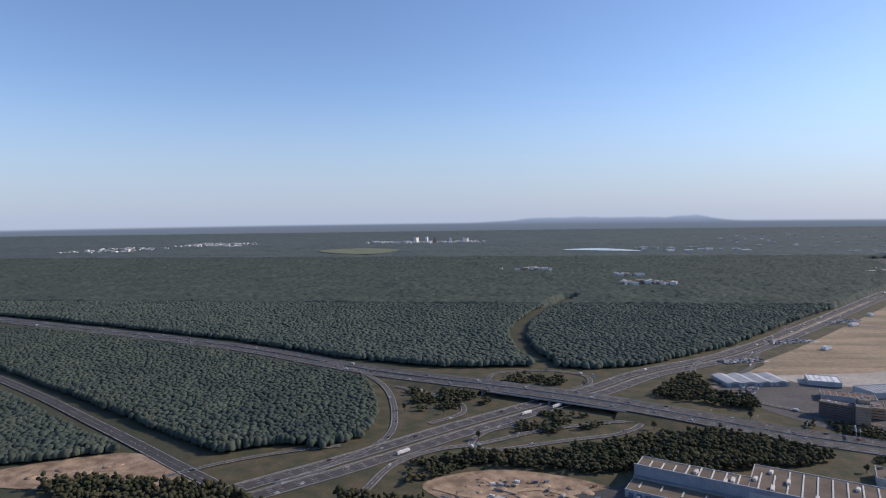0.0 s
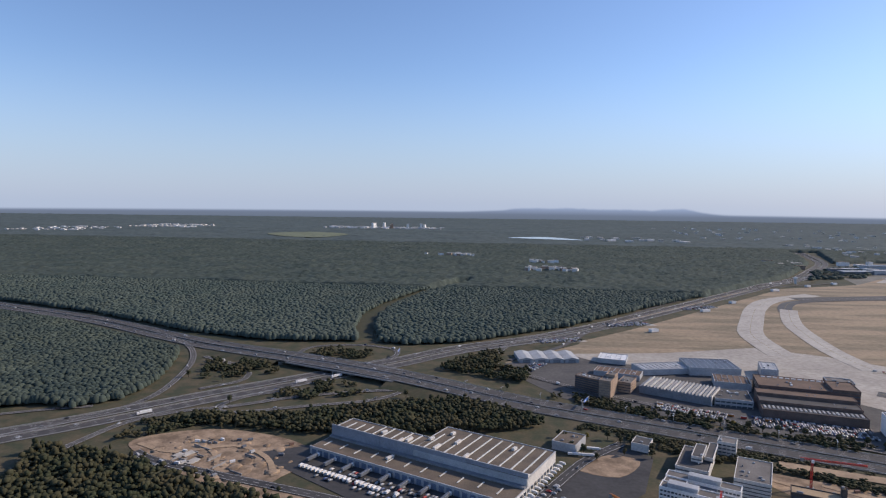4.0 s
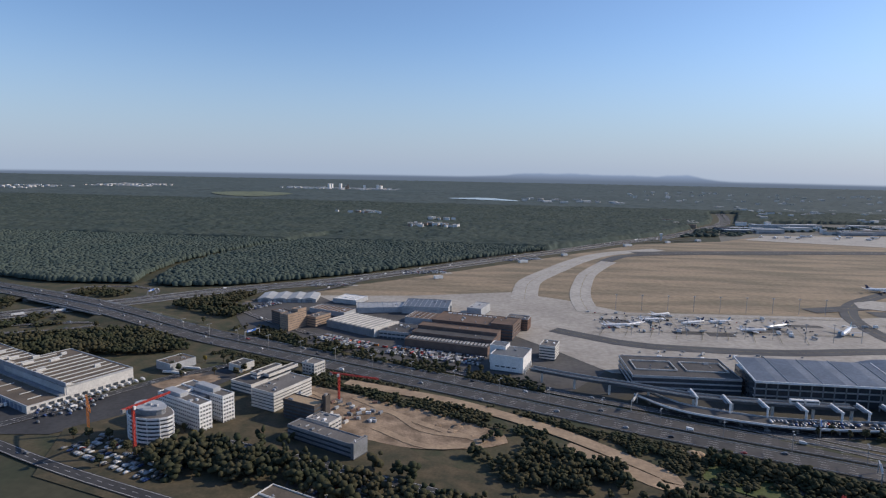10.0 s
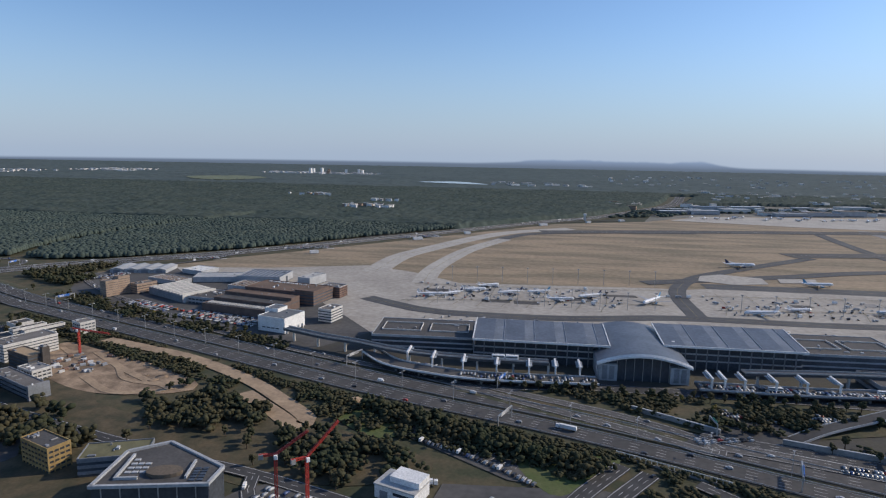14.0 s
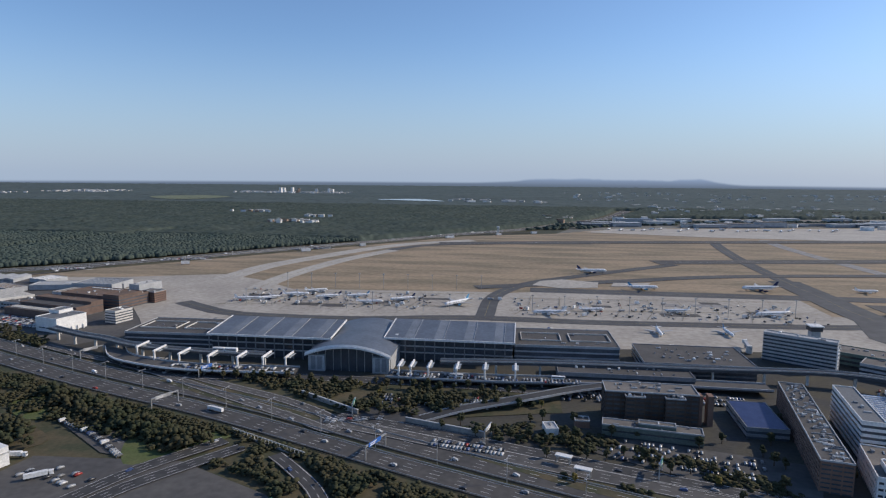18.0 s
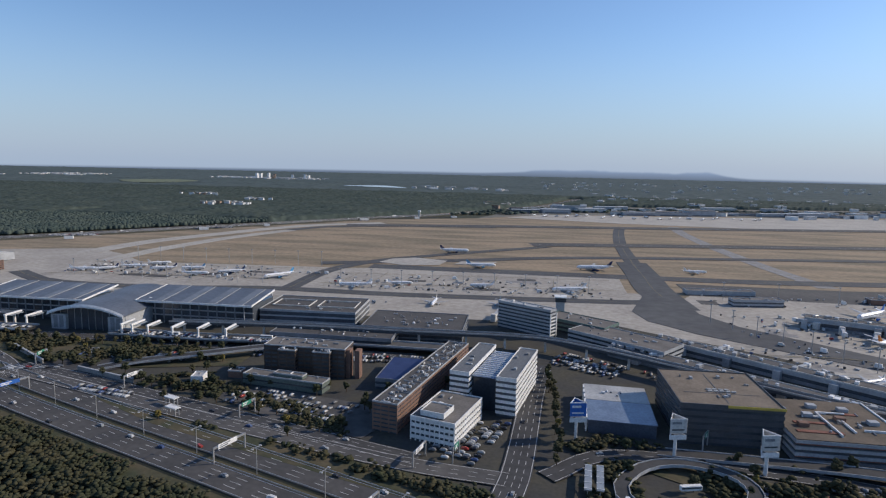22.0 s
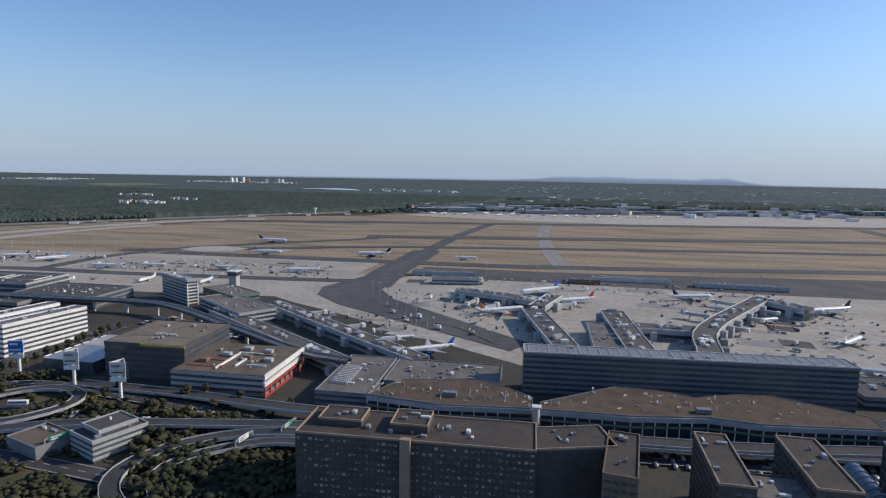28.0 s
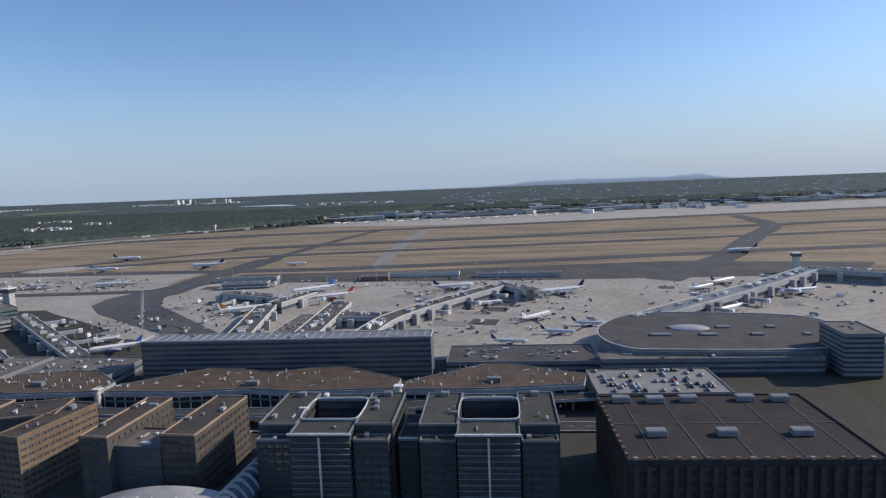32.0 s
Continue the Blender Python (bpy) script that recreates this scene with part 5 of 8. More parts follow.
def vault(x0, x1, y0, y1, z0, rise, thick=0.6, n=18):
    bm = bmesh.new()
    rows = []
    for i in range(n + 1):
        t = i / n
        x, z = x0 + (x1 - x0) * t, z0 + rise * (1 - (2 * t - 1) ** 2)
        rows.append([bm.verts.new((x, yy, zz)) for yy, zz in ((y0, z), (y1, z + 1.0), (y1, z + 1.0 - thick), (y0, z - thick))])
    for a, b in zip(rows[:-1], rows[1:]):
        for k in range(4):
            bm.faces.new((a[k], b[k], b[(k + 1) % 4], a[(k + 1) % 4]))
    bm.faces.new(rows[0])
    bm.faces.new(rows[-1][::-1])
    return bm


part("vault_roof", vault(569, 614.5, 301, 362, 9.4, 4.8), BLUE_ROOF, t2, "blue-grey vaulted roof")
part("vault_edge", vault(568.6, 614.9, 300.4, 301.2, 9.2, 4.9, 0.9), WHITE, t2, "white vault edge")
bm = bmesh.new()
top = [bm.verts.new((570.5 + 42.5 * i / 14, 304, 9.0 + 4.5 * (1 - (2 * i / 14 - 1) ** 2))) for i in range(15)]
lo = [bm.verts.new((570.5 + 42.5 * i / 14, 304, 0)) for i in range(15)]
for i in range(14):
    bm.faces.new((lo[i], lo[i + 1], top[i + 1], top[i]))
part("glass_front", bm, GLASS, t2, "dark arched glass front")
for k in range(9):
    h = 9.4 + 4.4 * (1 - (2 * (k + 1) / 10 - 1) ** 2)
    part("mullion", shared_box("mullion", 0.25, 0.3, h, STEEL), parent=t2, at=pose(570.5 + 4.25 * (k + 1), 303.8, 0))
for x in (570, 604.8):
    part("stair_tower", boxes((x, 302, 0, x + 9, 308, 8.6)), PALE_GREY, t2, "pale corner tower")
    part("tower_panel", boxes((x + 1.5, 301.85, 1, x + 4, 302.1, 8), (x + 5, 301.85, 1, x + 7.5, 302.1, 8)), MID_GREY, t2)
part("side_wall", boxes((569.3, 304, 0, 570, 358, 8.8)), PALE_GREY, t2)
part("side_wall", boxes((613.4, 304, 0, 614.1, 358, 8.8)), PALE_GREY, t2)
part("ridge_light", boxes((-.9, 0, 0, .9, 26, 1.2), bevel=0.2), WHITE, t2, at=pose(571.5, 326, 12.6))
part("ridge_light", boxes((-.9, 0, 0, .9, 26, 1.2), bevel=0.2), WHITE, t2, at=pose(612, 330, 12.6))
for x, y, l, w, h, lab in ((446, 330, 58, 36, 8.6, "glazed terminal wing with framed roof courts"), (678, 336, 58, 38, 9, "glazed terminal wing with white roof frames")):
    o = building("terminal_wing", lab, x, y, 2, l, w, h, 3, "band", PALE_GREY, DARK_ROOF, units=8, cat="terminal", frac=0.3)
    for k in range(2):
        a = 4 + (l / 2 - 1) * k
        part("roof_frame", boxes((a, 10, h + .3, a + l / 2 - 6, 10.4, h + .9), (a, 26, h + .3, a + l / 2 - 6, 26.4, h + .9), (a, 10.4, h + .3, a + .4, 26, h + .9), (a + l / 2 - 6.4, 10.4, h + .3, a + l / 2 - 6, 26, h + .9)), OFF_WHITE, o, "white roof frame")
deck = thing("forecourt_deck", "raised terminal drive on a grey concrete deck", "road deck", kind="structure")
dl = curve_points([(448, 318), (462, 302), (480, 294), (512, 288), (568, 291)], 5)
v, f = strip_mesh(dl, -5, 5, 3.6, 0.8)
part("deck", mesh_of("deck", v, f, ASPHALT_OLD), parent=deck)
for s in (-5, 5):
    v, f = strip_mesh(dl, s - .2, s + .2, 4.4, 0.9)
    part("deck_wall", mesh_of("deck_wall", v, f, WHITE if s > 0 else PALE_GREY), parent=deck)
dl2 = curve_points([(615, 293), (660, 293), (700, 296), (740, 300), (800, 300)], 8)
v, f = strip_mesh(dl2, -5, 5, 3.6, 0.8)
part("deck", mesh_of("deck", v, f, ASPHALT_OLD), parent=deck)
for s in (-5, 5):
    v, f = strip_mesh(dl2, s - .2, s + .2, 4.4, 0.9)
    part("deck_wall", mesh_of("deck_wall", v, f, PALE_GREY), parent=deck)
for k in range(14):
    p = dl[min(len(dl) - 1, k * 2 + 1)] if k < 10 else dl2[(k - 9) * 3]
    part("deck_column", shared_box("deck_column", 1.0, 6.0, 3.0, CONCRETE_GREY), parent=deck, at=pose(p.x, p.y, 0.2))
for x, y in ((472, 303), (486, 297), (502, 294), (519, 293), (535, 293), (548, 295), (560, 296), (621, 291), (627, 291), (636, 291), (650, 291), (664, 292), (679, 293)):
    o = thing("canopy_arm", "white steel canopy arm over the terminal drive", "canopy", pose(x, y, 0.2), group="canopy arms before the terminal")
    part("post", boxes((-.4, -.5, 0, .4, .5, 8.4), bevel=0.1), WHITE, o)
    part("arm", boxes((-.5, -1, 7.8, .5, 11, 8.8), bevel=0.12), WHITE, o)
    part("canopy", boxes((-1.6, 2, 7.3, 1.6, 11, 7.6)), mat("canopy_glass", (0.3, 0.33, 0.36), None, 3, 0.3), o)

# elevated people mover
sk = thing("people_mover_track", "dark elevated people-mover track on columns", "railway", kind="structure")
sl = curve_points([(392, 338), (420, 326), (440, 320), (472, 308), (514, 304), (545, 304)], 6)
sl2 = curve_points([(640, 306), (700, 312), (778, 314), (830, 316), (860, 308), (911, 276), (960, 244), (985, 236)], 7)
for line in (sl, sl2):
    v, f = strip_mesh(line, -2.4, 2.4, 7.6, 1.3)
    part("track_beam", mesh_of("track_beam", v, f, DARK_GREY), parent=sk)
    for s in (-2.3, 2.3):
        v, f = strip_mesh(line, s - .12, s + .12, 8.3, 0.7)
        part("side_rail", mesh_of("side_rail", v, f, STEEL), parent=sk)
    for p in line[1::3]:
        part("column", shared_box("track_column", 1.1, 1.1, 6.4, OFF_WHITE), parent=sk, at=pose(p.x, p.y, 0.2))
tr = thing("people_mover_train", "short white people-mover train of two cars", "train", pose(516, 304, 7.7, 0, 0, 1))
for k in range(2):
    part("car_body", boxes((7 * k, -1.1, 0, 7 * k + 6.6, 1.1, 2.2), bevel=0.2), WHITE, tr)
    part("window_band", boxes((7 * k + .4, -1.16, 1.0, 7 * k + 6.2, 1.16, 1.7)), GLASS, tr)

# ---- between the terminals ----
bo = building("office_block", "dark brown brick office with stair towers and crowded roof", 717, 255, -1, 38, 13, 13.6, 7, "grid", mat("deep_brown_brick", (0.085, 0.065, 0.055), None, 4, 0.9), GREY_ROOF, bay=3.2, units=16, more=((8, -3, 8, 4, 0, 12.6, 7), (24, -3, 8, 4, 0, 12.6, 7)))
for xx in (37.6, 42):
    part("stair_tower", boxes((xx, 2, 0, xx + 2.2, 6.5, 13)), BRICK, bo, "red-brown stair tower")
building("low_office", "low green-grey flat office", 714, 240, -9, 38, 7, 5, 2, "band", mat("green_grey_panel", (0.13, 0.16, 0.14)), GREY_ROOF, units=5, more=((14, 1.5, 14, 4, 5, 6.4, 0),), frac=0.7)
lb = building("office_block", "very long red-brown brick office with plant-crowded roof", 780, 206, -12.5, 10, 82, 11, 7, "grid", BRICK, DARK_ROOF, bay=3.0, units=0, frac=0.6)
for k in range(100):
    part("roof_pipe", shared_box("roof_pipe", *PYR.choice(((1.2, 0.3, 0.7), (0.3, 1.6, 0.6), (3.6, 0.2, 0.4), (0.8, 0.8, 0.7))), PYR.choice((STEEL, PALE_GREY, MID_GREY, WHITE))), parent=lb, at=pose(PYR.uniform(1.2, 8.8), 1.2 + 0.8 * k, 11.05))
tw = thing("twin_office", "twin white banded office slabs joined by a glazed hall", "office building", pose(805, 231, 0.2, 0, 0, -12))
for x in (0, 19):
    block(tw, x, 0, 8, 41, 0, 15.5, 7, "band", WHITE, mat("grey_felt_roof", (0.16, 0.17, 0.18)), GLASS, 3)
    roof_clutter(tw, 8, 41, 15.5, 3, x)
part("hall_wall", boxes((8.2, 4, 0, 18.8, 38, 13.4)), mat("dark_glass_wall", (0.04, 0.05, 0.065), None, 6, 0.15, spec=0.6), tw)
part("hall_roof", boxes((8.1, 3.6, 13.4, 18.9, 38.4, 13.8)), mat("blue_glass_roof", (0.26, 0.31, 0.40), (0.2, 0.25, 0.34), 5, 0.25), tw, "blue glass roof")
for k in range(14):
    part("roof_rib", boxes((8.2, 0, 0, 18.8, 0.25, 0.3)), WHITE, tw, at=pose(0, 5 + 2.4 * k, 13.8))
building("office_block", "white office with window rows and an inner court", 795, 201, -16, 17, 27, 8.6, 4, "grid", WHITE, GREY_ROOF, bay=1.8, units=5, more=((3, 2, 9, 9, 8.6, 10.4, 0),), frac=0.6)
hotel = building("hotel", "white banded hotel slab with open balcony end", 818, 359, -33, 36, 6.5, 16.2, 8, "band", PALE_GREY, PALE_ROOF, units=4, frac=0.5)
part("end_frame", boxes((36, -.3, 0, 36.5, .3, 14), (36, 6.2, 0, 36.5, 6.8, 14), *[(36, .3, 2 * k + 1.5, 36.4, 6.2, 2 * k + 2) for k in range(6)]), WHITE, hotel)
sh = thing("shed_hall", "low hall with a pale roof and deep blue sloping glass", "building", pose(858, 218, 0.2, 0, 0, -3))
part("wall", boxes((0, 0, 0, 24, 37, 5)), mat("blue_glass_wall", (0.085, 0.10, 0.13), (0.07, 0.08, 0.105), 6, 0.25, spec=0.5), sh)
part("roof", boxes((-.3, 20, 5, 24.3, 37.3, 5.4)), PALE_ROOF, sh)
part("glass_roof", boxes((-.3, -.3, 5, 24.3, 20, 5.3)), mat("blue_glass_slope", (0.16, 0.20, 0.27), (0.12, 0.15, 0.21), 6, 0.2, spec=0.5), sh, "deep blue glass roof")
for k in range(7):
    part("fin", boxes((-.9, 0, 0, -.3, 3.4, 5.6)), WHITE, sh, "white side fin", at=pose(0, 1 + 5.2 * k, 0))
roof_clutter(sh, 22, 14, 5.4, 5, 1, 21)
for x, y, blue in ((853, 211, True), (885, 203, False), (911, 195, False)):
    o = thing("billboard", "three-sided %s billboard on a tall white mast" % ("blue and white" if blue else "white and grey"), "billboard", pose(x, y, 0.2), group="billboard masts")
    part("mast", boxes((-.5, -.5, 0, .5, .5, 8), bevel=0.15), WHITE, o)
    for k in range(3):
        m = pose(0, 0, 0, 0, 0, 120 * k + 12)
        p = part("panel", boxes((-2.9, -1.7, 9.6, 2.9, -1.5, 14.4), bevel=0.05), BLUE if blue else OFF_WHITE, o, at=m)
        part("lower_panel", boxes((-2.9, -1.75, 7.4, 2.9, -1.45, 9.0), bevel=0.05), WHITE, o, at=m)
        part("panel_bar", boxes((-2.2, -1.8, 12.8, 1.0, -1.7, 13.6)), WHITE if blue else MID_GREY, p)
        part("panel_bar", boxes((-2.2, -1.8, 10.6, 2.0, -1.7, 11.1)), WHITE if blue else DARK_GREY, p)
        part("frame_beam", boxes((-3.0, -1.65, 14.4, 3.0, -1.45, 14.7)), WHITE, o, at=m)
red = thing("parking_house", "grey and red car park with striped roof stairs", "parking garage", pose(924, 206, 0.2, 0, 0, 0))
part("core", boxes((0.5, 0.5, 0, 37.5, 37.5, 8.6)), DARK_GREY, red)
for k in range(4):
    part("storey_band", shared_box("storey_band", 38, 38, 1.1, PALE_GREY if k else MID_GREY), parent=red, at=pose(19, 19, 0.8 + 2.2 * k))
part("roof", boxes((0.3, 0.3, 8.6, 37.7, 37.7, 8.8)), BROWN_ROOF, red)
part("red_frame", boxes((37.9, 0, 0, 38.4, 38, .8), (37.9, 0, 3.4, 38.4, 38, 4.1), *[(37.9, 4.6 * k, .8, 38.4, 4.6 * k + .6, 3.4) for k in range(9)]), RED, red, "red steel frame")
part("white_band", boxes((37.9, 0, 4.6, 38.5, 38, 6.2), (37.9, 0, 7.2, 38.5, 38, 9.2)), WHITE, red)
for k in range(6):
    part("stair_hood", shared_box("stair_hood", 3.4, 2.6, 1.4, BRICK if k % 3 == 0 else PALE_GREY, 0.1), parent=red, at=pose(7 + 5 * k, 12 + (k * 9) % 20, 8.8))
roof_clutter(red, 38, 38, 8.8, 10)
part("roof_stripe", boxes((3, 6, 8.8, 18, 8, 9.1), (5, 14, 8.8, 16, 15.6, 9.1), (20, 24, 8.8, 30, 25.5, 9.1)), mat("dull_red_deck", (0.24, 0.10, 0.07), None, 4, 0.8), red, "dull red roof stripes")
part("roof_pipe", boxes((16, 4, 8.8, 16.5, 24, 9.6), (16, 24, 8.8, 26, 24.5, 9.6), (22, 8, 8.8, 22.5, 18, 9.5), (10, 20, 8.8, 16, 20.5, 9.5), (26, 10, 8.8, 34, 10.5, 9.5)), WHITE, red, "white roof pipes")
part("red_stripe", boxes((0, -.12, 2.7, 38, .05, 3.0), (0, -.12, 7.1, 38, .05, 7.4)), mat("dull_red_deck", (0.34, 0.08, 0.05)), red)
yd = building("parking_house", "brown-roofed parking deck with a yellow edge", 889, 215, 1, 35, 37, 14.8, 6, "band", DARK_GREY, mat("tan_deck", (0.22, 0.18, 0.14), None, 8, 0.95), units=8, frac=0.6)
part("yellow_edge", boxes((16, -.3, 14.3, 35.2, -.06, 15.2)), YELLOW, yd, "yellow roof edge")
part("deck_seam", boxes((4, 12, 14.87, 31, 12.3, 14.95), (17, 3, 14.87, 17.3, 34, 14.95)), DARK_GREY, yd)
for k in range(9):
    part("roof_hatch", shared_box("roof_hatch", 1.6, 1.0, .5, PALE_ROOF, .06), parent=yd, at=pose(14 + 2.1 * (k % 5), 14 + 1.8 * (k // 5), 14.9))
building("office_block", "small white banded office by the ramps", 925, 154, -24, 13, 17, 6.6, 4, "band", PALE_GREY, DARK_ROOF, units=3, more=((1, 3, 10, 12, 6.6, 8.2, 1),), frac=0.5)
building("low_office", "low brown-roofed depot by the ramps", 905, 152, -20, 16, 12, 4, 1, "plain", MID_GREY, BROWN_ROOF, units=3)
building("terminal_hall", "low grey terminal hall with white roof steps", 858, 336, -38, 56, 22, 7, 3, "band", PALE_GREY, GREY_ROOF, units=14, cat="terminal", frac=0.5)
building("terminal_hall", "grey terminal hall with green glass front", 845, 362, -34, 40, 18, 7.5, 3, "band", mat("green_glass_panel", (0.14, 0.21, 0.19)), GREY_ROOF, units=8, cat="terminal", frac=0.5)
building("terminal_hall", "dark low terminal building with white gantries", 700, 300, 0, 66, 22, 6, 2, "band", MID_GREY, DARK_ROOF, units=30, cat="terminal")
building("terminal_hall", "grey low building with a white framed roof", 745, 318, 0, 56, 36, 7.5, 3, "band", MID_GREY, DARK_ROOF, units=34, cat="terminal", frac=0.35)
ctl = thing("apron_tower", "square apron control tower with a dark glass cab", "control tower", pose(856, 383, 0.2))
part("shaft", boxes((-2.6, -2.6, 0, 2.6, 2.6, 12.5), bevel=0.1), PALE_GREY, ctl)
part("cab", boxes((-3.4, -3.4, 12.5, 3.4, 3.4, 15.2), bevel=0.2), GLASS, ctl)
part("cab_roof", boxes((-3.8, -3.8, 15.2, 3.8, 3.8, 15.9), bevel=0.1), WHITE, ctl)
part("antenna", boxes((-.1, -.1, 15.9, .1, .1, 19)), STEEL, ctl)


def pier_hall(label, pts, width, H, wall=None, roof=None):
    """A long boarding pier along a line: glass core, bands, roof and roof boxes."""
    o = thing("boarding_pier", label, "terminal")
    line = curve_points(pts, 9) if len(pts) > 2 else [Vector(p).to_3d() for p in pts]
    for nm, w, z0, z1, m in (("core", width - .6, 0.2, H, GLASS), ("lower_band", width, 0.2, H * .32, wall or MID_GREY), ("upper_band", width, H * .62, H, wall or PALE_GREY), ("roof", width - .8, H - .1, H + .12, roof or mat("pier_roof", (0.125, 0.118, 0.112), (0.09, 0.086, 0.083), 6, 0.9, fine=0.7))):
        v, f = strip_mesh(line, -w / 2, w / 2, z1, z1 - z0)
        n = len(v)
        part(nm, mesh_of(nm, v, f + [(0, 1, 2, 3), (n - 1, n - 2, n - 3, n - 4)], m), parent=o)
    for s in (-1, 1):
        v, f = strip_mesh(line, s * width / 2 - .25, s * width / 2 + .1, H + .5, .6)
        part("parapet", mesh_of("parapet", v, f, OFF_WHITE), parent=o)
    L = sum((b - a).length for a, b in zip(line[:-1], line[1:]))
    for k in range(int(L / 11)):
        a, b = (line[0], line[-1]) if len(line) < 4 else (line[len(line) // 3 * (k % 3)], line[min(len(line) - 1, len(line) // 3 * (k % 3 + 1))])
        q = a.lerp(b, (k + .5) / int(L / 11) if len(line) < 4 else PYR.random())
        d = (b - a).normalized()
        side = Vector((d.y, -d.x, 0)) * (width / 2 + 1.2) * (1 if k % 2 else -1)
        part("gate_box", shared_box("gate_box", 3.4, 3.2, round(H - 1.2, 1), PALE_GREY if k % 3 else MID_GREY, 0.1), parent=o, at=pose(q.x + side.x, q.y + side.y, .3, 0, 0, math.degrees(math.atan2(d.y, d.x))))
    for k in range(int(L / 4)):
        a = line[PYR.randrange(len(line) - 1)]
        b = line[line.index(a) + 1]
        q = a.lerp(b, PYR.random())
        part("roof_unit", shared_box("roof_unit", *PYR.choice(((2.4, 1.6, 1.2), (1.2, 1.2, 1.0), (3.4, 2.0, 1.4))), PYR.choice((WHITE, PALE_GREY, STEEL)), 0.08), parent=o, at=pose(q.x + PYR.uniform(-.25, .25) * width, q.y, H + .1, 0, 0, PYR.uniform(0, 90)))
    return o


pier_hall("long low boarding pier with grey roof along the apron", [(906, 338), (1013, 250)], 9, 5.6)
pier_hall("low connecting wing with grey roof", [(880, 318), (985, 238)], 10, 5.0)
pier_hall("boarding pier stem with grey glass sides", [(1080, 258), (1058, 356)], 12, 6.6)
pier_hall("boarding pier arm with grey roof", [(1060, 378), (1036, 391), (1008, 402)], 10, 7)
pier_hall("boarding pier arm with white end box", [(1061, 362), (1072, 398)], 10, 7)
pier_hall("boarding pier stem with grey glass sides", [(1110, 262), (1104, 362)], 13, 6.6)
pier_hall("boarding pier arm with glazed side", [(1138, 278), (1150, 329), (1204, 418)], 11, 7.5)
pier_hall("boarding pier arm with grey roof", [(1204, 416), (1222, 390)], 10, 7.5)
pier_hall("low grey boarding pier connector", [(1104, 330), (1150, 329)], 12, 6)
pier_hall("long boarding pier with pale roof ridge", [(1270, 306), (1362, 396), (1418, 456)], 12, 8, roof=MID_GREY)
pier_hall("boarding pier arm with grey roof", [(1418, 456), (1460, 430)], 11, 8)
building("terminal_hall", "grey hall between the piers with rooflights", 1088, 266, 0, 14, 66, 5.4, 2, "band", PALE_GREY, GREY_ROOF, units=18, cat="terminal")
building("service_building", "low grey service building on the apron", 981, 449, 8, 36, 9, 5, 2, "band", PALE_GREY, GREY_ROOF, units=8)
building("service_building", "low shed row on the apron", 958, 484, 6, 52, 10, 3.4, 1, "plain", PALE_GREY, GREY_ROOF, units=5)
building("service_building", "low pale shed row on the apron", 1104, 495, 1, 60, 9, 3.2, 1, "plain", OFF_WHITE, GREY_ROOF, units=5)
building("service_building", "low red-brown shed on the apron", 1086, 478, 3, 22, 8, 4, 1, "plain", BRICK, BROWN_ROOF, units=3)
building("service_building", "long low pale shed on the apron", 1180, 486, -2, 66, 10, 3.4, 1, "plain", PALE_GREY, GREY_ROOF, units=5)
ct2 = thing("apron_tower", "slender pale apron tower", "control tower", pose(1421, 487, 0.2))
part("shaft", boxes((-2, -2, 0, 2, 2, 12), bevel=0.1), OFF_WHITE, ct2)
part("cab", boxes((-3, -3, 12, 3, 3, 14.2), bevel=0.2), GLASS, ct2)
part("cab_roof", boxes((-3.3, -3.3, 14.2, 3.3, 3.3, 14.9)), WHITE, ct2)

# ---- terminal one and the hotels ----
t1 = building("terminal_hall", "long dark banded terminal hall with a pale roof edge", 1057, 231, 3, 122, 11, 17.0, 8, "band", mat("dark_panel", (0.175, 0.18, 0.19), (0.145, 0.15, 0.16), 8, 0.5), MID_GREY, units=4, cat="terminal", frac=0.5)
for k in range(31):
    part("roof_beam", shared_box("roof_beam", 0.3, 10.4, 0.18, PALE_GREY), parent=t1, at=pose(2 + 3.9 * k, 5.5, 17.06))


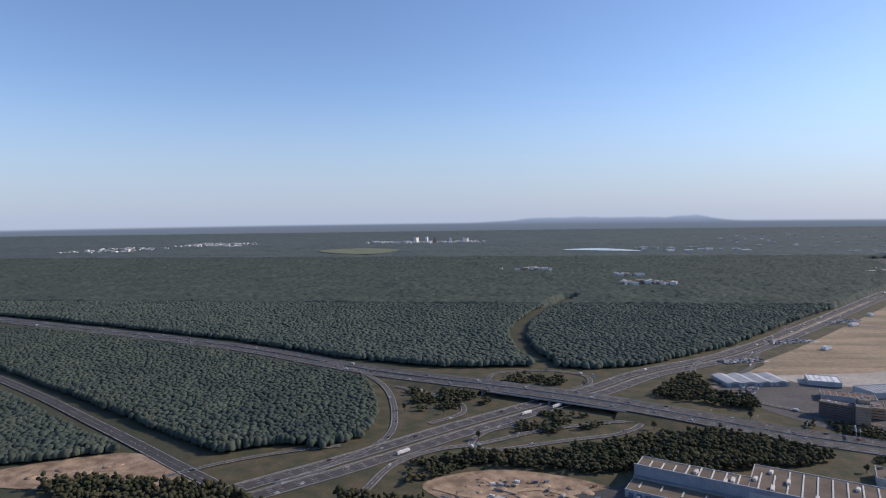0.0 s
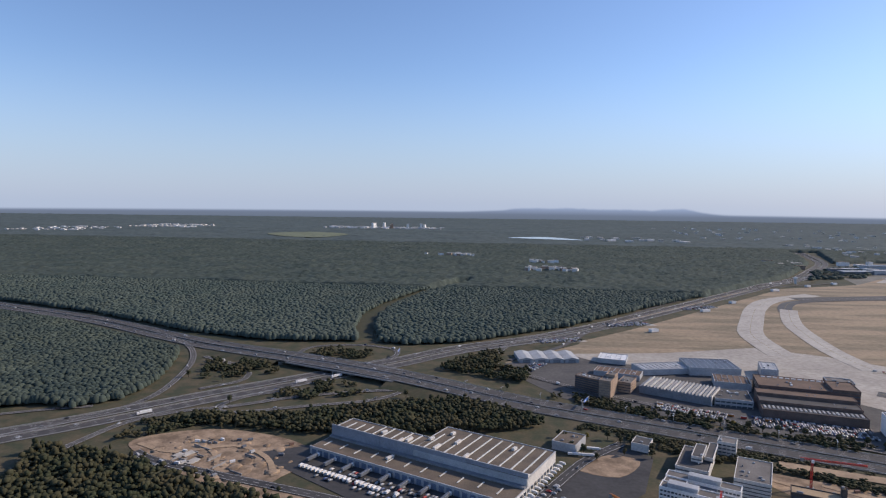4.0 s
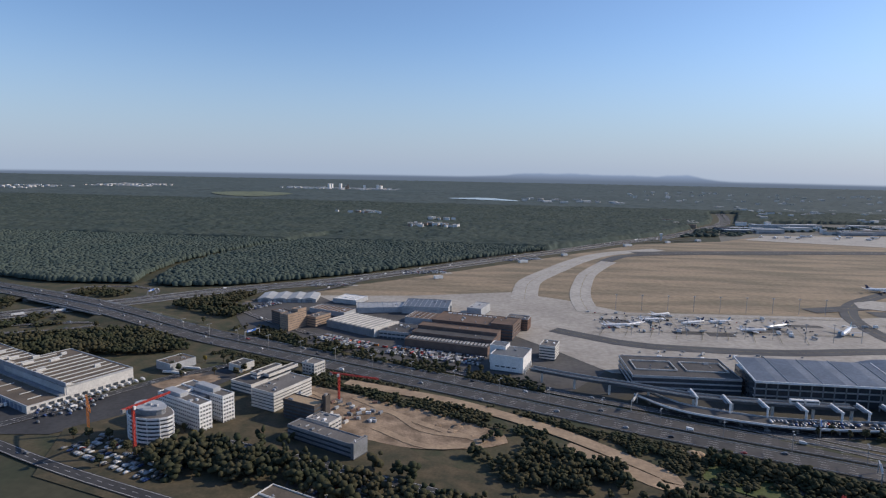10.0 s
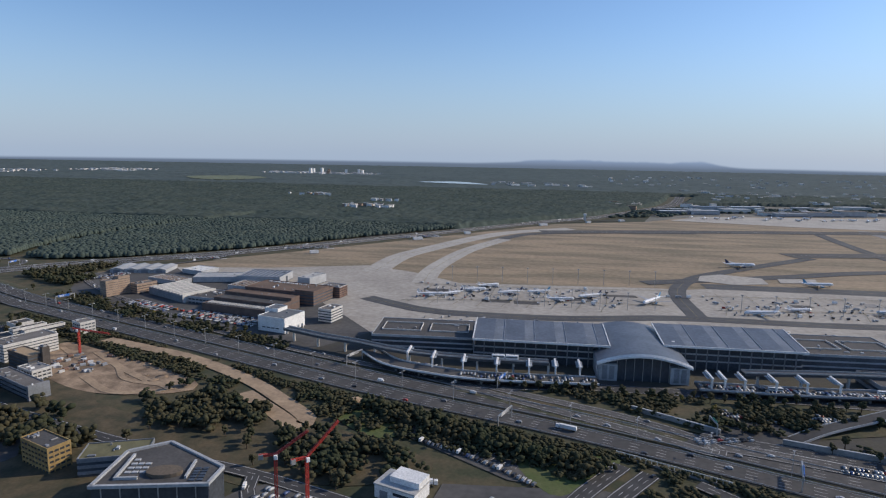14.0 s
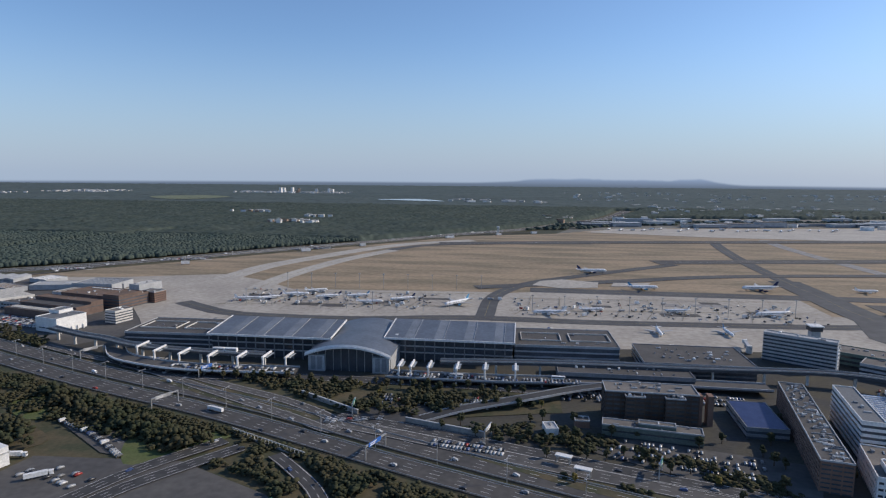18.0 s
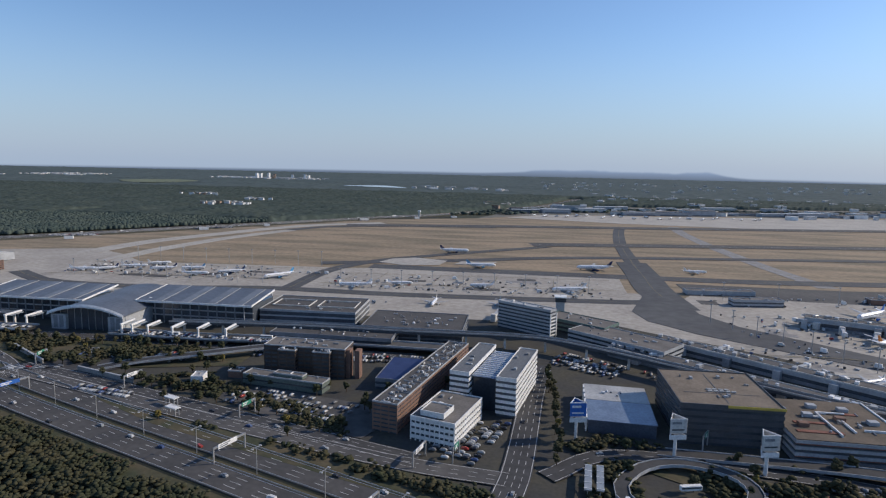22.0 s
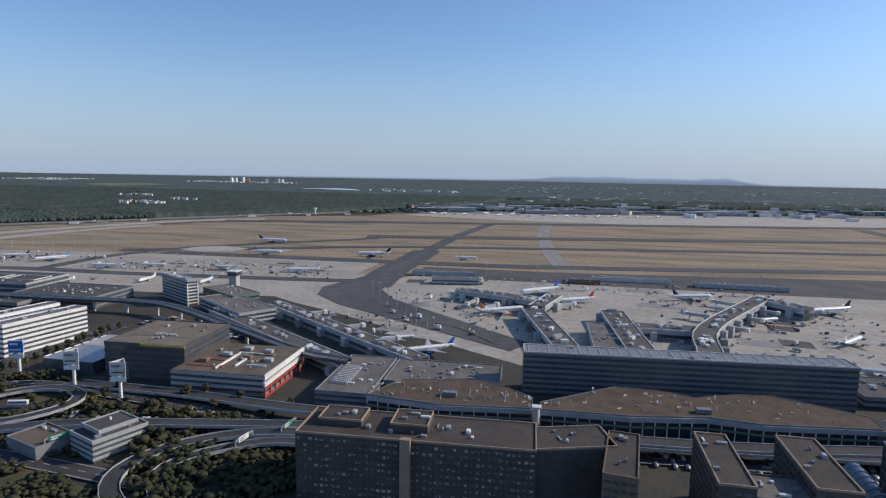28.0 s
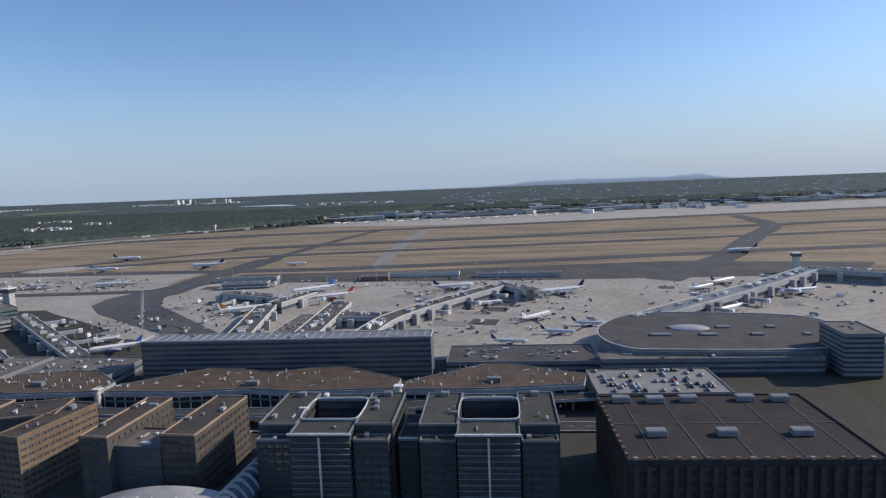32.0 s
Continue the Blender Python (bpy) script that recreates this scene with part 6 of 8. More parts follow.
def canopy_roof(label, front, back, H):
    o = thing("departure_roof", label, "terminal")
    ln = list(front) + list(back)[::-1]
    part("roof", prism(ccw(ln), H - 0.3, H), mat("red_brown_gravel", (0.125, 0.090, 0.064), (0.078, 0.060, 0.046), 5, 0.95, fine=0.7), o, "red-brown gravel roof")
    part("fascia", prism(ccw([(front[0][0] - .4, front[0][1] - .5)] + [(x, y - .6) for x, y in front[1:-1]] + [(front[-1][0] + .4, front[-1][1] - .5)] + [(x, y + .3) for x, y in list(back)[::-1]]), H - 2.0, H - 0.32), PALE_GREY, o, "pale fascia")
    part("glass_front", prism(ccw([(x, y + 3) for x, y in front] + [(x, y - 1.5) for x, y in list(back)[::-1]]), 0.3, H - 2.0), GLASS, o, "dark glass front")
    fl = [Vector((x, y - .8, 0)) for x, y in front]
    v, f = strip_mesh(fl, -.2, .5, H - 3.2, .5)
    part("canopy_strip", mesh_of("canopy_strip", v, f, mat("green_glass_panel", (0.14, 0.21, 0.19))), parent=o, label="green glass canopy")
    for a, b in zip(front[:-1], front[1:]):
        for k in range(int(math.dist(a, b) / 4)):
            t = k * 4 / math.dist(a, b)
            part("canopy_post", shared_box("canopy_post", 0.3, 0.3, H - 2.2, WHITE), parent=o, at=pose(a[0] + (b[0] - a[0]) * t, a[1] + (b[1] - a[1]) * t - .4, 0.2))
    for k in range(58):
        t = PYR.random()
        i = min(int(t * (len(front) - 1)), len(front) - 2)
        u = t * (len(front) - 1) - i
        fx, fy = front[i][0] + (front[i + 1][0] - front[i][0]) * u, front[i][1] + (front[i + 1][1] - front[i][1]) * u
        j = min(int(t * (len(back) - 1)), len(back) - 2)
        w = t * (len(back) - 1) - j
        by = back[j][1] + (back[j + 1][1] - back[j][1]) * w
        q = PYR.uniform(.12, .88)
        if by - fy > 4:
            part("roof_vent", shared_box("roof_vent", *PYR.choice(((.22, .22, 1.5), (1.7, .22, .3), (.5, .5, .9), (.22, 1.7, .3), (.22, .22, 1.1))), PYR.choice((WHITE, OFF_WHITE, STEEL))), parent=o, at=pose(fx, fy + (by - fy) * q, H, 0, 0, PYR.uniform(0, 60)))
    v, f = strip_mesh([Vector((x, y, 0)) for x, y in ccw(ln)], -.1, .15, H + .2, .4, True)
    part("roof_edge", mesh_of("roof_edge", v, f, MID_GREY), parent=o, label="pale roof edge")
    part("roof_house", boxes((-2.4, -1.2, 0, 2.4, 1.2, 1.6), bevel=.1), MID_GREY, o, at=pose((front[0][0] + front[-1][0]) / 2, (front[0][1] + front[-1][1]) / 2 + 5, H))
    return o


canopy_roof("brown departure roof with white vents and pale edge", ((1004, 199), (1030, 195), (1061, 198)), ((1012, 216), (1036, 222), (1046, 220), (1061, 208)), 8)
canopy_roof("wavy brown departure roof with white vents and pale edge", ((1064, 198), (1093, 198), (1118, 202), (1134, 199.5), (1170.5, 203)), ((1064, 204), (1091, 225), (1105, 224.4), (1118, 219.5), (1134, 226), (1146, 227), (1171, 213)), 8)
canopy_roof("brown departure roof with white vents and pale edge", ((1174, 202), (1202, 203), (1236, 208.5)), ((1174, 210.5), (1201, 231), (1211, 231), (1238, 219)), 8)
for x, y in ((1062.6, 196), (1172.4, 201)):
    o = thing("stair_cylinder", "pale round stair cylinder beside the drive", "tower", pose(x, y, 0.2))
    bm = bmesh.new()
    bmesh.ops.create_cone(bm, cap_ends=True, segments=20, radius1=1.1, radius2=1.1, depth=9, matrix=Matrix.Translation((0, 0, 4.5)))
    part("shaft", bm, OFF_WHITE, o)
    part("cap", boxes((-1.6, -1.4, 9, 1.6, 1.4, 9.5), bevel=.1), WHITE, o)
tw1 = building("terminal_hall", "dark terminal wing with white stepped roof boxes", 983, 203, 0, 20, 44, 6, 3, "band", MID_GREY, GREY_ROOF, units=16, cat="terminal", frac=0.55)
for k in range(11):
    part("roof_fin", shared_box("roof_fin", 7, 0.5, 1.0, OFF_WHITE), parent=tw1, at=pose(6, 9 + 1.9 * k, 6.05, 0, 0, -8))
building("terminal_hall", "low grey terminal block with clutter on its roof", 1004, 220, 0, 44, 28, 5.4, 2, "band", MID_GREY, GREY_ROOF, units=30, cat="terminal", frac=0.5)
building("terminal_hall", "low dark terminal block with cluttered roof", 1184, 243, 2, 62, 25, 4.4, 2, "band", MID_GREY, DARK_ROOF, units=40, cat="terminal", frac=0.5)

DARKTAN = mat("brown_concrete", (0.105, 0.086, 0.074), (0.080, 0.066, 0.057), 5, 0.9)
DEEP_BROWN_ROOF = mat("deep_brown_roof", (0.085, 0.070, 0.060), (0.060, 0.052, 0.047), 7, 0.95, fine=0.9)
h1 = building("hotel", "brown concrete hotel block with a grid of windows", 1001, 143, 1, 62, 17, 18, 10, "grid", DARKTAN, DEEP_BROWN_ROOF, mat("curtained_glass", (0.10, 0.10, 0.105), (0.46, 0.44, 0.40), 1.6, 0.3, lo=0.52, hi=0.62), bay=1.5, units=10, frac=0.5, more=((4, 6, 12, 9, 18, 19.6, 0), (24, 5, 10, 10, 18, 20, 0)))
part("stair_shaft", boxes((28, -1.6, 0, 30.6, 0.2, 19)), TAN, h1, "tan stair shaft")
h2 = building("hotel", "brown concrete hotel wing with balconied end", 1062, 146, 16, 22, 13, 17.4, 9, "grid", DARKTAN, DEEP_BROWN_ROOF, bay=2.0, units=5, frac=0.62)
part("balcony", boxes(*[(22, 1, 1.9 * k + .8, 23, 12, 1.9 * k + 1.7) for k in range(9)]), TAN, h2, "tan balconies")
building("hotel", "narrow brown hotel wing with tan sunlit window side", 1078, 137, -9, 8, 25, 17.4, 9, "grid", mat("hotel_tan", (0.21, 0.155, 0.11), None, 5, 0.9), DEEP_BROWN_ROOF, bay=2.0, units=4, frac=0.6)
building("office_block", "brown office leg of a court building", 1103, 136, -2, 8, 28, 18, 8, "grid", DARKTAN, DEEP_BROWN_ROOF, bay=2.4, units=4, frac=0.6)
building("office_block", "brown office leg of a court building", 1124, 138, -2, 9.5, 28, 18, 8, "grid", DARKTAN, DEEP_BROWN_ROOF, bay=2.4, units=4, frac=0.6)
o = building("office_hall", "dark glazed link with plant deck between office legs", 1111, 138, -2, 13, 12, 14.5, 6, "band", DARK_GREY, GREY_ROOF, units=5, frac=0.3, more=((2, 12, 9, 12, 0, 8, 3),))
for k in range(5):
    part("plant_fan", shared_box("plant_fan", 1.2, 1.2, 1.0, ORANGE if k % 2 else STEEL, 0.1), parent=o, at=pose(2 + 2.2 * k, 17, 8.1))
COURT_WALL = mat("dark_green_grey", (0.066, 0.069, 0.067), None, 6, 0.8)
COURT_ROOF = mat("dark_green_roof", (0.082, 0.082, 0.070), None, 8, 0.9)
for x, y in ((1149.5, 140), (1190, 141)):
    o = thing("court_office", "dark office block with louvred glass front and white court rail", "office building", pose(x, y, 0.2, 0, 0, 2))
    for bx, by, bl, bw, z1 in ((0, 0, 9.5, 22, 20.2), (24.5, 0, 9.5, 22, 20.2), (9.6, -5.2, 14.8, 8.2, 19.9), (9.6, 17.6, 14.8, 4.2, 19.9), (.6, -3.6, 8.6, 3.5, 17.6), (24.8, -3.6, 8.6, 3.5, 17.6)):
        block(o, bx, by, bl, bw, 0, z1, 9, "grid" if bl < 10 else "band", COURT_WALL, COURT_ROOF, GLASS, 2.4, frac=0.5)
        roof_clutter(o, bl, bw, z1 + .05, 3 if bl < 9.6 and bw > 9 else 1, bx, by)
    part("court_glass", boxes((9.5, 3.1, 0, 24.5, 17.5, 13)), GLASS, o)
    for k in range(12):
        part("louvre", shared_box("louvre", 14.6, 0.3, 0.14, MID_GREY), parent=o, at=pose(17, -5.6, 2 + 1.45 * k))
    part("front_beam", boxes((9.2, -5.9, 19.9, 24.8, -5.3, 20.3)), OFF_WHITE, o, "white front roof beam")
    part("white_post", boxes((16.8, -6.1, 0, 17.3, -5.75, 19.4)), OFF_WHITE, o)
    ring = [Vector(p) for p in curve_points([(9.4, 5), (9.4, 15.5), (11, 17.8), (17, 17.8), (23, 17.8), (24.6, 15.5), (24.6, 5), (23, 2.9), (17, 2.9), (11, 2.9)], 1.2, True)]
    v, f = strip_mesh(ring, -.1, .1, 20.8, 0.4, True)
    part("court_rail", mesh_of("court_rail", v, f, WHITE), parent=o, label="white rounded court rail")
    for k in range(7):
        part("court_beam", shared_box("court_beam", 14.6, 0.2, 0.2, MID_GREY), parent=o, at=pose(17, 4.4 + 2 * k, 15))
    for lx in (4.7, 29.3):
        part("stair_head", boxes((-1.1, -.9, 0, 1.1, .9, 1.2), bevel=.08), MID_GREY, o, at=pose(lx, 20.4, 20.2))
lk = building("office_link", "lower dark link between two court offices", 1184.2, 143, 2, 5.2, 16, 15.4, 7, "band", COURT_WALL, COURT_ROOF, units=2, frac=0.5)
part("link_rail", boxes((.2, -.2, 15.9, 5, .1, 16.3)), WHITE, lk, "white rail")
# the shaded front's darkness is put into the wall and rib colours
o = building("parking_house", "big dark car park with a brown roof and ribbed brick sides", 1238, 131.5, 3, 55, 40, 16.5, 7, "grid", mat("shaded_panel", (0.05, 0.047, 0.046), None, 5, 0.8), mat("dark_brown_bitumen", (0.050, 0.042, 0.039), (0.036, 0.032, 0.031), 7, 0.95, fine=0.9), bay=3.0, units=0, cat="parking garage", frac=0.6)
for x, y in ((9.5, 13.5), (26, 13.5), (43, 13.5), (6, 36), (15, 35.5), (24, 36), (39, 36), (48, 35.5)):
    sk_l = part("skylight", shared_box("skylight", 4.8, 2.6, 1.5, mat("weathered_skylight", (0.26, 0.26, 0.27), (0.18, 0.18, 0.19), 2, 0.6), 0.15), parent=o, at=pose(x, y, 16.6), label="weathered grey skylight box")
    part("skylight_top", shared_box("skylight_top", 4.6, 2.2, 0.08, MID_GREY), parent=sk_l, at=pose(0, 0, 1.5))
for k in range(5):
    part("roof_seam", shared_box("roof_seam", 0.35, 36.5, 0.12, DARK_GREY), parent=o, at=pose(6.5 + 10.6 * k, 19, 16.56))
part("roof_seam", shared_box("roof_seam", 54, 0.35, 0.12, DARK_GREY), parent=o, at=pose(28, 20.5, 16.56))
for k in range(18):
    part("merlon", shared_box("merlon", 1.0, 0.7, 0.55, TAN if k % 4 == 0 else BRICK), parent=o, at=pose(1.6 + 3.1 * k, 0.1, 16.9))
for k in range(12):
    part("merlon", shared_box("merlon_side", 0.7, 1.0, 0.55, BRICK), parent=o, at=pose(0.1, 2.4 + 3.1 * k, 16.9))
# ribs darker than the brick merlons: shadow put into their colour
for k in range(14):
    part("brick_rib", shared_box("brick_rib", 0.7, 1.1, 15.6, mat("deep_brown_brick", (0.085, 0.065, 0.055))), parent=o, at=pose(-.3, 1.4 + 2.7 * k, 0))
for k in range(20):
    part("brick_rib", shared_box("brick_rib", 1.1, 0.7, 15.6, mat("deep_brown_brick", (0.085, 0.065, 0.055))), parent=o, at=pose(1.6 + 2.8 * k, -.3, 0))
gal = thing("glass_gallery", "barrel-vaulted glass gallery between office blocks", "building", pose(1142, 122, 0.2, 0, 0, -3))
part("wall", boxes((0, 0, 0, 7, 52, 5)), GLASS, gal)
part("vault", vault(-.2, 7.2, 0, 52, 5, 3.2, 0.3, 12), mat("dark_blue_vault_glass", (0.10, 0.13, 0.19), (0.07, 0.09, 0.14), 4, 0.2, spec=0.6), gal, "dark blue glazed vault")
for k in range(18):
    part("vault_rib", vault(-.3, 7.3, 0, 0.2, 5.05, 3.3, 0.4, 10), PALE_GREY, gal, at=pose(0, 2.9 * k + .4, 0))
dome = thing("glass_roof", "low curved glass roof with white panels", "building", pose(1112, 112, 0.2))
part("wall", boxes((0, 0, 0, 40, 16, 4)), GLASS, dome)
part("vault", vault(-1, 41, -1, 18, 4, 4, 0.5), PALE_ROOF, dome)
for k in range(10):
    part("roof_panel", boxes((0, 0, 0, 2.4, 12, .3)), WHITE, dome, at=pose(1 + 4 * k, 2, 4.4 + 4 * (1 - (2 * (3 + 4 * k) / 42 - 1) ** 2)))
o = building("parking_deck", "low parking deck with cars on its concrete roof", 1240, 201, 3, 44, 26, 6.4, 3, "band", CONCRETE_GREY, CONCRETE_GREY, units=0, cat="parking garage")
rnd = thing("round_lounge", "broad rounded grey terminal head with pale roof", "terminal", pose(0, 0, 0.2))
ol = [(p.x, p.y) for p in curve_points([(1252, 290), (1249, 268), (1256, 252), (1272, 247), (1340, 252), (1350, 300), (1300, 314), (1268, 310)], 5, True)]
part("wall", prism(ccw(ol), 0, 7.8), MID_GREY, rnd)
part("roof", prism(ccw([(1300 + (x - 1300) * .98, 280 + (y - 280) * .97) for x, y in ol]), 7.8, 8.5), DARK_ROOF, rnd)
for k in range(7):
    part("roof_disc", shared_box("roof_disc", 9 - k, 3, 0.8, MID_GREY, 0.2), parent=rnd, at=pose(1275 + 10 * k, 270 + (k * 13) % 26, 8.5))
ring = [(p[0] * 1.0, p[1]) for p in ol]
v, f = strip_mesh([Vector((x, y, 0)) for x, y in ring], -.5, .3, 8.9, .5, True)
part("roof_rim", mesh_of("roof_rim", v, f, PALE_GREY), parent=rnd, label="pale roof rim")
bm = bmesh.new()
bmesh.ops.create_uvsphere(bm, u_segments=20, v_segments=8, radius=1, matrix=Matrix.Translation((1290, 282, 8.4)) @ Matrix.Diagonal((9, 5, 1.6, 1)))
part("roof_dome", bm, PALE_GREY, rnd, "low oval roof dome")
building("terminal_hall", "long grey terminal base below the rounded head", 1246, 240, 2, 84, 10, 6.4, 3, "band", MID_GREY, GREY_ROOF, units=10, cat="terminal")
building("office_block", "tall grey banded office at the field's edge", 1334, 238, 0, 14, 20, 16.6, 9, "band", MID_GREY, GREY_ROOF, units=4)


# ---- aircraft ----
def loft(rings, seg=12):
    """A tube through rings of x, z, half width, half height."""
    bm = bmesh.new()
    rows = []
    for x, z, w, h in rings:
        rows.append([bm.verts.new((x, w * math.cos(2 * math.pi * k / seg), z + h * math.sin(2 * math.pi * k / seg))) for k in range(seg)])
    for a, b in zip(rows[:-1], rows[1:]):
        for k in range(seg):
            bm.faces.new((a[k], b[k], b[(k + 1) % seg], a[(k + 1) % seg]))
    bm.faces.new(rows[0])
    bm.faces.new(rows[-1][::-1])
    bmesh.ops.recalc_face_normals(bm, faces=bm.faces)
    return bm


def blade(root, tip, thick):
    """A wing or fin: root and tip are pairs of leading and trailing points, thick its thickness along the third way."""
    bm = bmesh.new()
    t = Vector(thick)
    v = []
    for a, b, k in ((*root, 1.0), (*tip, 0.45)):
        a, b = Vector(a), Vector(b)
        m = a.lerp(b, 0.35)
        v.append([bm.verts.new(p) for p in (a, m + t * k, b, m - t * k)])
    for k in range(4):
        bm.faces.new((v[0][k], v[0][(k + 1) % 4], v[1][(k + 1) % 4], v[1][k]))
    bm.faces.new(v[0])
    bm.faces.new(v[1][::-1])
    bmesh.ops.recalc_face_normals(bm, faces=bm.faces)
    return bm


JETS = {}
JET_WHITE = mat("aircraft_white", (0.80, 0.80, 0.80), (0.74, 0.74, 0.74), 8, 0.3, spec=0.5)


def airliner(L, tail, colour, at, engines=2):
    key = (L, tail.name, engines)
    if key in JETS:
        return copy_thing(JETS[key], at)
    o = thing("airliner", "white passenger jet with %s tail on the apron" % colour, "aircraft", at, group="airliners")
    r, c = L * 0.055, L * 0.085
    b = part("fuselage", loft(((L * .5, c - r * .25, r * .12, r * .12), (L * .485, c - r * .15, r * .45, r * .45), (L * .45, c, r * .8, r * .82), (L * .40, c, r, r), (-L * .18, c, r, r), (-L * .33, c + r * .2, r * .8, r * .75), (-L * .44, c + r * .45, r * .42, r * .42), (-L * .5, c + r * .6, r * .12, r * .14))), JET_WHITE, o)
    part("window_band", boxes((-L * .3, -r * 1.005, c + r * .12, L * .4, r * 1.005, c + r * .28)), GLASS, b)
    part("cockpit_window", boxes((L * .44, -r * .5, c + r * .3, L * .465, r * .5, c + r * .55)), GLASS, b)
    for s in (-1, 1):
        part("wing", blade(((L * .12, s * r * .6, c - r * .5), (-L * .09, s * r * .6, c - r * .5)), ((-L * .10, s * L * .48, c + r * .5), (-L * .145, s * L * .48, c + r * .5)), (0, 0, r * .22)), PALE_GREY, o)
        part("tailplane", blade(((-L * .38, s * r * .3, c + r * .6), (-L * .47, s * r * .3, c + r * .6)), ((-L * .47, s * L * .17, c + r * .9), (-L * .505, s * L * .17, c + r * .9)), (0, 0, r * .12)), JET_WHITE, o)
        for k in range(engines // 2):
            yy = L * (.155 + .12 * k)
            part("engine", loft(((L * (.11 - .06 * k), c - r * .95, r * .42, r * .42), (L * (.10 - .06 * k), c - r * .95, r * .5, r * .5), (L * (.04 - .06 * k), c - r * .95, r * .48, r * .48), (-L * (.0 + .06 * k), c - r * .9, r * .28, r * .28)), 10), tail if tail not in (WHITE,) else JET_WHITE, o, at=pose(0, s * yy, 0))
    part("fin", blade(((-L * .33, 0, c + r * .8), (-L * .46, 0, c + r * .8)), ((-L * .455, 0, c + L * .165), (-L * .51, 0, c + L * .165)), (0, r * .12, 0)), tail, o, "%s tail fin" % colour)
    for x, y in ((L * .38, 0), (-L * .04, r * .9), (-L * .04, -r * .9)):
        part("landing_gear", shared_box("landing_gear", 0.7, 0.4, c - r * .8, RUBBER), parent=o, at=pose(x, y, 0))
    JETS[key] = o
    return o


TAIL_DARK = mat("tail_navy", (0.02, 0.035, 0.10), None, 3, 0.4)
TAIL_TEAL = mat("tail_sky_blue", (0.10, 0.33, 0.55), None, 3, 0.4)
for x, y, hd, L, tail, col, e in (
    (756, 660, 8, 32, TAIL_DARK, "navy", 2), (792, 570, 8, 28, TAIL_TEAL, "sky-blue", 2), (898, 582, 190, 34, TAIL_DARK, "navy", 4), (990, 586, 8, 22, WHITE, "plain white", 2),
    (631, 477, 232, 28, TAIL_TEAL, "sky-blue", 2), (703, 454, 190, 26, WHITE, "plain white", 2), (868, 474, 196, 28, WHITE, "plain white", 4), (772, 409, 268, 20, WHITE, "plain white", 2), (817, 414, 272, 20, TAIL_TEAL, "sky-blue", 2),
    (460, 467, 18, 22, WHITE, "plain white", 2), (492, 490, 20, 22, WHITE, "plain white", 2), (522, 486, 205, 22, TAIL_DARK, "navy", 2), (561, 470, 12, 22, WHITE, "plain white", 2), (503, 510, 30, 20, WHITE, "plain white", 2), (585, 486, 210, 22, TAIL_DARK, "navy", 2),
    (545, 494, 200, 20, TAIL_TEAL, "sky-blue", 2), (476, 474, 215, 20, TAIL_DARK, "navy", 2), (735, 470, 15, 20, WHITE, "plain white", 2), (800, 476, 190, 20, WHITE, "plain white", 2),
    (1012, 277, 212, 25, BLUE, "blue and yellow", 2), (992, 293, 208, 18, WHITE, "plain white", 2), (1040, 364, 31, 31, ORANGE, "orange and red", 2), (1062, 431, 218, 34, BLUE, "blue", 2), (1085, 405, 209, 30, RED, "red", 2),
    (1242, 411, 204, 34, TAIL_DARK, "navy", 2), (1223, 338, 48, 24, WHITE, "plain white", 2), (1166, 436, 18, 30, TAIL_DARK, "navy", 4), (1233, 305, -8, 18, TAIL_DARK, "navy", 2), (1250, 322, -8, 18, TAIL_DARK, "navy", 2), (1209, 287, -8, 18, TAIL_DARK, "navy", 2),
    (1194, 378, 30, 20, TAIL_DARK, "navy", 2), (1354, 440, 40, 28, TAIL_DARK, "navy", 2), (1386, 400, 200, 28, TAIL_DARK, "navy", 2), (1424, 609, 190, 30, TAIL_DARK, "navy", 4), (1335, 420, 42, 24, TAIL_TEAL, "sky-blue", 2), (1330, 352, 220, 26, TAIL_DARK, "navy", 2),
    (1012, 405, 250, 22, WHITE, "plain white", 2), (1180, 400, 140, 22, TAIL_DARK, "navy", 2),
):
    airliner(L, tail, col, pose(x, y, 0.58, 0, 0, hd), e)
for k in range(22):
    airliner(PYR.choice((20, 24)), PYR.choice((WHITE, TAIL_DARK)), "plain", pose(850 + 21 * k + PYR.uniform(-6, 6), 1186 + 3.2 * k + PYR.uniform(-22, 26), 0.58, 0, 0, PYR.choice((70, 250, 100))))

# ---- vehicles ----
def fleet(name, per_object):
    """Car paint whose colour is drawn from piece to piece: white, silver, grey, black, red, blue."""
    m = bpy.data.materials.new(name)
    m.use_nodes = True
    n, ln = m.node_tree.nodes, m.node_tree.links
    src = n.new("ShaderNodeObjectInfo" if per_object else "ShaderNodeNewGeometry")
    ramp = n.new("ShaderNodeValToRGB")
    ramp.color_ramp.interpolation = "CONSTANT"
    cols = ((0.0, (.46, .46, .46)), (.20, (.30, .31, .32)), (.52, (.16, .165, .17)), (.68, (.03, .03, .035)), (.88, (.30, .04, .03)), (.91, (.05, .08, .18)), (.95, (.58, .57, .55)))
    el = ramp.color_ramp.elements
    el[0].position, el[0].color = cols[0][0], (*cols[0][1], 1)
    el[1].position, el[1].color = cols[1][0], (*cols[1][1], 1)
    for p, c in cols[2:]:
        e = el.new(p)
        e.color = (*c, 1)
    ln.new(src.outputs["Random" if per_object else "Random Per Island"], ramp.inputs["Fac"])
    bs = n["Principled BSDF"]
    ln.new(ramp.outputs["Color"], bs.inputs["Base Color"])
    bs.inputs["Roughness"].default_value = 0.35
    MATS[name] = m
    return m


FLEET, FLEET_STUFF = fleet("car_paint", True), fleet("parked_car_paint", False)


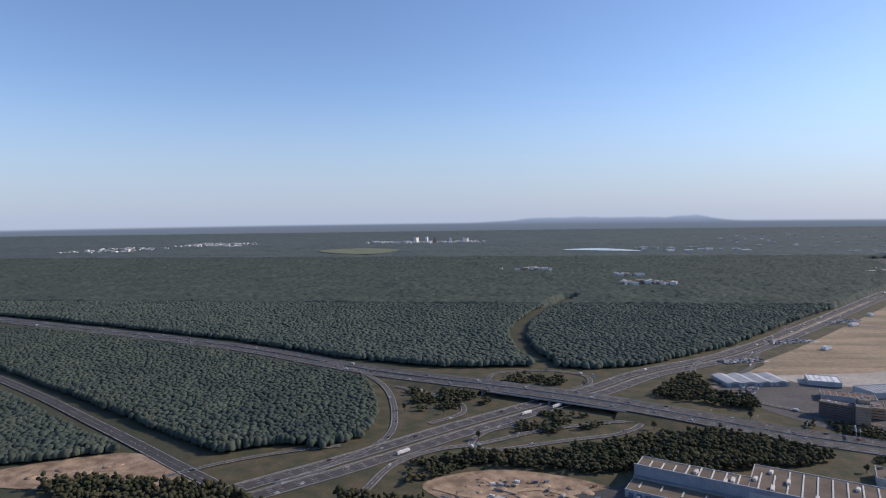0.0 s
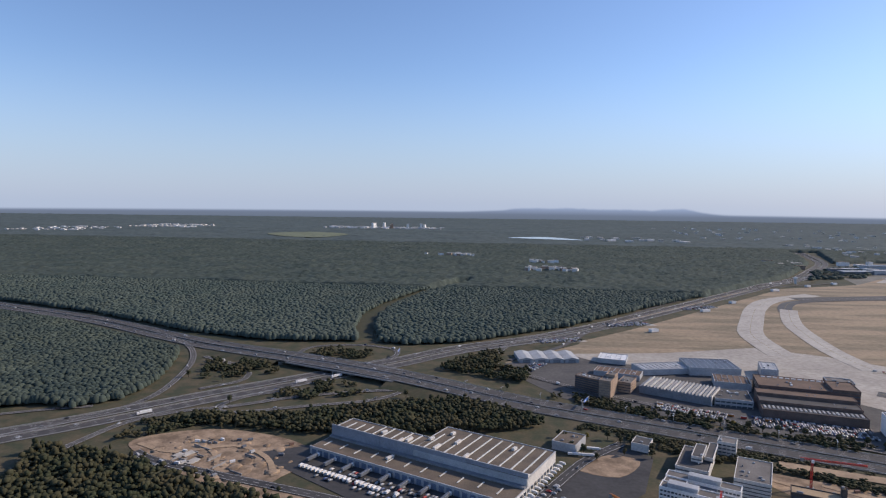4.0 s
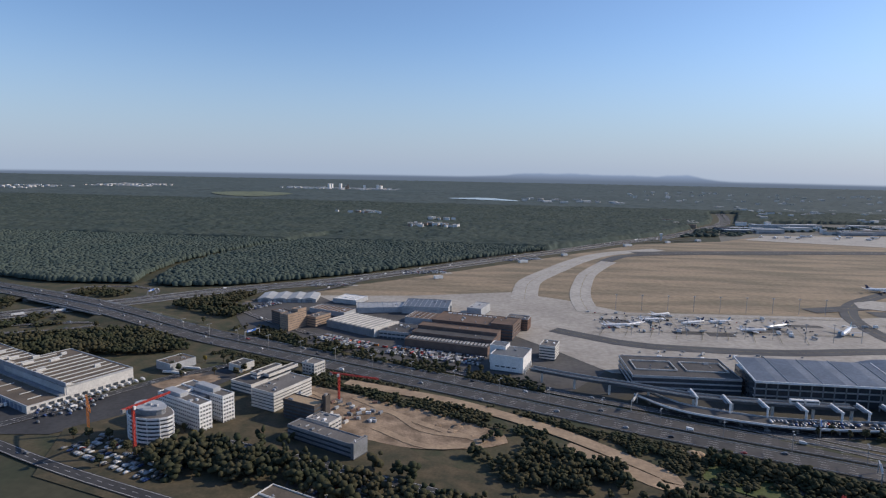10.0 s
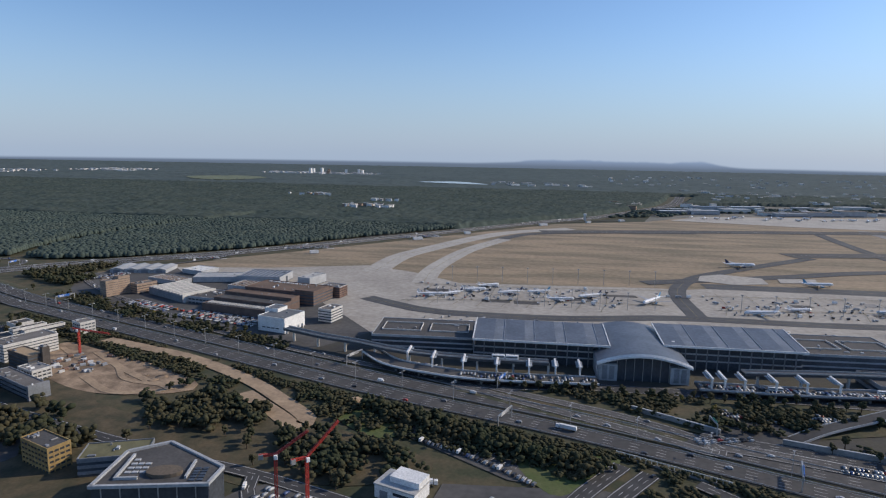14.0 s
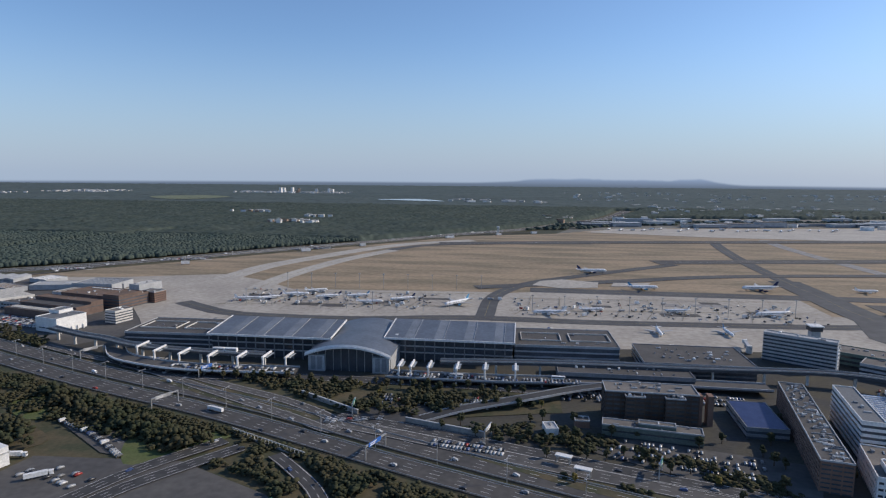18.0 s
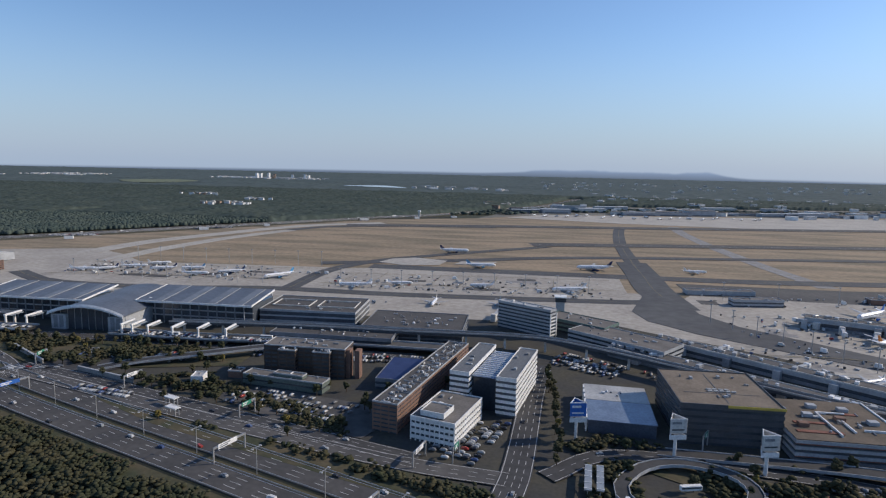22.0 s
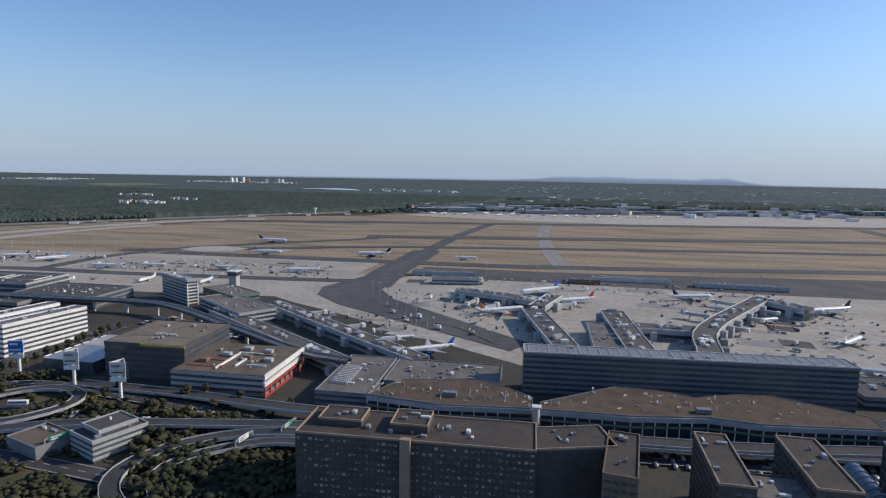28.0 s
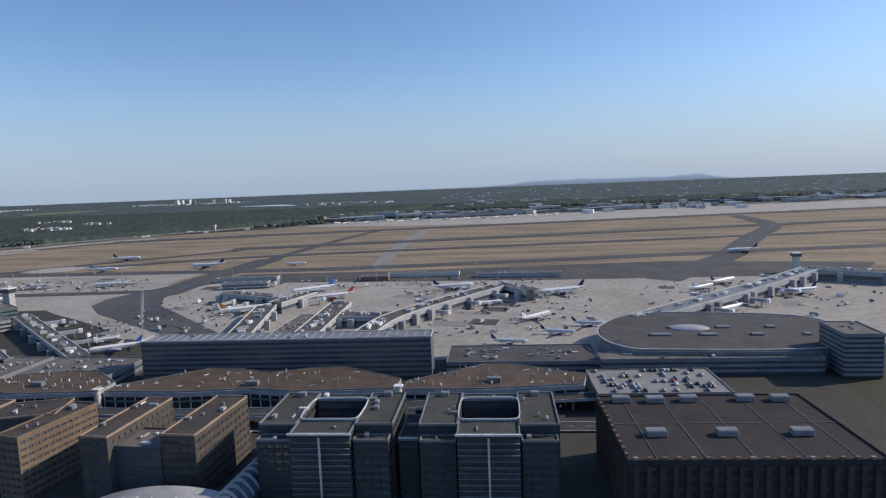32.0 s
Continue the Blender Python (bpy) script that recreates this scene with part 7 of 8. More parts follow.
def car_shell():
    bm = bmesh.new()
    prof = ((-1.25, .02), (1.25, .02), (1.27, .45), (1.1, .55), (.55, .62), (.2, .88), (-.75, .9), (-1.15, .62), (-1.27, .5))
    rows = [[bm.verts.new((x, y * (1 if z < .65 else .84), z)) for x, z in prof] for y in (-.5, .5)]
    n = len(prof)
    bm.faces.new(rows[0])
    bm.faces.new(rows[1][::-1])
    for k in range(n):
        bm.faces.new((rows[0][k], rows[0][(k + 1) % n], rows[1][(k + 1) % n], rows[1][k])[::-1])
    bmesh.ops.recalc_face_normals(bm, faces=bm.faces)
    return bm


car0 = part("car", car_shell(), FLEET)
tagged(car0, "small passenger car in plain paint on asphalt", "car", "cars")
part("window_band", boxes((-.95, -.47, .6, .4, .47, .82)), GLASS, car0)
for x in (-.78, .78):
    part("axle", boxes((-.18, -.51, 0, .18, -.37, .36), (-.18, .37, 0, .18, .51, .36), (-.04, -.37, .14, .04, .37, .22)), RUBBER, car0, at=pose(x, 0, 0))
car0.matrix_basis = pose(-95, 320, 0.5, 0, 0, 45)
van0 = thing("van", "white delivery van on asphalt", "van", pose(170, 262, 0.5, 0, 0, 65), group="vans")
part("body", boxes((-1.6, -.55, .25, .8, .55, 1.45), bevel=.08), WHITE, van0)
part("cab", boxes((.8, -.53, .25, 1.6, .53, 1.1), bevel=.12), WHITE, van0)
part("windscreen", boxes((1.2, -.48, .75, 1.63, .48, 1.0)), GLASS, van0)
for x in (-1.0, 1.0):
    part("axle", boxes((-.21, -.56, 0, .21, -.4, .42), (-.21, .4, 0, .21, .56, .42), (-.04, -.4, .16, .04, .4, .24)), RUBBER, van0, at=pose(x, 0, 0))
TRUCKS = []
for box_m, col in ((WHITE, "white"), (BLUE_ROOF, "blue-grey")):
    o = thing("truck", "articulated truck with a %s box" % col, "truck", pose(118 + 9 * len(TRUCKS), 250 - 4 * len(TRUCKS), 0.5, 0, 0, 65), group="trucks")
    part("trailer_box", boxes((-5, -.68, .6, 2, .68, 2.15), bevel=.05), box_m, o)
    part("cab", boxes((2.3, -.66, .35, 3.7, .66, 1.9), bevel=.12), WHITE, o)
    part("windscreen", boxes((3.5, -.58, 1.1, 3.73, .58, 1.65)), GLASS, o)
    part("chassis", boxes((-4.8, -.4, .35, 3.2, .4, .6)), RUBBER, o)
    for x in (-4.2, -3.4, 1.4, 2.8):
        part("axle", shared_box("axle", .5, 1.3, .5, RUBBER, .1), parent=o, at=pose(x, 0, 0))
    TRUCKS.append(o)
bus0 = thing("bus", "long white city bus on asphalt", "bus", pose(884, 178, 2.4, 0, 0, 15))
part("body", boxes((-3.3, -.7, .25, 3.3, .7, 1.75), bevel=.1), WHITE, bus0)
part("window_band", boxes((-3.1, -.73, .9, 3.1, .73, 1.4)), GLASS, bus0)
for x in (-2, 2):
    part("axle", shared_box("axle", .5, 1.34, .5, RUBBER, .1), parent=bus0, at=pose(x, 0, 0))


def along(line, s):
    for a, b in zip(line[:-1], line[1:]):
        d = (b - a).length
        if s <= d:
            return a + (b - a) * (s / max(d, 1e-6)), math.degrees(math.atan2(b.y - a.y, b.x - a.x))
        s -= d
    return None, 0


def length(line):
    return sum((b - a).length for a, b in zip(line[:-1], line[1:]))


for i, line in enumerate(ROADS["motorway"]):
    line = [p for p in line if -700 < p.x < 830 and p.y < 1250]
    s, flip = 10.0, 180 if i % 2 else 0
    z = 0.24 if i < 2 else 0.5
    while s < length(line):
        p, hd = along(line, s)
        q = Matrix.Rotation(radians(hd + 90), 4, "Z") @ Vector((PYR.choice((-3.9, -1.4, 1.2, 3.8)), 0, 0))
        base = copy_thing(TRUCKS[0] if PYR.random() < .02 else van0 if PYR.random() < .08 else car0, pose(p.x + q.x, p.y + q.y, p.z + z, 0, 0, hd + flip))
        s += PYR.uniform(13, 54)
for nm, line in ROAD_LINES:
    if nm in ("sandy_road",):
        continue
    s = PYR.uniform(5, 30)
    while s < min(length(line), 420):
        p, hd = along(line, s)
        side = PYR.choice((-1.3, 1.3))
        q = Matrix.Rotation(radians(hd + 90), 4, "Z") @ Vector((side, 0, 0))
        copy_thing(van0 if PYR.random() < .1 else car0, pose(p.x + q.x, p.y + q.y, 0.63, 0, 0, hd + (180 if side > 0 else 0)))
        s += PYR.uniform(24, 90)
H0 = pose(56, 303, 0, 0, 0, -25)
for k in range(24):
    if k not in (13, 20, 22):
        copy_thing(van0, H0 @ pose(4 + 2.5 * k, -19.5, 0.62, 0, 0, 92))
for k in range(0, 18, 2):
    copy_thing(TRUCKS[1], H0 @ pose(3 + 5.6 * k, -9.4, 0.62, 0, 0, 90))
for k in range(13):
    copy_thing(van0, H0 @ pose(112.5, 4 + 4 * k, 0.62, 0, 0, 0))
for k in range(12):
    copy_thing(van0, H0 @ pose(112 + 2 * (k % 6), 66 + 5 * (k // 6) + .8 * k, 0.62, 0, 0, 30))
for k in range(26):
    copy_thing(car0 if k % 9 else van0, pose(493 + 1.72 * k, 221.5 - 1.02 * k + 2.2 * math.sin(k / 8), 0.6, 0, 0, 66))
copy_thing(TRUCKS[0], pose(500, 190, 0.6, 0, 0, 10))
copy_thing(TRUCKS[0], pose(520, 178, 0.6, 0, 0, 40))
for k in range(18):
    copy_thing(car0, pose(601 + 3.1 * (k % 8) + PYR.uniform(-.5, .5), 236 + 2.0 * (k // 8) + .9 * (k % 8) + PYR.uniform(-.5, .5), 0.64, 0, 0, 25))
for k in range(5):
    copy_thing(bus0, pose(862 + .6 * k, 160 + 2.1 * k, 0.6, 0, 0, 80))
for x, y, hd in ((700, 296, 0), (650, 292, 0)):
    copy_thing(bus0, pose(x, y, 0.66 if y < 280 else 4.0, 0, 0, hd))

# parked cars past counting
sh_bm = car_shell()
bmesh.ops.triangulate(sh_bm, faces=sh_bm.faces)
CV, CF = np.array([v.co[:] for v in sh_bm.verts]), np.array([[v.index for v in f.verts] for f in sh_bm.faces])
sh_bm.free()


def car_park(label, origin, ang, rows, cols, dx=1.45, dy=6.0, z=0.62, fill=.72):
    """Rows of parked cars: cars stand across each row."""
    pts = []
    for r in range(rows):
        for c in range(cols):
            if PYR.random() < fill:
                pts.append((c * dx + PYR.uniform(-.1, .1), r * dy / 2 + (0.4 if r % 2 else 0), 90 + PYR.uniform(-4, 4)))
    if not pts:
        return
    M = pose(origin[0], origin[1], z, 0, 0, ang)
    vs = []
    for x, y, a in pts:
        m = M @ pose(x, y, 0, 0, 0, a)
        R, t = np.array(m.to_3x3()), np.array(m.translation)
        vs.append(CV @ R.T + t)
    f = CF[None] + (np.arange(len(pts)) * len(CV))[:, None, None]
    tagged(new("parked_cars", quick_mesh("parked_cars", np.concatenate(vs), f.reshape(-1, 3), FLEET_STUFF)), label, "cars", kind="stuff")


car_park("rows of parked cars beside the parcel hall", (62, 274), -25, 5, 48, fill=.45)
car_park("parked cars on worn asphalt", (166, 244), 55, 6, 24, fill=.25)
car_park("parked cars before the hangars", (246, 398), -25, 5, 30, fill=.8)
car_park("parked cars before the hangars", (300, 374), -14, 6, 44, fill=.75)
car_park("parked cars in an open car park", (648, 222), -10, 2, 20, fill=.7)
car_park("parked cars in an open car park", (712, 222), -13, 6, 40, fill=.3)
car_park("cars dropping off before the terminal", (500, 286), 2, 3, 40, dx=1.7, dy=4, z=3.7, fill=.55)
car_park("cars dropping off before the terminal", (617, 290), 1, 3, 56, dx=1.7, dy=4, z=3.7, fill=.6)
car_park("parked cars beside an office", (818, 186), 72, 6, 26, fill=.5)
car_park("parked cars on a roof deck", (1243, 204), 3, 8, 26, z=6.75, fill=.2)
car_park("parked cars before the terminal", (616, 262), 2, 4, 40, fill=.5)
car_park("parked cars before the terminal", (470, 304), -10, 3, 18, z=0.6, fill=.7)
car_park("parked cars in a depot", (512, 178), -20, 4, 18, fill=.2)
car_park("parked cars on an airfield lot", (186, 574), 22, 5, 26, dx=1.7, fill=.6)
car_park("parked cars on an airfield lot", (262, 664), 20, 6, 30, dx=1.7, fill=.6)
car_park("parked cars on an airfield lot", (376, 786), 32, 5, 32, dx=1.7, fill=.5)
car_park("parked cars in the yard", (168, 470), 60, 4, 22, fill=.6)
car_park("parked cars beyond the twin offices", (846, 296), -30, 7, 24, fill=.6)
car_park("cars queueing on the drive", (1004, 186), 1, 2, 120, dx=1.8, fill=.35)
car_park("taxis on the forecourt", (1010, 178), 1, 3, 110, dx=1.8, fill=.3)

car_park("parked cars between the offices", (762, 282), -4, 4, 16, fill=.5)
car_park("parked cars behind the brick office", (700, 278), 2, 4, 44, fill=.45)
car_park("parked cars beside the ramps", (905, 176), 8, 4, 40, fill=.3)
car_park("parked cars beside the parking houses", (890, 284), -12, 4, 26, fill=.5)
car_park("parked cars between the white offices", (196, 222), -22, 6, 40, fill=.4)
car_park("parked cars beside the atrium building", (446, 170), -14, 4, 22, fill=.5)

# service vehicles and gear on the aprons
sv = []
for nm, lab, cm, bx in (("baggage_tug", "small white apron service vehicle", WHITE, (1.3, .7, .8)), ("service_truck", "pale apron service truck", OFF_WHITE, (2.8, 1.1, 1.6)), ("fuel_truck", "long pale fuel truck", PALE_GREY, (4.2, 1.1, 1.4)), ("catering_truck", "tall white catering truck", WHITE, (3.2, 1.2, 2.2))):
    o = thing(nm, lab, "service vehicle", pose(640 + 8 * len(sv), 500, 0.58), group="apron service vehicles")
    part("body", boxes((-bx[0] / 2, -bx[1] / 2, .3, bx[0] / 2, bx[1] / 2, .3 + bx[2]), bevel=.08), cm, o)
    part("cab", boxes((bx[0] / 2, -bx[1] / 2 + .05, .3, bx[0] / 2 + .8, bx[1] / 2 - .05, 1.1), bevel=.1), PALE_GREY, o)
    part("axle", boxes((-bx[0] / 3 - .2, -bx[1] / 2, 0, -bx[0] / 3 + .2, bx[1] / 2, .4), (bx[0] / 3 - .2, -bx[1] / 2, 0, bx[0] / 3 + .2, bx[1] / 2, .4)), RUBBER, o)
    sv.append(o)
ZONES = ((445, 455, 165, 60, 60), (672, 448, 225, 60, 50), (960, 310, 110, 110, 40), (1130, 300, 130, 130, 40), (960, 450, 280, 40, 30), (440, 372, 300, 40, 20), (1290, 340, 150, 110, 25), (930, 300, 60, 40, 8))
for x, y, w, d, n in ZONES:
    for _ in range(int(n * .55)):
        copy_thing(PYR.choice(sv), pose(x + PYR.random() * w, y + PYR.random() * d, 0.58, 0, 0, PYR.uniform(0, 360)))
gv, gf = [], []
for x, y, w, d, n in ZONES:
    for _ in range(n * 3):
        sx, sy, sz = PYR.uniform(.5, 2.6), PYR.uniform(.5, 1.2), PYR.uniform(.3, 1.3)
        m = pose(x + PYR.random() * w, y + PYR.random() * d, 0.58, 0, 0, PYR.uniform(0, 180))
        o = len(gv)
        gv += [tuple(m @ Vector((a * sx / 2, b * sy / 2, c * sz))) for c in (0, 1) for a, b in ((-1, -1), (1, -1), (1, 1), (-1, 1))]
        gf += [tuple(o + i for i in q) for q in ((3, 2, 1, 0), (4, 5, 6, 7), (0, 1, 5, 4), (1, 2, 6, 5), (2, 3, 7, 6), (3, 0, 4, 7))]
tagged(part("ground_gear", mesh_of("ground_gear", gv, gf, FLEET_STUFF)), "carts, stairs and containers scattered on the aprons", "ground equipment", kind="stuff")

# boarding bridges
for x, y, hd, l in ((1022, 384, 250, 12), (1036, 374, 240, 12), (1012, 394, 130, 12), (1066, 372, 100, 14), (1074, 380, 40, 12), (1160, 350, -30, 14), (1176, 376, -30, 14), (1192, 398, -30, 14), (1160, 372, 150, 12), (1186, 410, 140, 14), (1222, 398, 20, 12), (1290, 322, -45, 14), (1316, 348, -45, 14), (1344, 374, -45, 14), (1372, 402, -45, 14), (1330, 376, 135, 14), (1394, 440, 135, 14), (930, 322, 40, 12), (960, 298, 40, 12), (984, 278, 40, 12), (470, 368, 80, 14), (500, 368, 95, 14), (700, 374, 90, 14), (725, 375, 90, 14), (770, 352, 90, 12), (815, 370, 80, 14), (540, 352, 90, 14), (640, 358, 90, 14)):
    o = thing("boarding_bridge", "pale boarding bridge on a wheeled leg", "boarding bridge", pose(x, y, 0.58, 0, 0, hd), group="boarding bridges")
    part("tunnel", boxes((0, -1, 2.4, l, 1, 4.2), bevel=.1), PALE_GREY, o)
    part("rotunda", boxes((-1.6, -1.6, 0, 1.6, 1.6, 4.8), bevel=.3), OFF_WHITE, o)
    part("cab", boxes((l, -1.4, 2.2, l + 2.2, 1.4, 4.5), bevel=.2), WHITE, o)
    part("leg", boxes((l - 2.4, -.8, 0, l - 1.8, .8, 2.4)), STEEL, o)

# ---- masts, gantries, lamps ----
def mast(x, y, H, name="light_mast", lab="tall steel apron floodlight mast"):
    o = thing(name, lab, "mast", pose(x, y, 0.5), group=name + "s")
    part("pole", shared_box("pole", .32, .32, H, STEEL), parent=o)
    part("lamp_head", shared_box("lamp_head", 2.0, .7, .5, PALE_GREY), parent=o, at=pose(0, 0, H))


for k in range(9):
    mast(468 + 20 * k, 447 + 2.2 * (k % 3), 13)
    mast(690 + 24 * k, 458 + 1.5 * k, 13)
    mast(470 + 22 * k, 528 + 1.5 * k, 13)
for k in range(7):
    mast(980 + 40 * k, 470 + 4 * (k % 2), 13)
    mast(950 + 9 * k, 395 - 14 * k, 12)
med = [p for p in curve_points(A3, 10) if 120 < p.x < 830]
s = 0
while s < length(med):
    p, hd = along(med, s)
    o = thing("street_lamp", "tall double-armed motorway lamp", "street lamp", pose(p.x, p.y, 0.3, 0, 0, hd), group="motorway lamps")
    part("pole", shared_box("lamp_pole", .17, .17, 9, STEEL), parent=o)
    part("arm", shared_box("lamp_arm", .12, 3.4, .12, STEEL), parent=o, at=pose(0, 0, 8.9))
    for q in (-1.7, 1.7):
        part("lamp_head", shared_box("lamp_head", .9, .5, .25, PALE_GREY), parent=o, at=pose(0, q, 8.75))
    s += 27
for x, y, hd, w, m, col in ((520, 281, -70, 11, BLUE, "blue"), (522, 238, 66, 22, STEEL, "grey"), (626, 206, 69, 22, BLUE, "blue"), (668, 226, -60, 9, WHITE, "white"), (729, 206, -65, 8, GREEN, "green"), (737, 172, 69, 20, WHITE, "white"), (610, 245, -40, 8, GREEN, "green"), (842, 152, 60, 9, GREEN, "green"), (800, 180, -60, 10, WHITE, "white"), (812, 186, -60, 6, GREEN, "green"), (790, 144, 69, 20, WHITE, "white"), (200, 388, 66, 24, BLUE, "blue"), (440, 300, 66, 20, STEEL, "grey"), (60, 500, -45, 14, BLUE, "blue"), (896, 210, 60, 6, GREEN, "green"), (920, 150, 60, 9, GREEN, "green"), (984, 172, 80, 8, GREEN, "green"), (975, 160, 80, 8, WHITE, "white")):
    w, hd = min(w, 13), hd if hd > 0 else hd + 136
    o = thing("sign_gantry", "%s road sign on a white steel gantry" % col, "road sign", pose(x, y, 0.3, 0, 0, hd), group="sign gantries")
    for s in (0, w):
        part("post", boxes((s - .2, -.2, 0, s + .2, .2, 5.6)), STEEL, o)
    part("beam", boxes((-.2, -.25, 5.0, w + .2, .25, 5.6)), STEEL, o)
    pn = part("sign_panel", boxes((w * .12, -.45, 4.4, w * .72, -.25, 6.0), bevel=.03), m, o, "%s sign panel" % col)
    part("sign_bar", boxes((w * .18, -.5, 5.4, w * .5, -.44, 5.7)), WHITE if m is not WHITE else MID_GREY, pn)
    part("sign_bar", boxes((w * .18, -.5, 4.7, w * .42, -.44, 5.1)), WHITE if m is not WHITE else MID_GREY, pn)


# ---- cranes ----
def lattice(L, w, n):
    """A square lattice boom along +z."""
    bm = bmesh.new()
    for x in (-w / 2, w / 2):
        for y in (-w / 2, w / 2):
            add_box(bm, x - .09, y - .09, 0, x + .09, y + .09, L)
    st = L / n
    for k in range(n):
        for a in range(4):
            s = 1 if (k + a) % 2 else -1
            m = Matrix.Translation((0, 0, st * (k + .5))) @ Matrix.Rotation(math.pi / 2 * a, 4, "Z") @ Matrix.Translation((w / 2, 0, 0)) @ Matrix.Rotation(s * math.atan2(w, st), 4, "X")
            d = math.hypot(w, st)
            add_box(bm, -.06, -.06, -d / 2, .06, .06, d / 2, m)
            add_box(bm, -.05, -w / 2, -.05, .05, w / 2, .05, Matrix.Translation((0, 0, st * k)) @ Matrix.Rotation(math.pi / 2 * a, 4, "Z") @ Matrix.Translation((w / 2, 0, 0)))
    return bm


for x, y, H, jib, hd, m, col, up in ((196, 237, 16, 17, -50, ORANGE, "orange", 0), (228, 221, 21, 18, 70, RED, "red", 0), (293, 292, 14, 22, -12, RED, "red", 0), (456, 168, 19, 12, 20, RED, "red", 35), (466, 168, 19, 14, 40, RED, "red", 42)):
    o = thing("tower_crane", "%s lattice tower crane on a building site" % col, "crane", pose(x, y, 0.3, 0, 0, hd), group="tower cranes")
    part("mast", lattice(H, .8, int(H / 1.0)), m, o)
    part("jib", lattice(jib, .6, int(jib)), m, o, at=pose(0, 0, H, 0, 90 - up))
    part("counter_jib", lattice(5, .6, 5), m, o, at=pose(0, 0, H, 0, -90))
    part("counterweight", boxes((-5, -.6, -1.2, -3.6, .6, .3)), CONCRETE_GREY, o, at=pose(0, 0, H))
    part("cab", boxes((-.5, -1.3, -1.3, .6, -.4, .1), bevel=.1), WHITE, o, at=pose(0, 0, H))
    part("base", boxes((-1.5, -1.5, 0, 1.5, 1.5, .5)), CONCRETE_GREY, o)

# ---- building site gear ----
for k in range(52):
    x, y = (PYR.uniform(290, 318), PYR.uniform(262, 290)) if k < 36 else (PYR.uniform(-20, 40), PYR.uniform(266, 312))
    cm, col = PYR.choice(((WHITE, "white"), (OFF_WHITE, "pale"), (BLUE_ROOF, "blue-grey"), (WHITE, "white"), (BRICK, "rust-red"), (PALE_GREY, "grey"), (MID_GREY, "dark grey")))
    o = thing("site_container", "%s steel container on bare earth" % col, "container", pose(x, y, 0.5, 0, 0, PYR.choice((-24, 66, 10, 40))), group="site containers")
    part("body", shared_box("container_body", 2.6, 1.2, 1.2, cm, .05), parent=o)
    part("door", shared_box("container_door", .08, 1.1, 1.1, STEEL), parent=o, at=pose(1.32, 0, .05))
hx, hy = scatter([(-40, 300), (-15, 318), (28, 312), (48, 290), (40, 265), (10, 266)], 9)
hx2, hy2 = scatter([(330, 250), (345, 282), (372, 262), (366, 254)], 13)
hx3, hy3 = scatter([(-270, 290), (-238, 318), (-200, 308), (-228, 292)], 12)
hx, hy = np.concatenate([hx, hx2, hx3]), np.concatenate([hy, hy2, hy3])
v, f = clump_arrays(np.stack([hx, hy, hx * 0 + .3], -1), RNG.uniform(1.2, 4.2, len(hx)), RNG.uniform(.12, .6, len(hx)), ICO2, .35)
tagged(new("earth_heaps", quick_mesh("earth_heaps", v, f, EARTH)), "heaps of dug earth on the building sites", "earth", kind="stuff")

o = thing("earth_heap", "yellow-brown sand heap beside a sandy track", "earth", pose(457, 255, .3))
v, f = clump_arrays(np.array([[0, 0, 0], [3, 1, 0], [-2.5, 1.5, 0]]), np.array([3.4, 2.6, 2.4]), np.array([1.8, 1.2, 1.0]), ICO2, .1)
part("heap", quick_mesh("heap", v, f, SAND), parent=o)
for k in range(14):
    o = thing("skip_container", "red steel skip beside parked cars", "container", pose(252 + 6.5 * k, 402 - 2.4 * k + PYR.uniform(-3, 3), 0.5, 0, 0, PYR.choice((-20, 70))), group="red skips before the hangars")
    part("body", shared_box("skip_body", 3.4, 1.3, 1.2, RED if k % 3 else ORANGE, .1), parent=o)
    part("lid", shared_box("skip_lid", 3.2, 1.1, .12, MID_GREY), parent=o, at=pose(0, 0, 1.2))

fw = thing("foundation", "raw concrete foundation walls and slabs in churned earth", "foundation", pose(2, 286, .3, 0, 0, -24), kind="structure")
for k in range(16):
    part("foundation_wall", shared_box("foundation_wall", PYR.choice((3, 5, 8)), .4, PYR.choice((.5, .9)), CONCRETE_GREY), parent=fw, at=pose(PYR.uniform(-20, 26), PYR.uniform(-12, 16), .3, 0, 0, PYR.choice((0, 90))))
for k in range(5):
    part("slab", shared_box("foundation_slab", PYR.choice((5, 7)), PYR.choice((3, 4)), .35, CONCRETE_LIGHT), parent=fw, at=pose(PYR.uniform(-20, 26), PYR.uniform(-12, 16), .3, 0, 0, PYR.choice((0, 90))))
car_park("parked cars between offices", (302, 206), -24, 4, 20, fill=.5)
car_park("parked cars beside a building site", (444, 164), -10, 4, 22, fill=.45)

# ---- raised ramps ----
def raised(label, pts, width, closed=False):
    o = thing("elevated_ramp", label, "ramp", kind="structure")
    line = curve_points(pts, 4, closed)
    v, f = strip_mesh(line, -width / 2, width / 2, 0, .7, closed)
    part("deck", mesh_of("deck", v, f, ASPHALT), parent=o)
    for s in (-1, 1):
        v, f = strip_mesh(line, s * width / 2 - .1, s * width / 2 + .1, .35, 1.0, closed)
        part("barrier", mesh_of("barrier", v, f, PALE_GREY), parent=o)
    for p in line[2::5]:
        if p.z > 1.6:
            part("column", shared_box("ramp_column", 1, 1, p.z - .8, CONCRETE_GREY), parent=o, at=pose(p.x, p.y, 0.2))


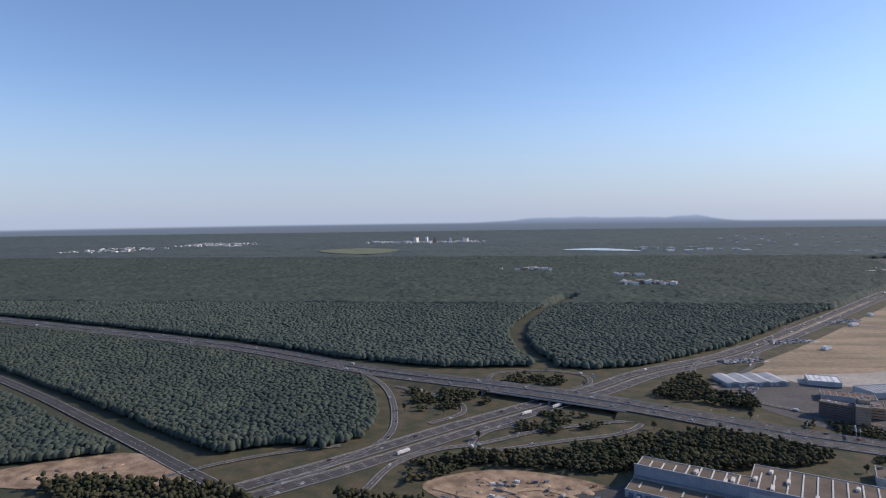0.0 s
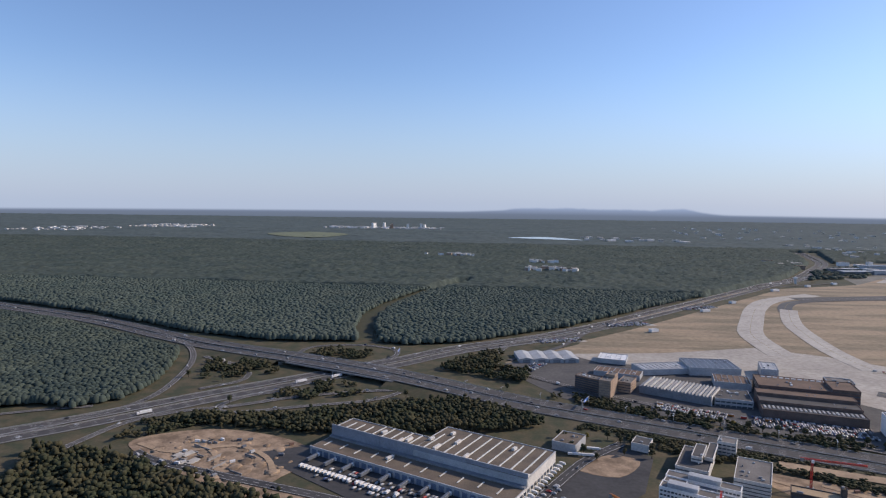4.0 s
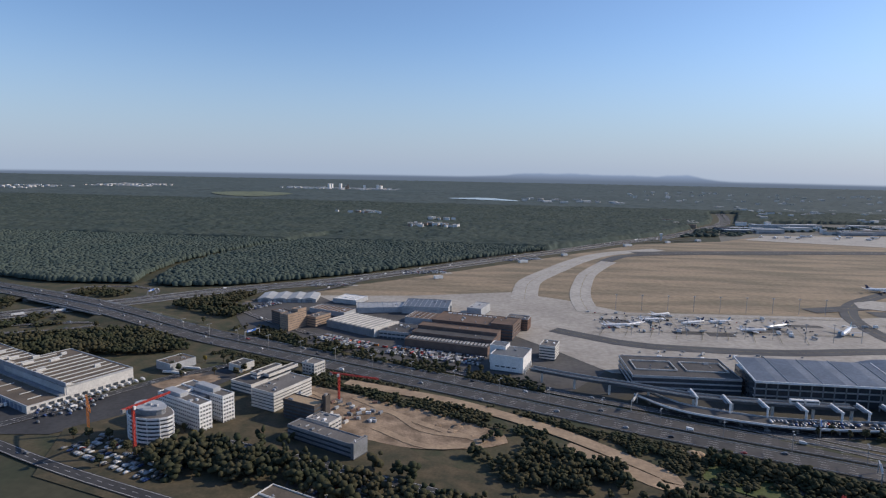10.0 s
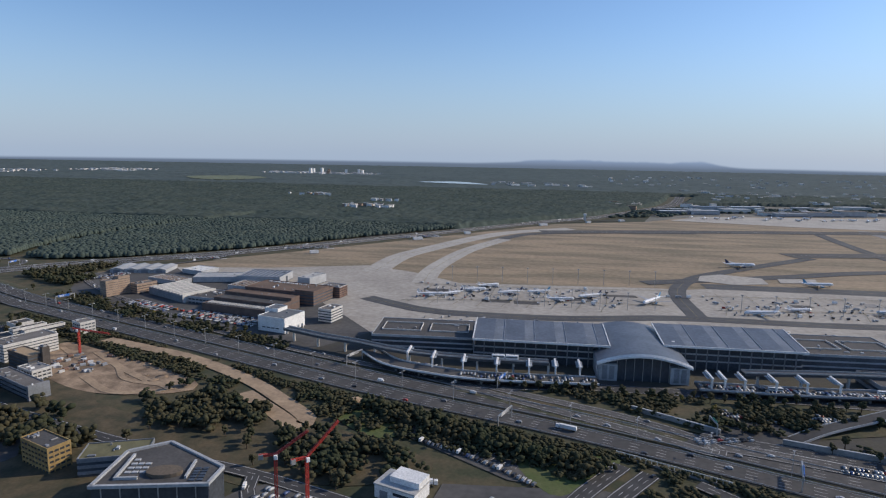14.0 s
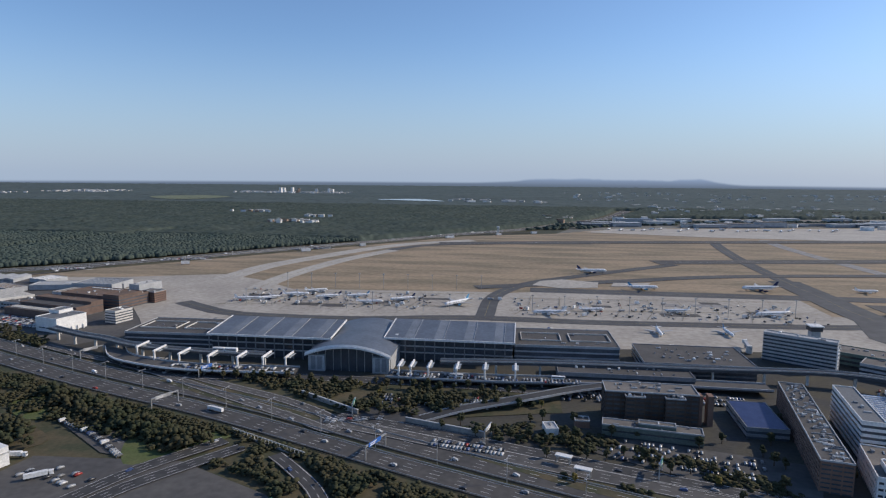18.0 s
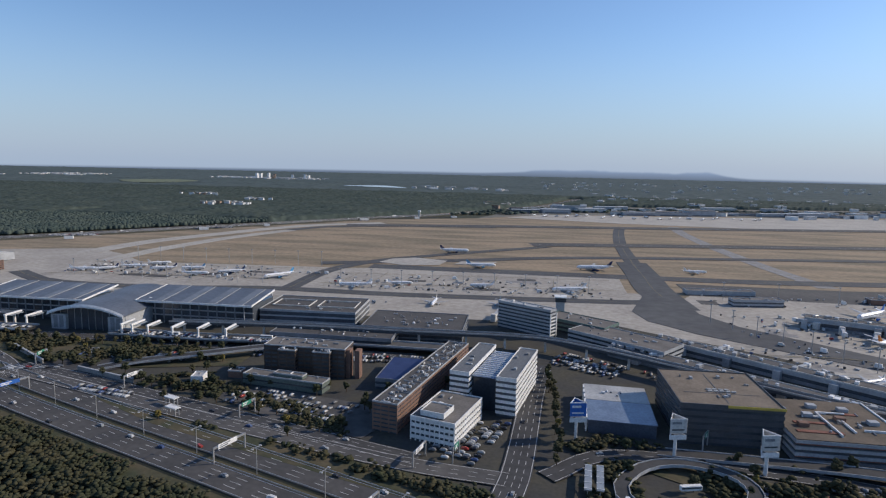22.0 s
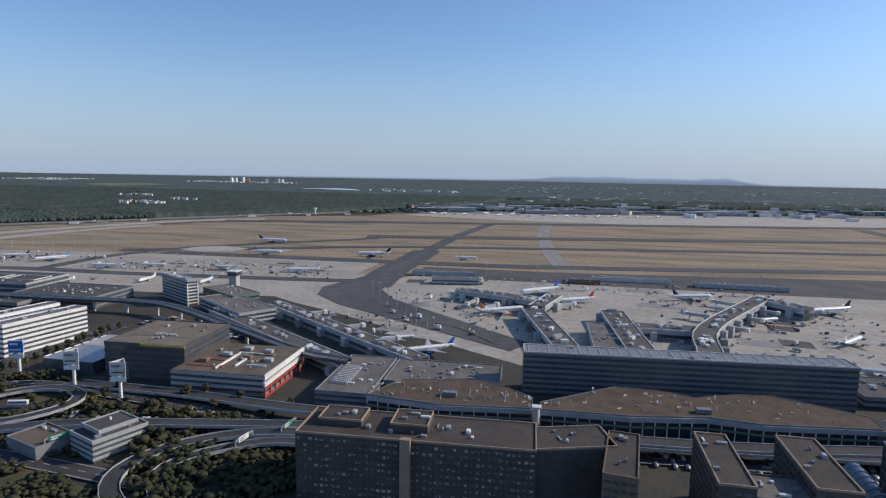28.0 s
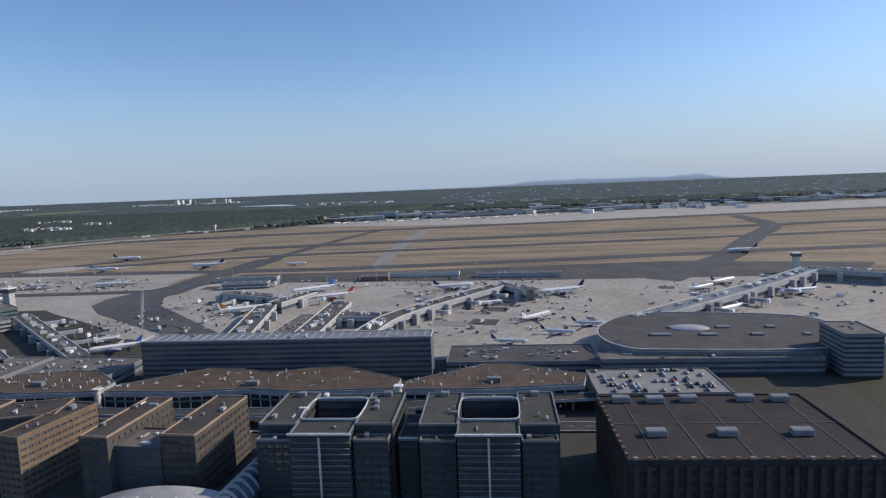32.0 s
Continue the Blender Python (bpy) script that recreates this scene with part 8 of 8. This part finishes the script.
raised("round concrete ramp loop with pale barriers", [(864, 178, 2.2), (873, 191, 2.4), (886, 195, 2.8), (899, 189, 3.2), (902, 177, 3.6), (893, 164, 3.4), (877, 160, 2.8), (866, 167, 2.4)], 4.4, True)
raised("curved concrete ramp with pale barriers", [(868, 152, 1), (890, 158, 2.4), (915, 166, 3.6), (950, 172, 4.2), (1003, 180, 4.2), (1080, 184, 4.2), (1180, 190, 4.2)], 5)
raised("curved concrete ramp with pale barriers", [(1004, 172, 4.4), (984, 172, 4.2), (966, 166, 3.8), (954, 155, 3.4), (950, 143, 3), (955, 132, 2.4), (970, 122, 1.4)], 5)
raised("inner curved concrete ramp with pale barriers", [(1002, 166, 4.2), (985, 166, 4.0), (972, 160, 3.6), (963, 151, 3.2), (961, 142, 2.8), (967, 134, 2)], 4)
raised("concrete flyover with pale barriers", [(640, 246, .8), (656, 255, 2.6), (684, 269, 4), (712, 286, 4.2), (740, 296, 4.2)], 6)
raised("long drive before the hotel with pale barriers", [(880, 206, .8), (930, 200, 2.6), (975, 192, 4), (1000, 190, 4.4), (1060, 187, 4.6), (1120, 188, 4.6), (1180, 196, 4.6), (1240, 206, 4.6)], 6)
for k in range(2):
    o = thing("bus_shelter", "long grey glass bus shelter on slim posts", "shelter", pose(853.5 + 3.6 * k, 171, 0.3, 0, 0, 84), group="bus shelters")
    part("roof", boxes((0, -1.1, 3.0, 16, 1.1, 3.3), bevel=.06), mat("canopy_glass", (0.3, 0.33, 0.36), None, 3, 0.3), o)
    for q in range(5):
        part("post", shared_box("shelter_post", .22, .22, 3, STEEL), parent=o, at=pose(.8 + 3.6 * q, 0, 0))
        part("roof_rib", shared_box("shelter_rib", .2, 2.3, .16, WHITE), parent=o, at=pose(.8 + 3.6 * q, 0, 3.3))
truss = thing("bridge_rail", "white steel truss railing of a motorway bridge", "bridge", pose(567, 222, 0.4, 0, 0, -25))
part("chord", boxes((0, -.1, 0, 40, .1, .35), (0, -.1, 1.8, 40, .1, 2.1)), OFF_WHITE, truss)
for k in range(20):
    part("strut", shared_box("truss_strut", .18, .16, 1.6, OFF_WHITE), parent=truss, at=pose(1 + 2 * k, 0, .3))

for a, b in (((580, 266), (612, 247)), ((634, 242), (668, 232))):
    L = math.dist(a, b)
    o = thing("retaining_wall", "grey concrete retaining wall beside a sunken road", "wall", pose(a[0], a[1], .3, 0, 0, math.degrees(math.atan2(b[1] - a[1], b[0] - a[0]))))
    part("wall", boxes((0, -.3, 0, L, .3, 2.2)), CONCRETE_GREY, o)
    part("coping", boxes((0, -.45, 2.2, L, .45, 2.45)), PALE_GREY, o)
for x, y, a in ((700, 204, -20), (694, 213, -20)):
    o = thing("toll_canopy", "white flat canopy over a barrier lane", "canopy", pose(x, y, .6, 0, 0, a))
    part("roof", boxes((0, 0, 3, 6, 2.6, 3.4), bevel=.05), WHITE, o)
    for px, py in ((.6, .5), (5.4, .5), (.6, 2.1), (5.4, 2.1)):
        part("post", shared_box("canopy_leg", .25, .25, 3, STEEL), parent=o, at=pose(px, py, 0))
building("kiosk", "small white flat-roofed cabin beside the car park", 692, 236, 12, 5, 7, 3.2, 1, "plain", WHITE, PALE_ROOF, units=1)
building("kiosk", "small brown brick cabin beside the car park", 704, 246, 0, 6, 5, 3.4, 1, "plain", BRICK, DARK_ROOF, units=1)
sol = building("solar_hall", "low hall under rows of dark blue solar panels", 771, 246, -3, 16, 30, 4.6, 2, "band", MID_GREY, DARK_ROOF, units=0)
for k in range(13):
    part("solar_panel", shared_box("solar_panel", 15, 1.5, .12, mat("solar_blue", (0.035, 0.05, 0.13), (0.05, 0.07, 0.16), 3, .3, spec=.5)), parent=sol, at=pose(8, 1.6 + 2.2 * k, 4.9, 12))
underpass = thing("underpass_beam", "pale concrete edge beam under a truss railing", "bridge", pose(567, 222, 0, 0, 0, -25))
part("beam", boxes((0, -.5, 0, 40, -.15, .9)), CONCRETE_GREY, underpass)

# ---- trees that stand alone ----
def tree(H, label, leaf, at):
    o = thing("tree", label, "tree", at, group="single trees")
    bm = bmesh.new()
    bmesh.ops.create_cone(bm, cap_ends=True, segments=7, radius1=H * .05, radius2=H * .02, depth=H * .6, matrix=Matrix.Translation((0, 0, H * .3)))
    for k in range(4):
        bmesh.ops.create_cone(bm, cap_ends=True, segments=5, radius1=H * .02, radius2=H * .006, depth=H * .35, matrix=pose(0, 0, H * .45, 0, 0, 90 * k) @ pose(0, 0, 0, 40) @ Matrix.Translation((0, 0, H * .17)))
    part("trunk", bm, TRUNK, o)
    n = 26
    u = RNG.normal(0, 1, (n, 3))
    u /= np.linalg.norm(u, axis=1)[:, None]
    c = u * np.array([H * .26, H * .26, H * .28]) * RNG.uniform(.5, 1, (n, 1)) + np.array([0, 0, H * .66])
    v, f = clump_arrays(c, RNG.uniform(.08, .16, n) * H, RNG.uniform(.07, .13, n) * H, ICO1, .35)
    part("crown", quick_mesh("crown", v, f, leaf), parent=o)
    return o


TREES = [tree(h, "leafy roadside tree with a %s crown" % c, l, pose(x, y, .3)) for h, c, l, x, y in ((4.6, "dark green", TREE_LEAF, 548, 284), (5.6, "dark green", TREE_LEAF, 640, 262), (4.0, "yellowing", mat("yellowing_leaves", (0.17, 0.13, 0.04), (0.11, 0.10, 0.035), 3, .9, island=.3, spec=.1), 700, 200))]
spots = [(846 + PYR.uniform(-1.5, 1.5), 190 + 6 * k) for k in range(16)] + [(828 + PYR.uniform(-1, 1), 232 + 7 * k) for k in range(6)]
spots += [(520 + 6.5 * k, 282 + PYR.uniform(-3, 3)) for k in range(26)] + [(606 + 5 * k, 256 + PYR.uniform(-8, 14)) for k in range(18)]
spots += [(650 + 7 * k, 240 - 2.2 * k + PYR.uniform(-5, 5)) for k in range(18)] + [(690 + PYR.uniform(0, 140), PYR.uniform(190, 262)) for _ in range(26)]
spots += [(864 + PYR.uniform(0, 130), 207 - PYR.uniform(0, 30)) for _ in range(20)] + [(PYR.uniform(186, 300), PYR.uniform(205, 245)) for _ in range(22)]
spots += [(PYR.uniform(380, 480), PYR.uniform(180, 235)) for _ in range(26)] + [(PYR.uniform(180, 230), PYR.uniform(310, 345)) for _ in range(14)]
spots += [(230 + 7 * k, 392 - 2.6 * k + PYR.uniform(-3, 3)) for k in range(20)] + [(PYR.uniform(-130, 160), PYR.uniform(330, 440)) for _ in range(30)]
for k, (x, y) in enumerate(spots):
    if near_line(np.array([x]), np.array([y]), A3, 17)[0] or near_line(np.array([x]), np.array([y]), A5, 14)[0]:
        continue
    copy_thing(TREES[k % 3 if k % 5 == 0 else k % 2], pose(x, y, .3, 0, 0, PYR.uniform(0, 360)))

# ---- far towns ----
def town(label, n, x0, x1, y0, y1, size, lift=8.0, tall=0, singles=0):
    """A far town: the first few houses are things, the rest one mass of roofs and walls."""
    vs, fs = [], []
    for k in range(n):
        x, y = PYR.uniform(x0, x1), PYR.uniform(y0, y1)
        w, d, h = PYR.uniform(.6, 2.0) * size, PYR.uniform(.5, 1) * size, PYR.uniform(.12, .32) * size
        if k < tall:
            w, d, h = size * .8, size * .8, size * PYR.uniform(.9, 1.7)
        m = pose(x, y, lift - 4, 0, 0, PYR.uniform(-30, 30))
        if k < max(tall, singles):
            o = thing("town_house", label, "house", m, group=label)
            part("wall", shared_box("town_wall", round(w), round(d), round(h + 5), WHITE if k % 5 else TAN), parent=o)
            part("roof", shared_box("town_roof", round(w) + .6, round(d) + .6, .8, OFF_WHITE if k % 3 else BROWN_ROOF), parent=o, at=pose(0, 0, round(h + 5)))
            continue
        i = len(vs)
        vs += [tuple(m @ Vector((a * w / 2, b * d / 2, c * (h + 5)))) for c in (0, 1) for a, b in ((-1, -1), (1, -1), (1, 1), (-1, 1))]
        fs += [tuple(i + j for j in q) for q in ((3, 2, 1, 0), (4, 5, 6, 7), (0, 1, 5, 4), (1, 2, 6, 5), (2, 3, 7, 6), (3, 0, 4, 7))]
    if vs:
        tagged(part("town", mesh_of("town", vs, fs, mat("pale_town_walls", (0.72, 0.70, 0.67), (0.5, 0.47, 0.44), 30, .7, island=.3))), label, "town", kind="stuff")


town("pale blocks of a distant town among woods", 130, -740, -170, 2840, 3000, 12)
town("tall pale tower of a distant town", 9, -520, -250, 2860, 2960, 14, tall=9)
town("pale houses of a town on the edge of sight", 70, -1820, -1520, 2200, 2560, 11)
town("pale houses of a town on the edge of sight", 90, -1600, -1270, 2640, 2960, 12)
town("white house of a village in the woods", 16, -45, 75, 1425, 1465, 7, 9.5, singles=16)
town("white house of a village in the woods", 26, 185, 285, 1140, 1185, 7, 9.5, singles=26)
town("white house of a village in the woods", 8, 190, 265, 1300, 1340, 7, 9.5, singles=8)
town("pale building on the far side of the airfield", 90, 1000, 2200, 1560, 2100, 12, 6, singles=26)
town("pale building on the far side of the airfield", 60, 740, 1700, 1290, 1480, 13, 4, singles=30)
town("pale houses near the horizon", 150, 900, 3200, 2300, 3500, 11)
town("pale buildings by the lake", 18, 420, 760, 2120, 2330, 16)
# cargo halls on the far side of the airfield
CG = random.Random(23)
for k in range(44):
    x = 800 + 30 * k + CG.uniform(-12, 12)
    y = 1232 + 0.235 * (x - 800) + CG.choice((8, 30, 60, 100, 140)) + CG.uniform(-10, 10)
    L, W, h = CG.choice((26, 40, 60, 74)), CG.uniform(14, 26), CG.choice((5, 6.5, 8, 11 if k % 9 == 4 else 7))
    o = thing("cargo_hall", "long low pale cargo hall beyond the airfield", "warehouse", pose(x, y, 0.3, 0, 0, 12), group="cargo halls")
    part("wall", shared_box("cargo_wall", L, round(W), h, CG.choice((OFF_WHITE, PALE_GREY, PALE_GREY, BLUE_ROOF))), parent=o)
    part("roof", shared_box("cargo_roof", L + .8, round(W) + .8, .6, CG.choice((PALE_ROOF, BLUE_ROOF, PALE_ROOF, GREY_ROOF))), parent=o, at=pose(0, 0, h))
    part("door_band", shared_box("cargo_doors", L * .8, .4, 3, MID_GREY), parent=o, at=pose(0, -round(W) / 2, 0))
# airfield lots and huts
for x, y, l in ((300, 640, 9), (392, 775, 12), (452, 850, 8), (560, 985, 14), (640, 1050, 8), (700, 1090, 10)):
    building("airfield_hut", "small white hut on dry airfield grass", x, y, 30, l, 5, 3, 1, "plain", WHITE, PALE_ROOF, units=0)
for x, y, h in ((640, 1092, 9),):
    o = thing("radar_tower", "slender white radar tower at the field's edge", "tower", pose(x, y, .3))
    part("shaft", boxes((-1.6, -1.6, 0, 1.6, 1.6, h), bevel=.1), OFF_WHITE, o)
    part("head", boxes((-2.6, -2.6, h, 2.6, 2.6, h + 3), bevel=.4), WHITE, o)
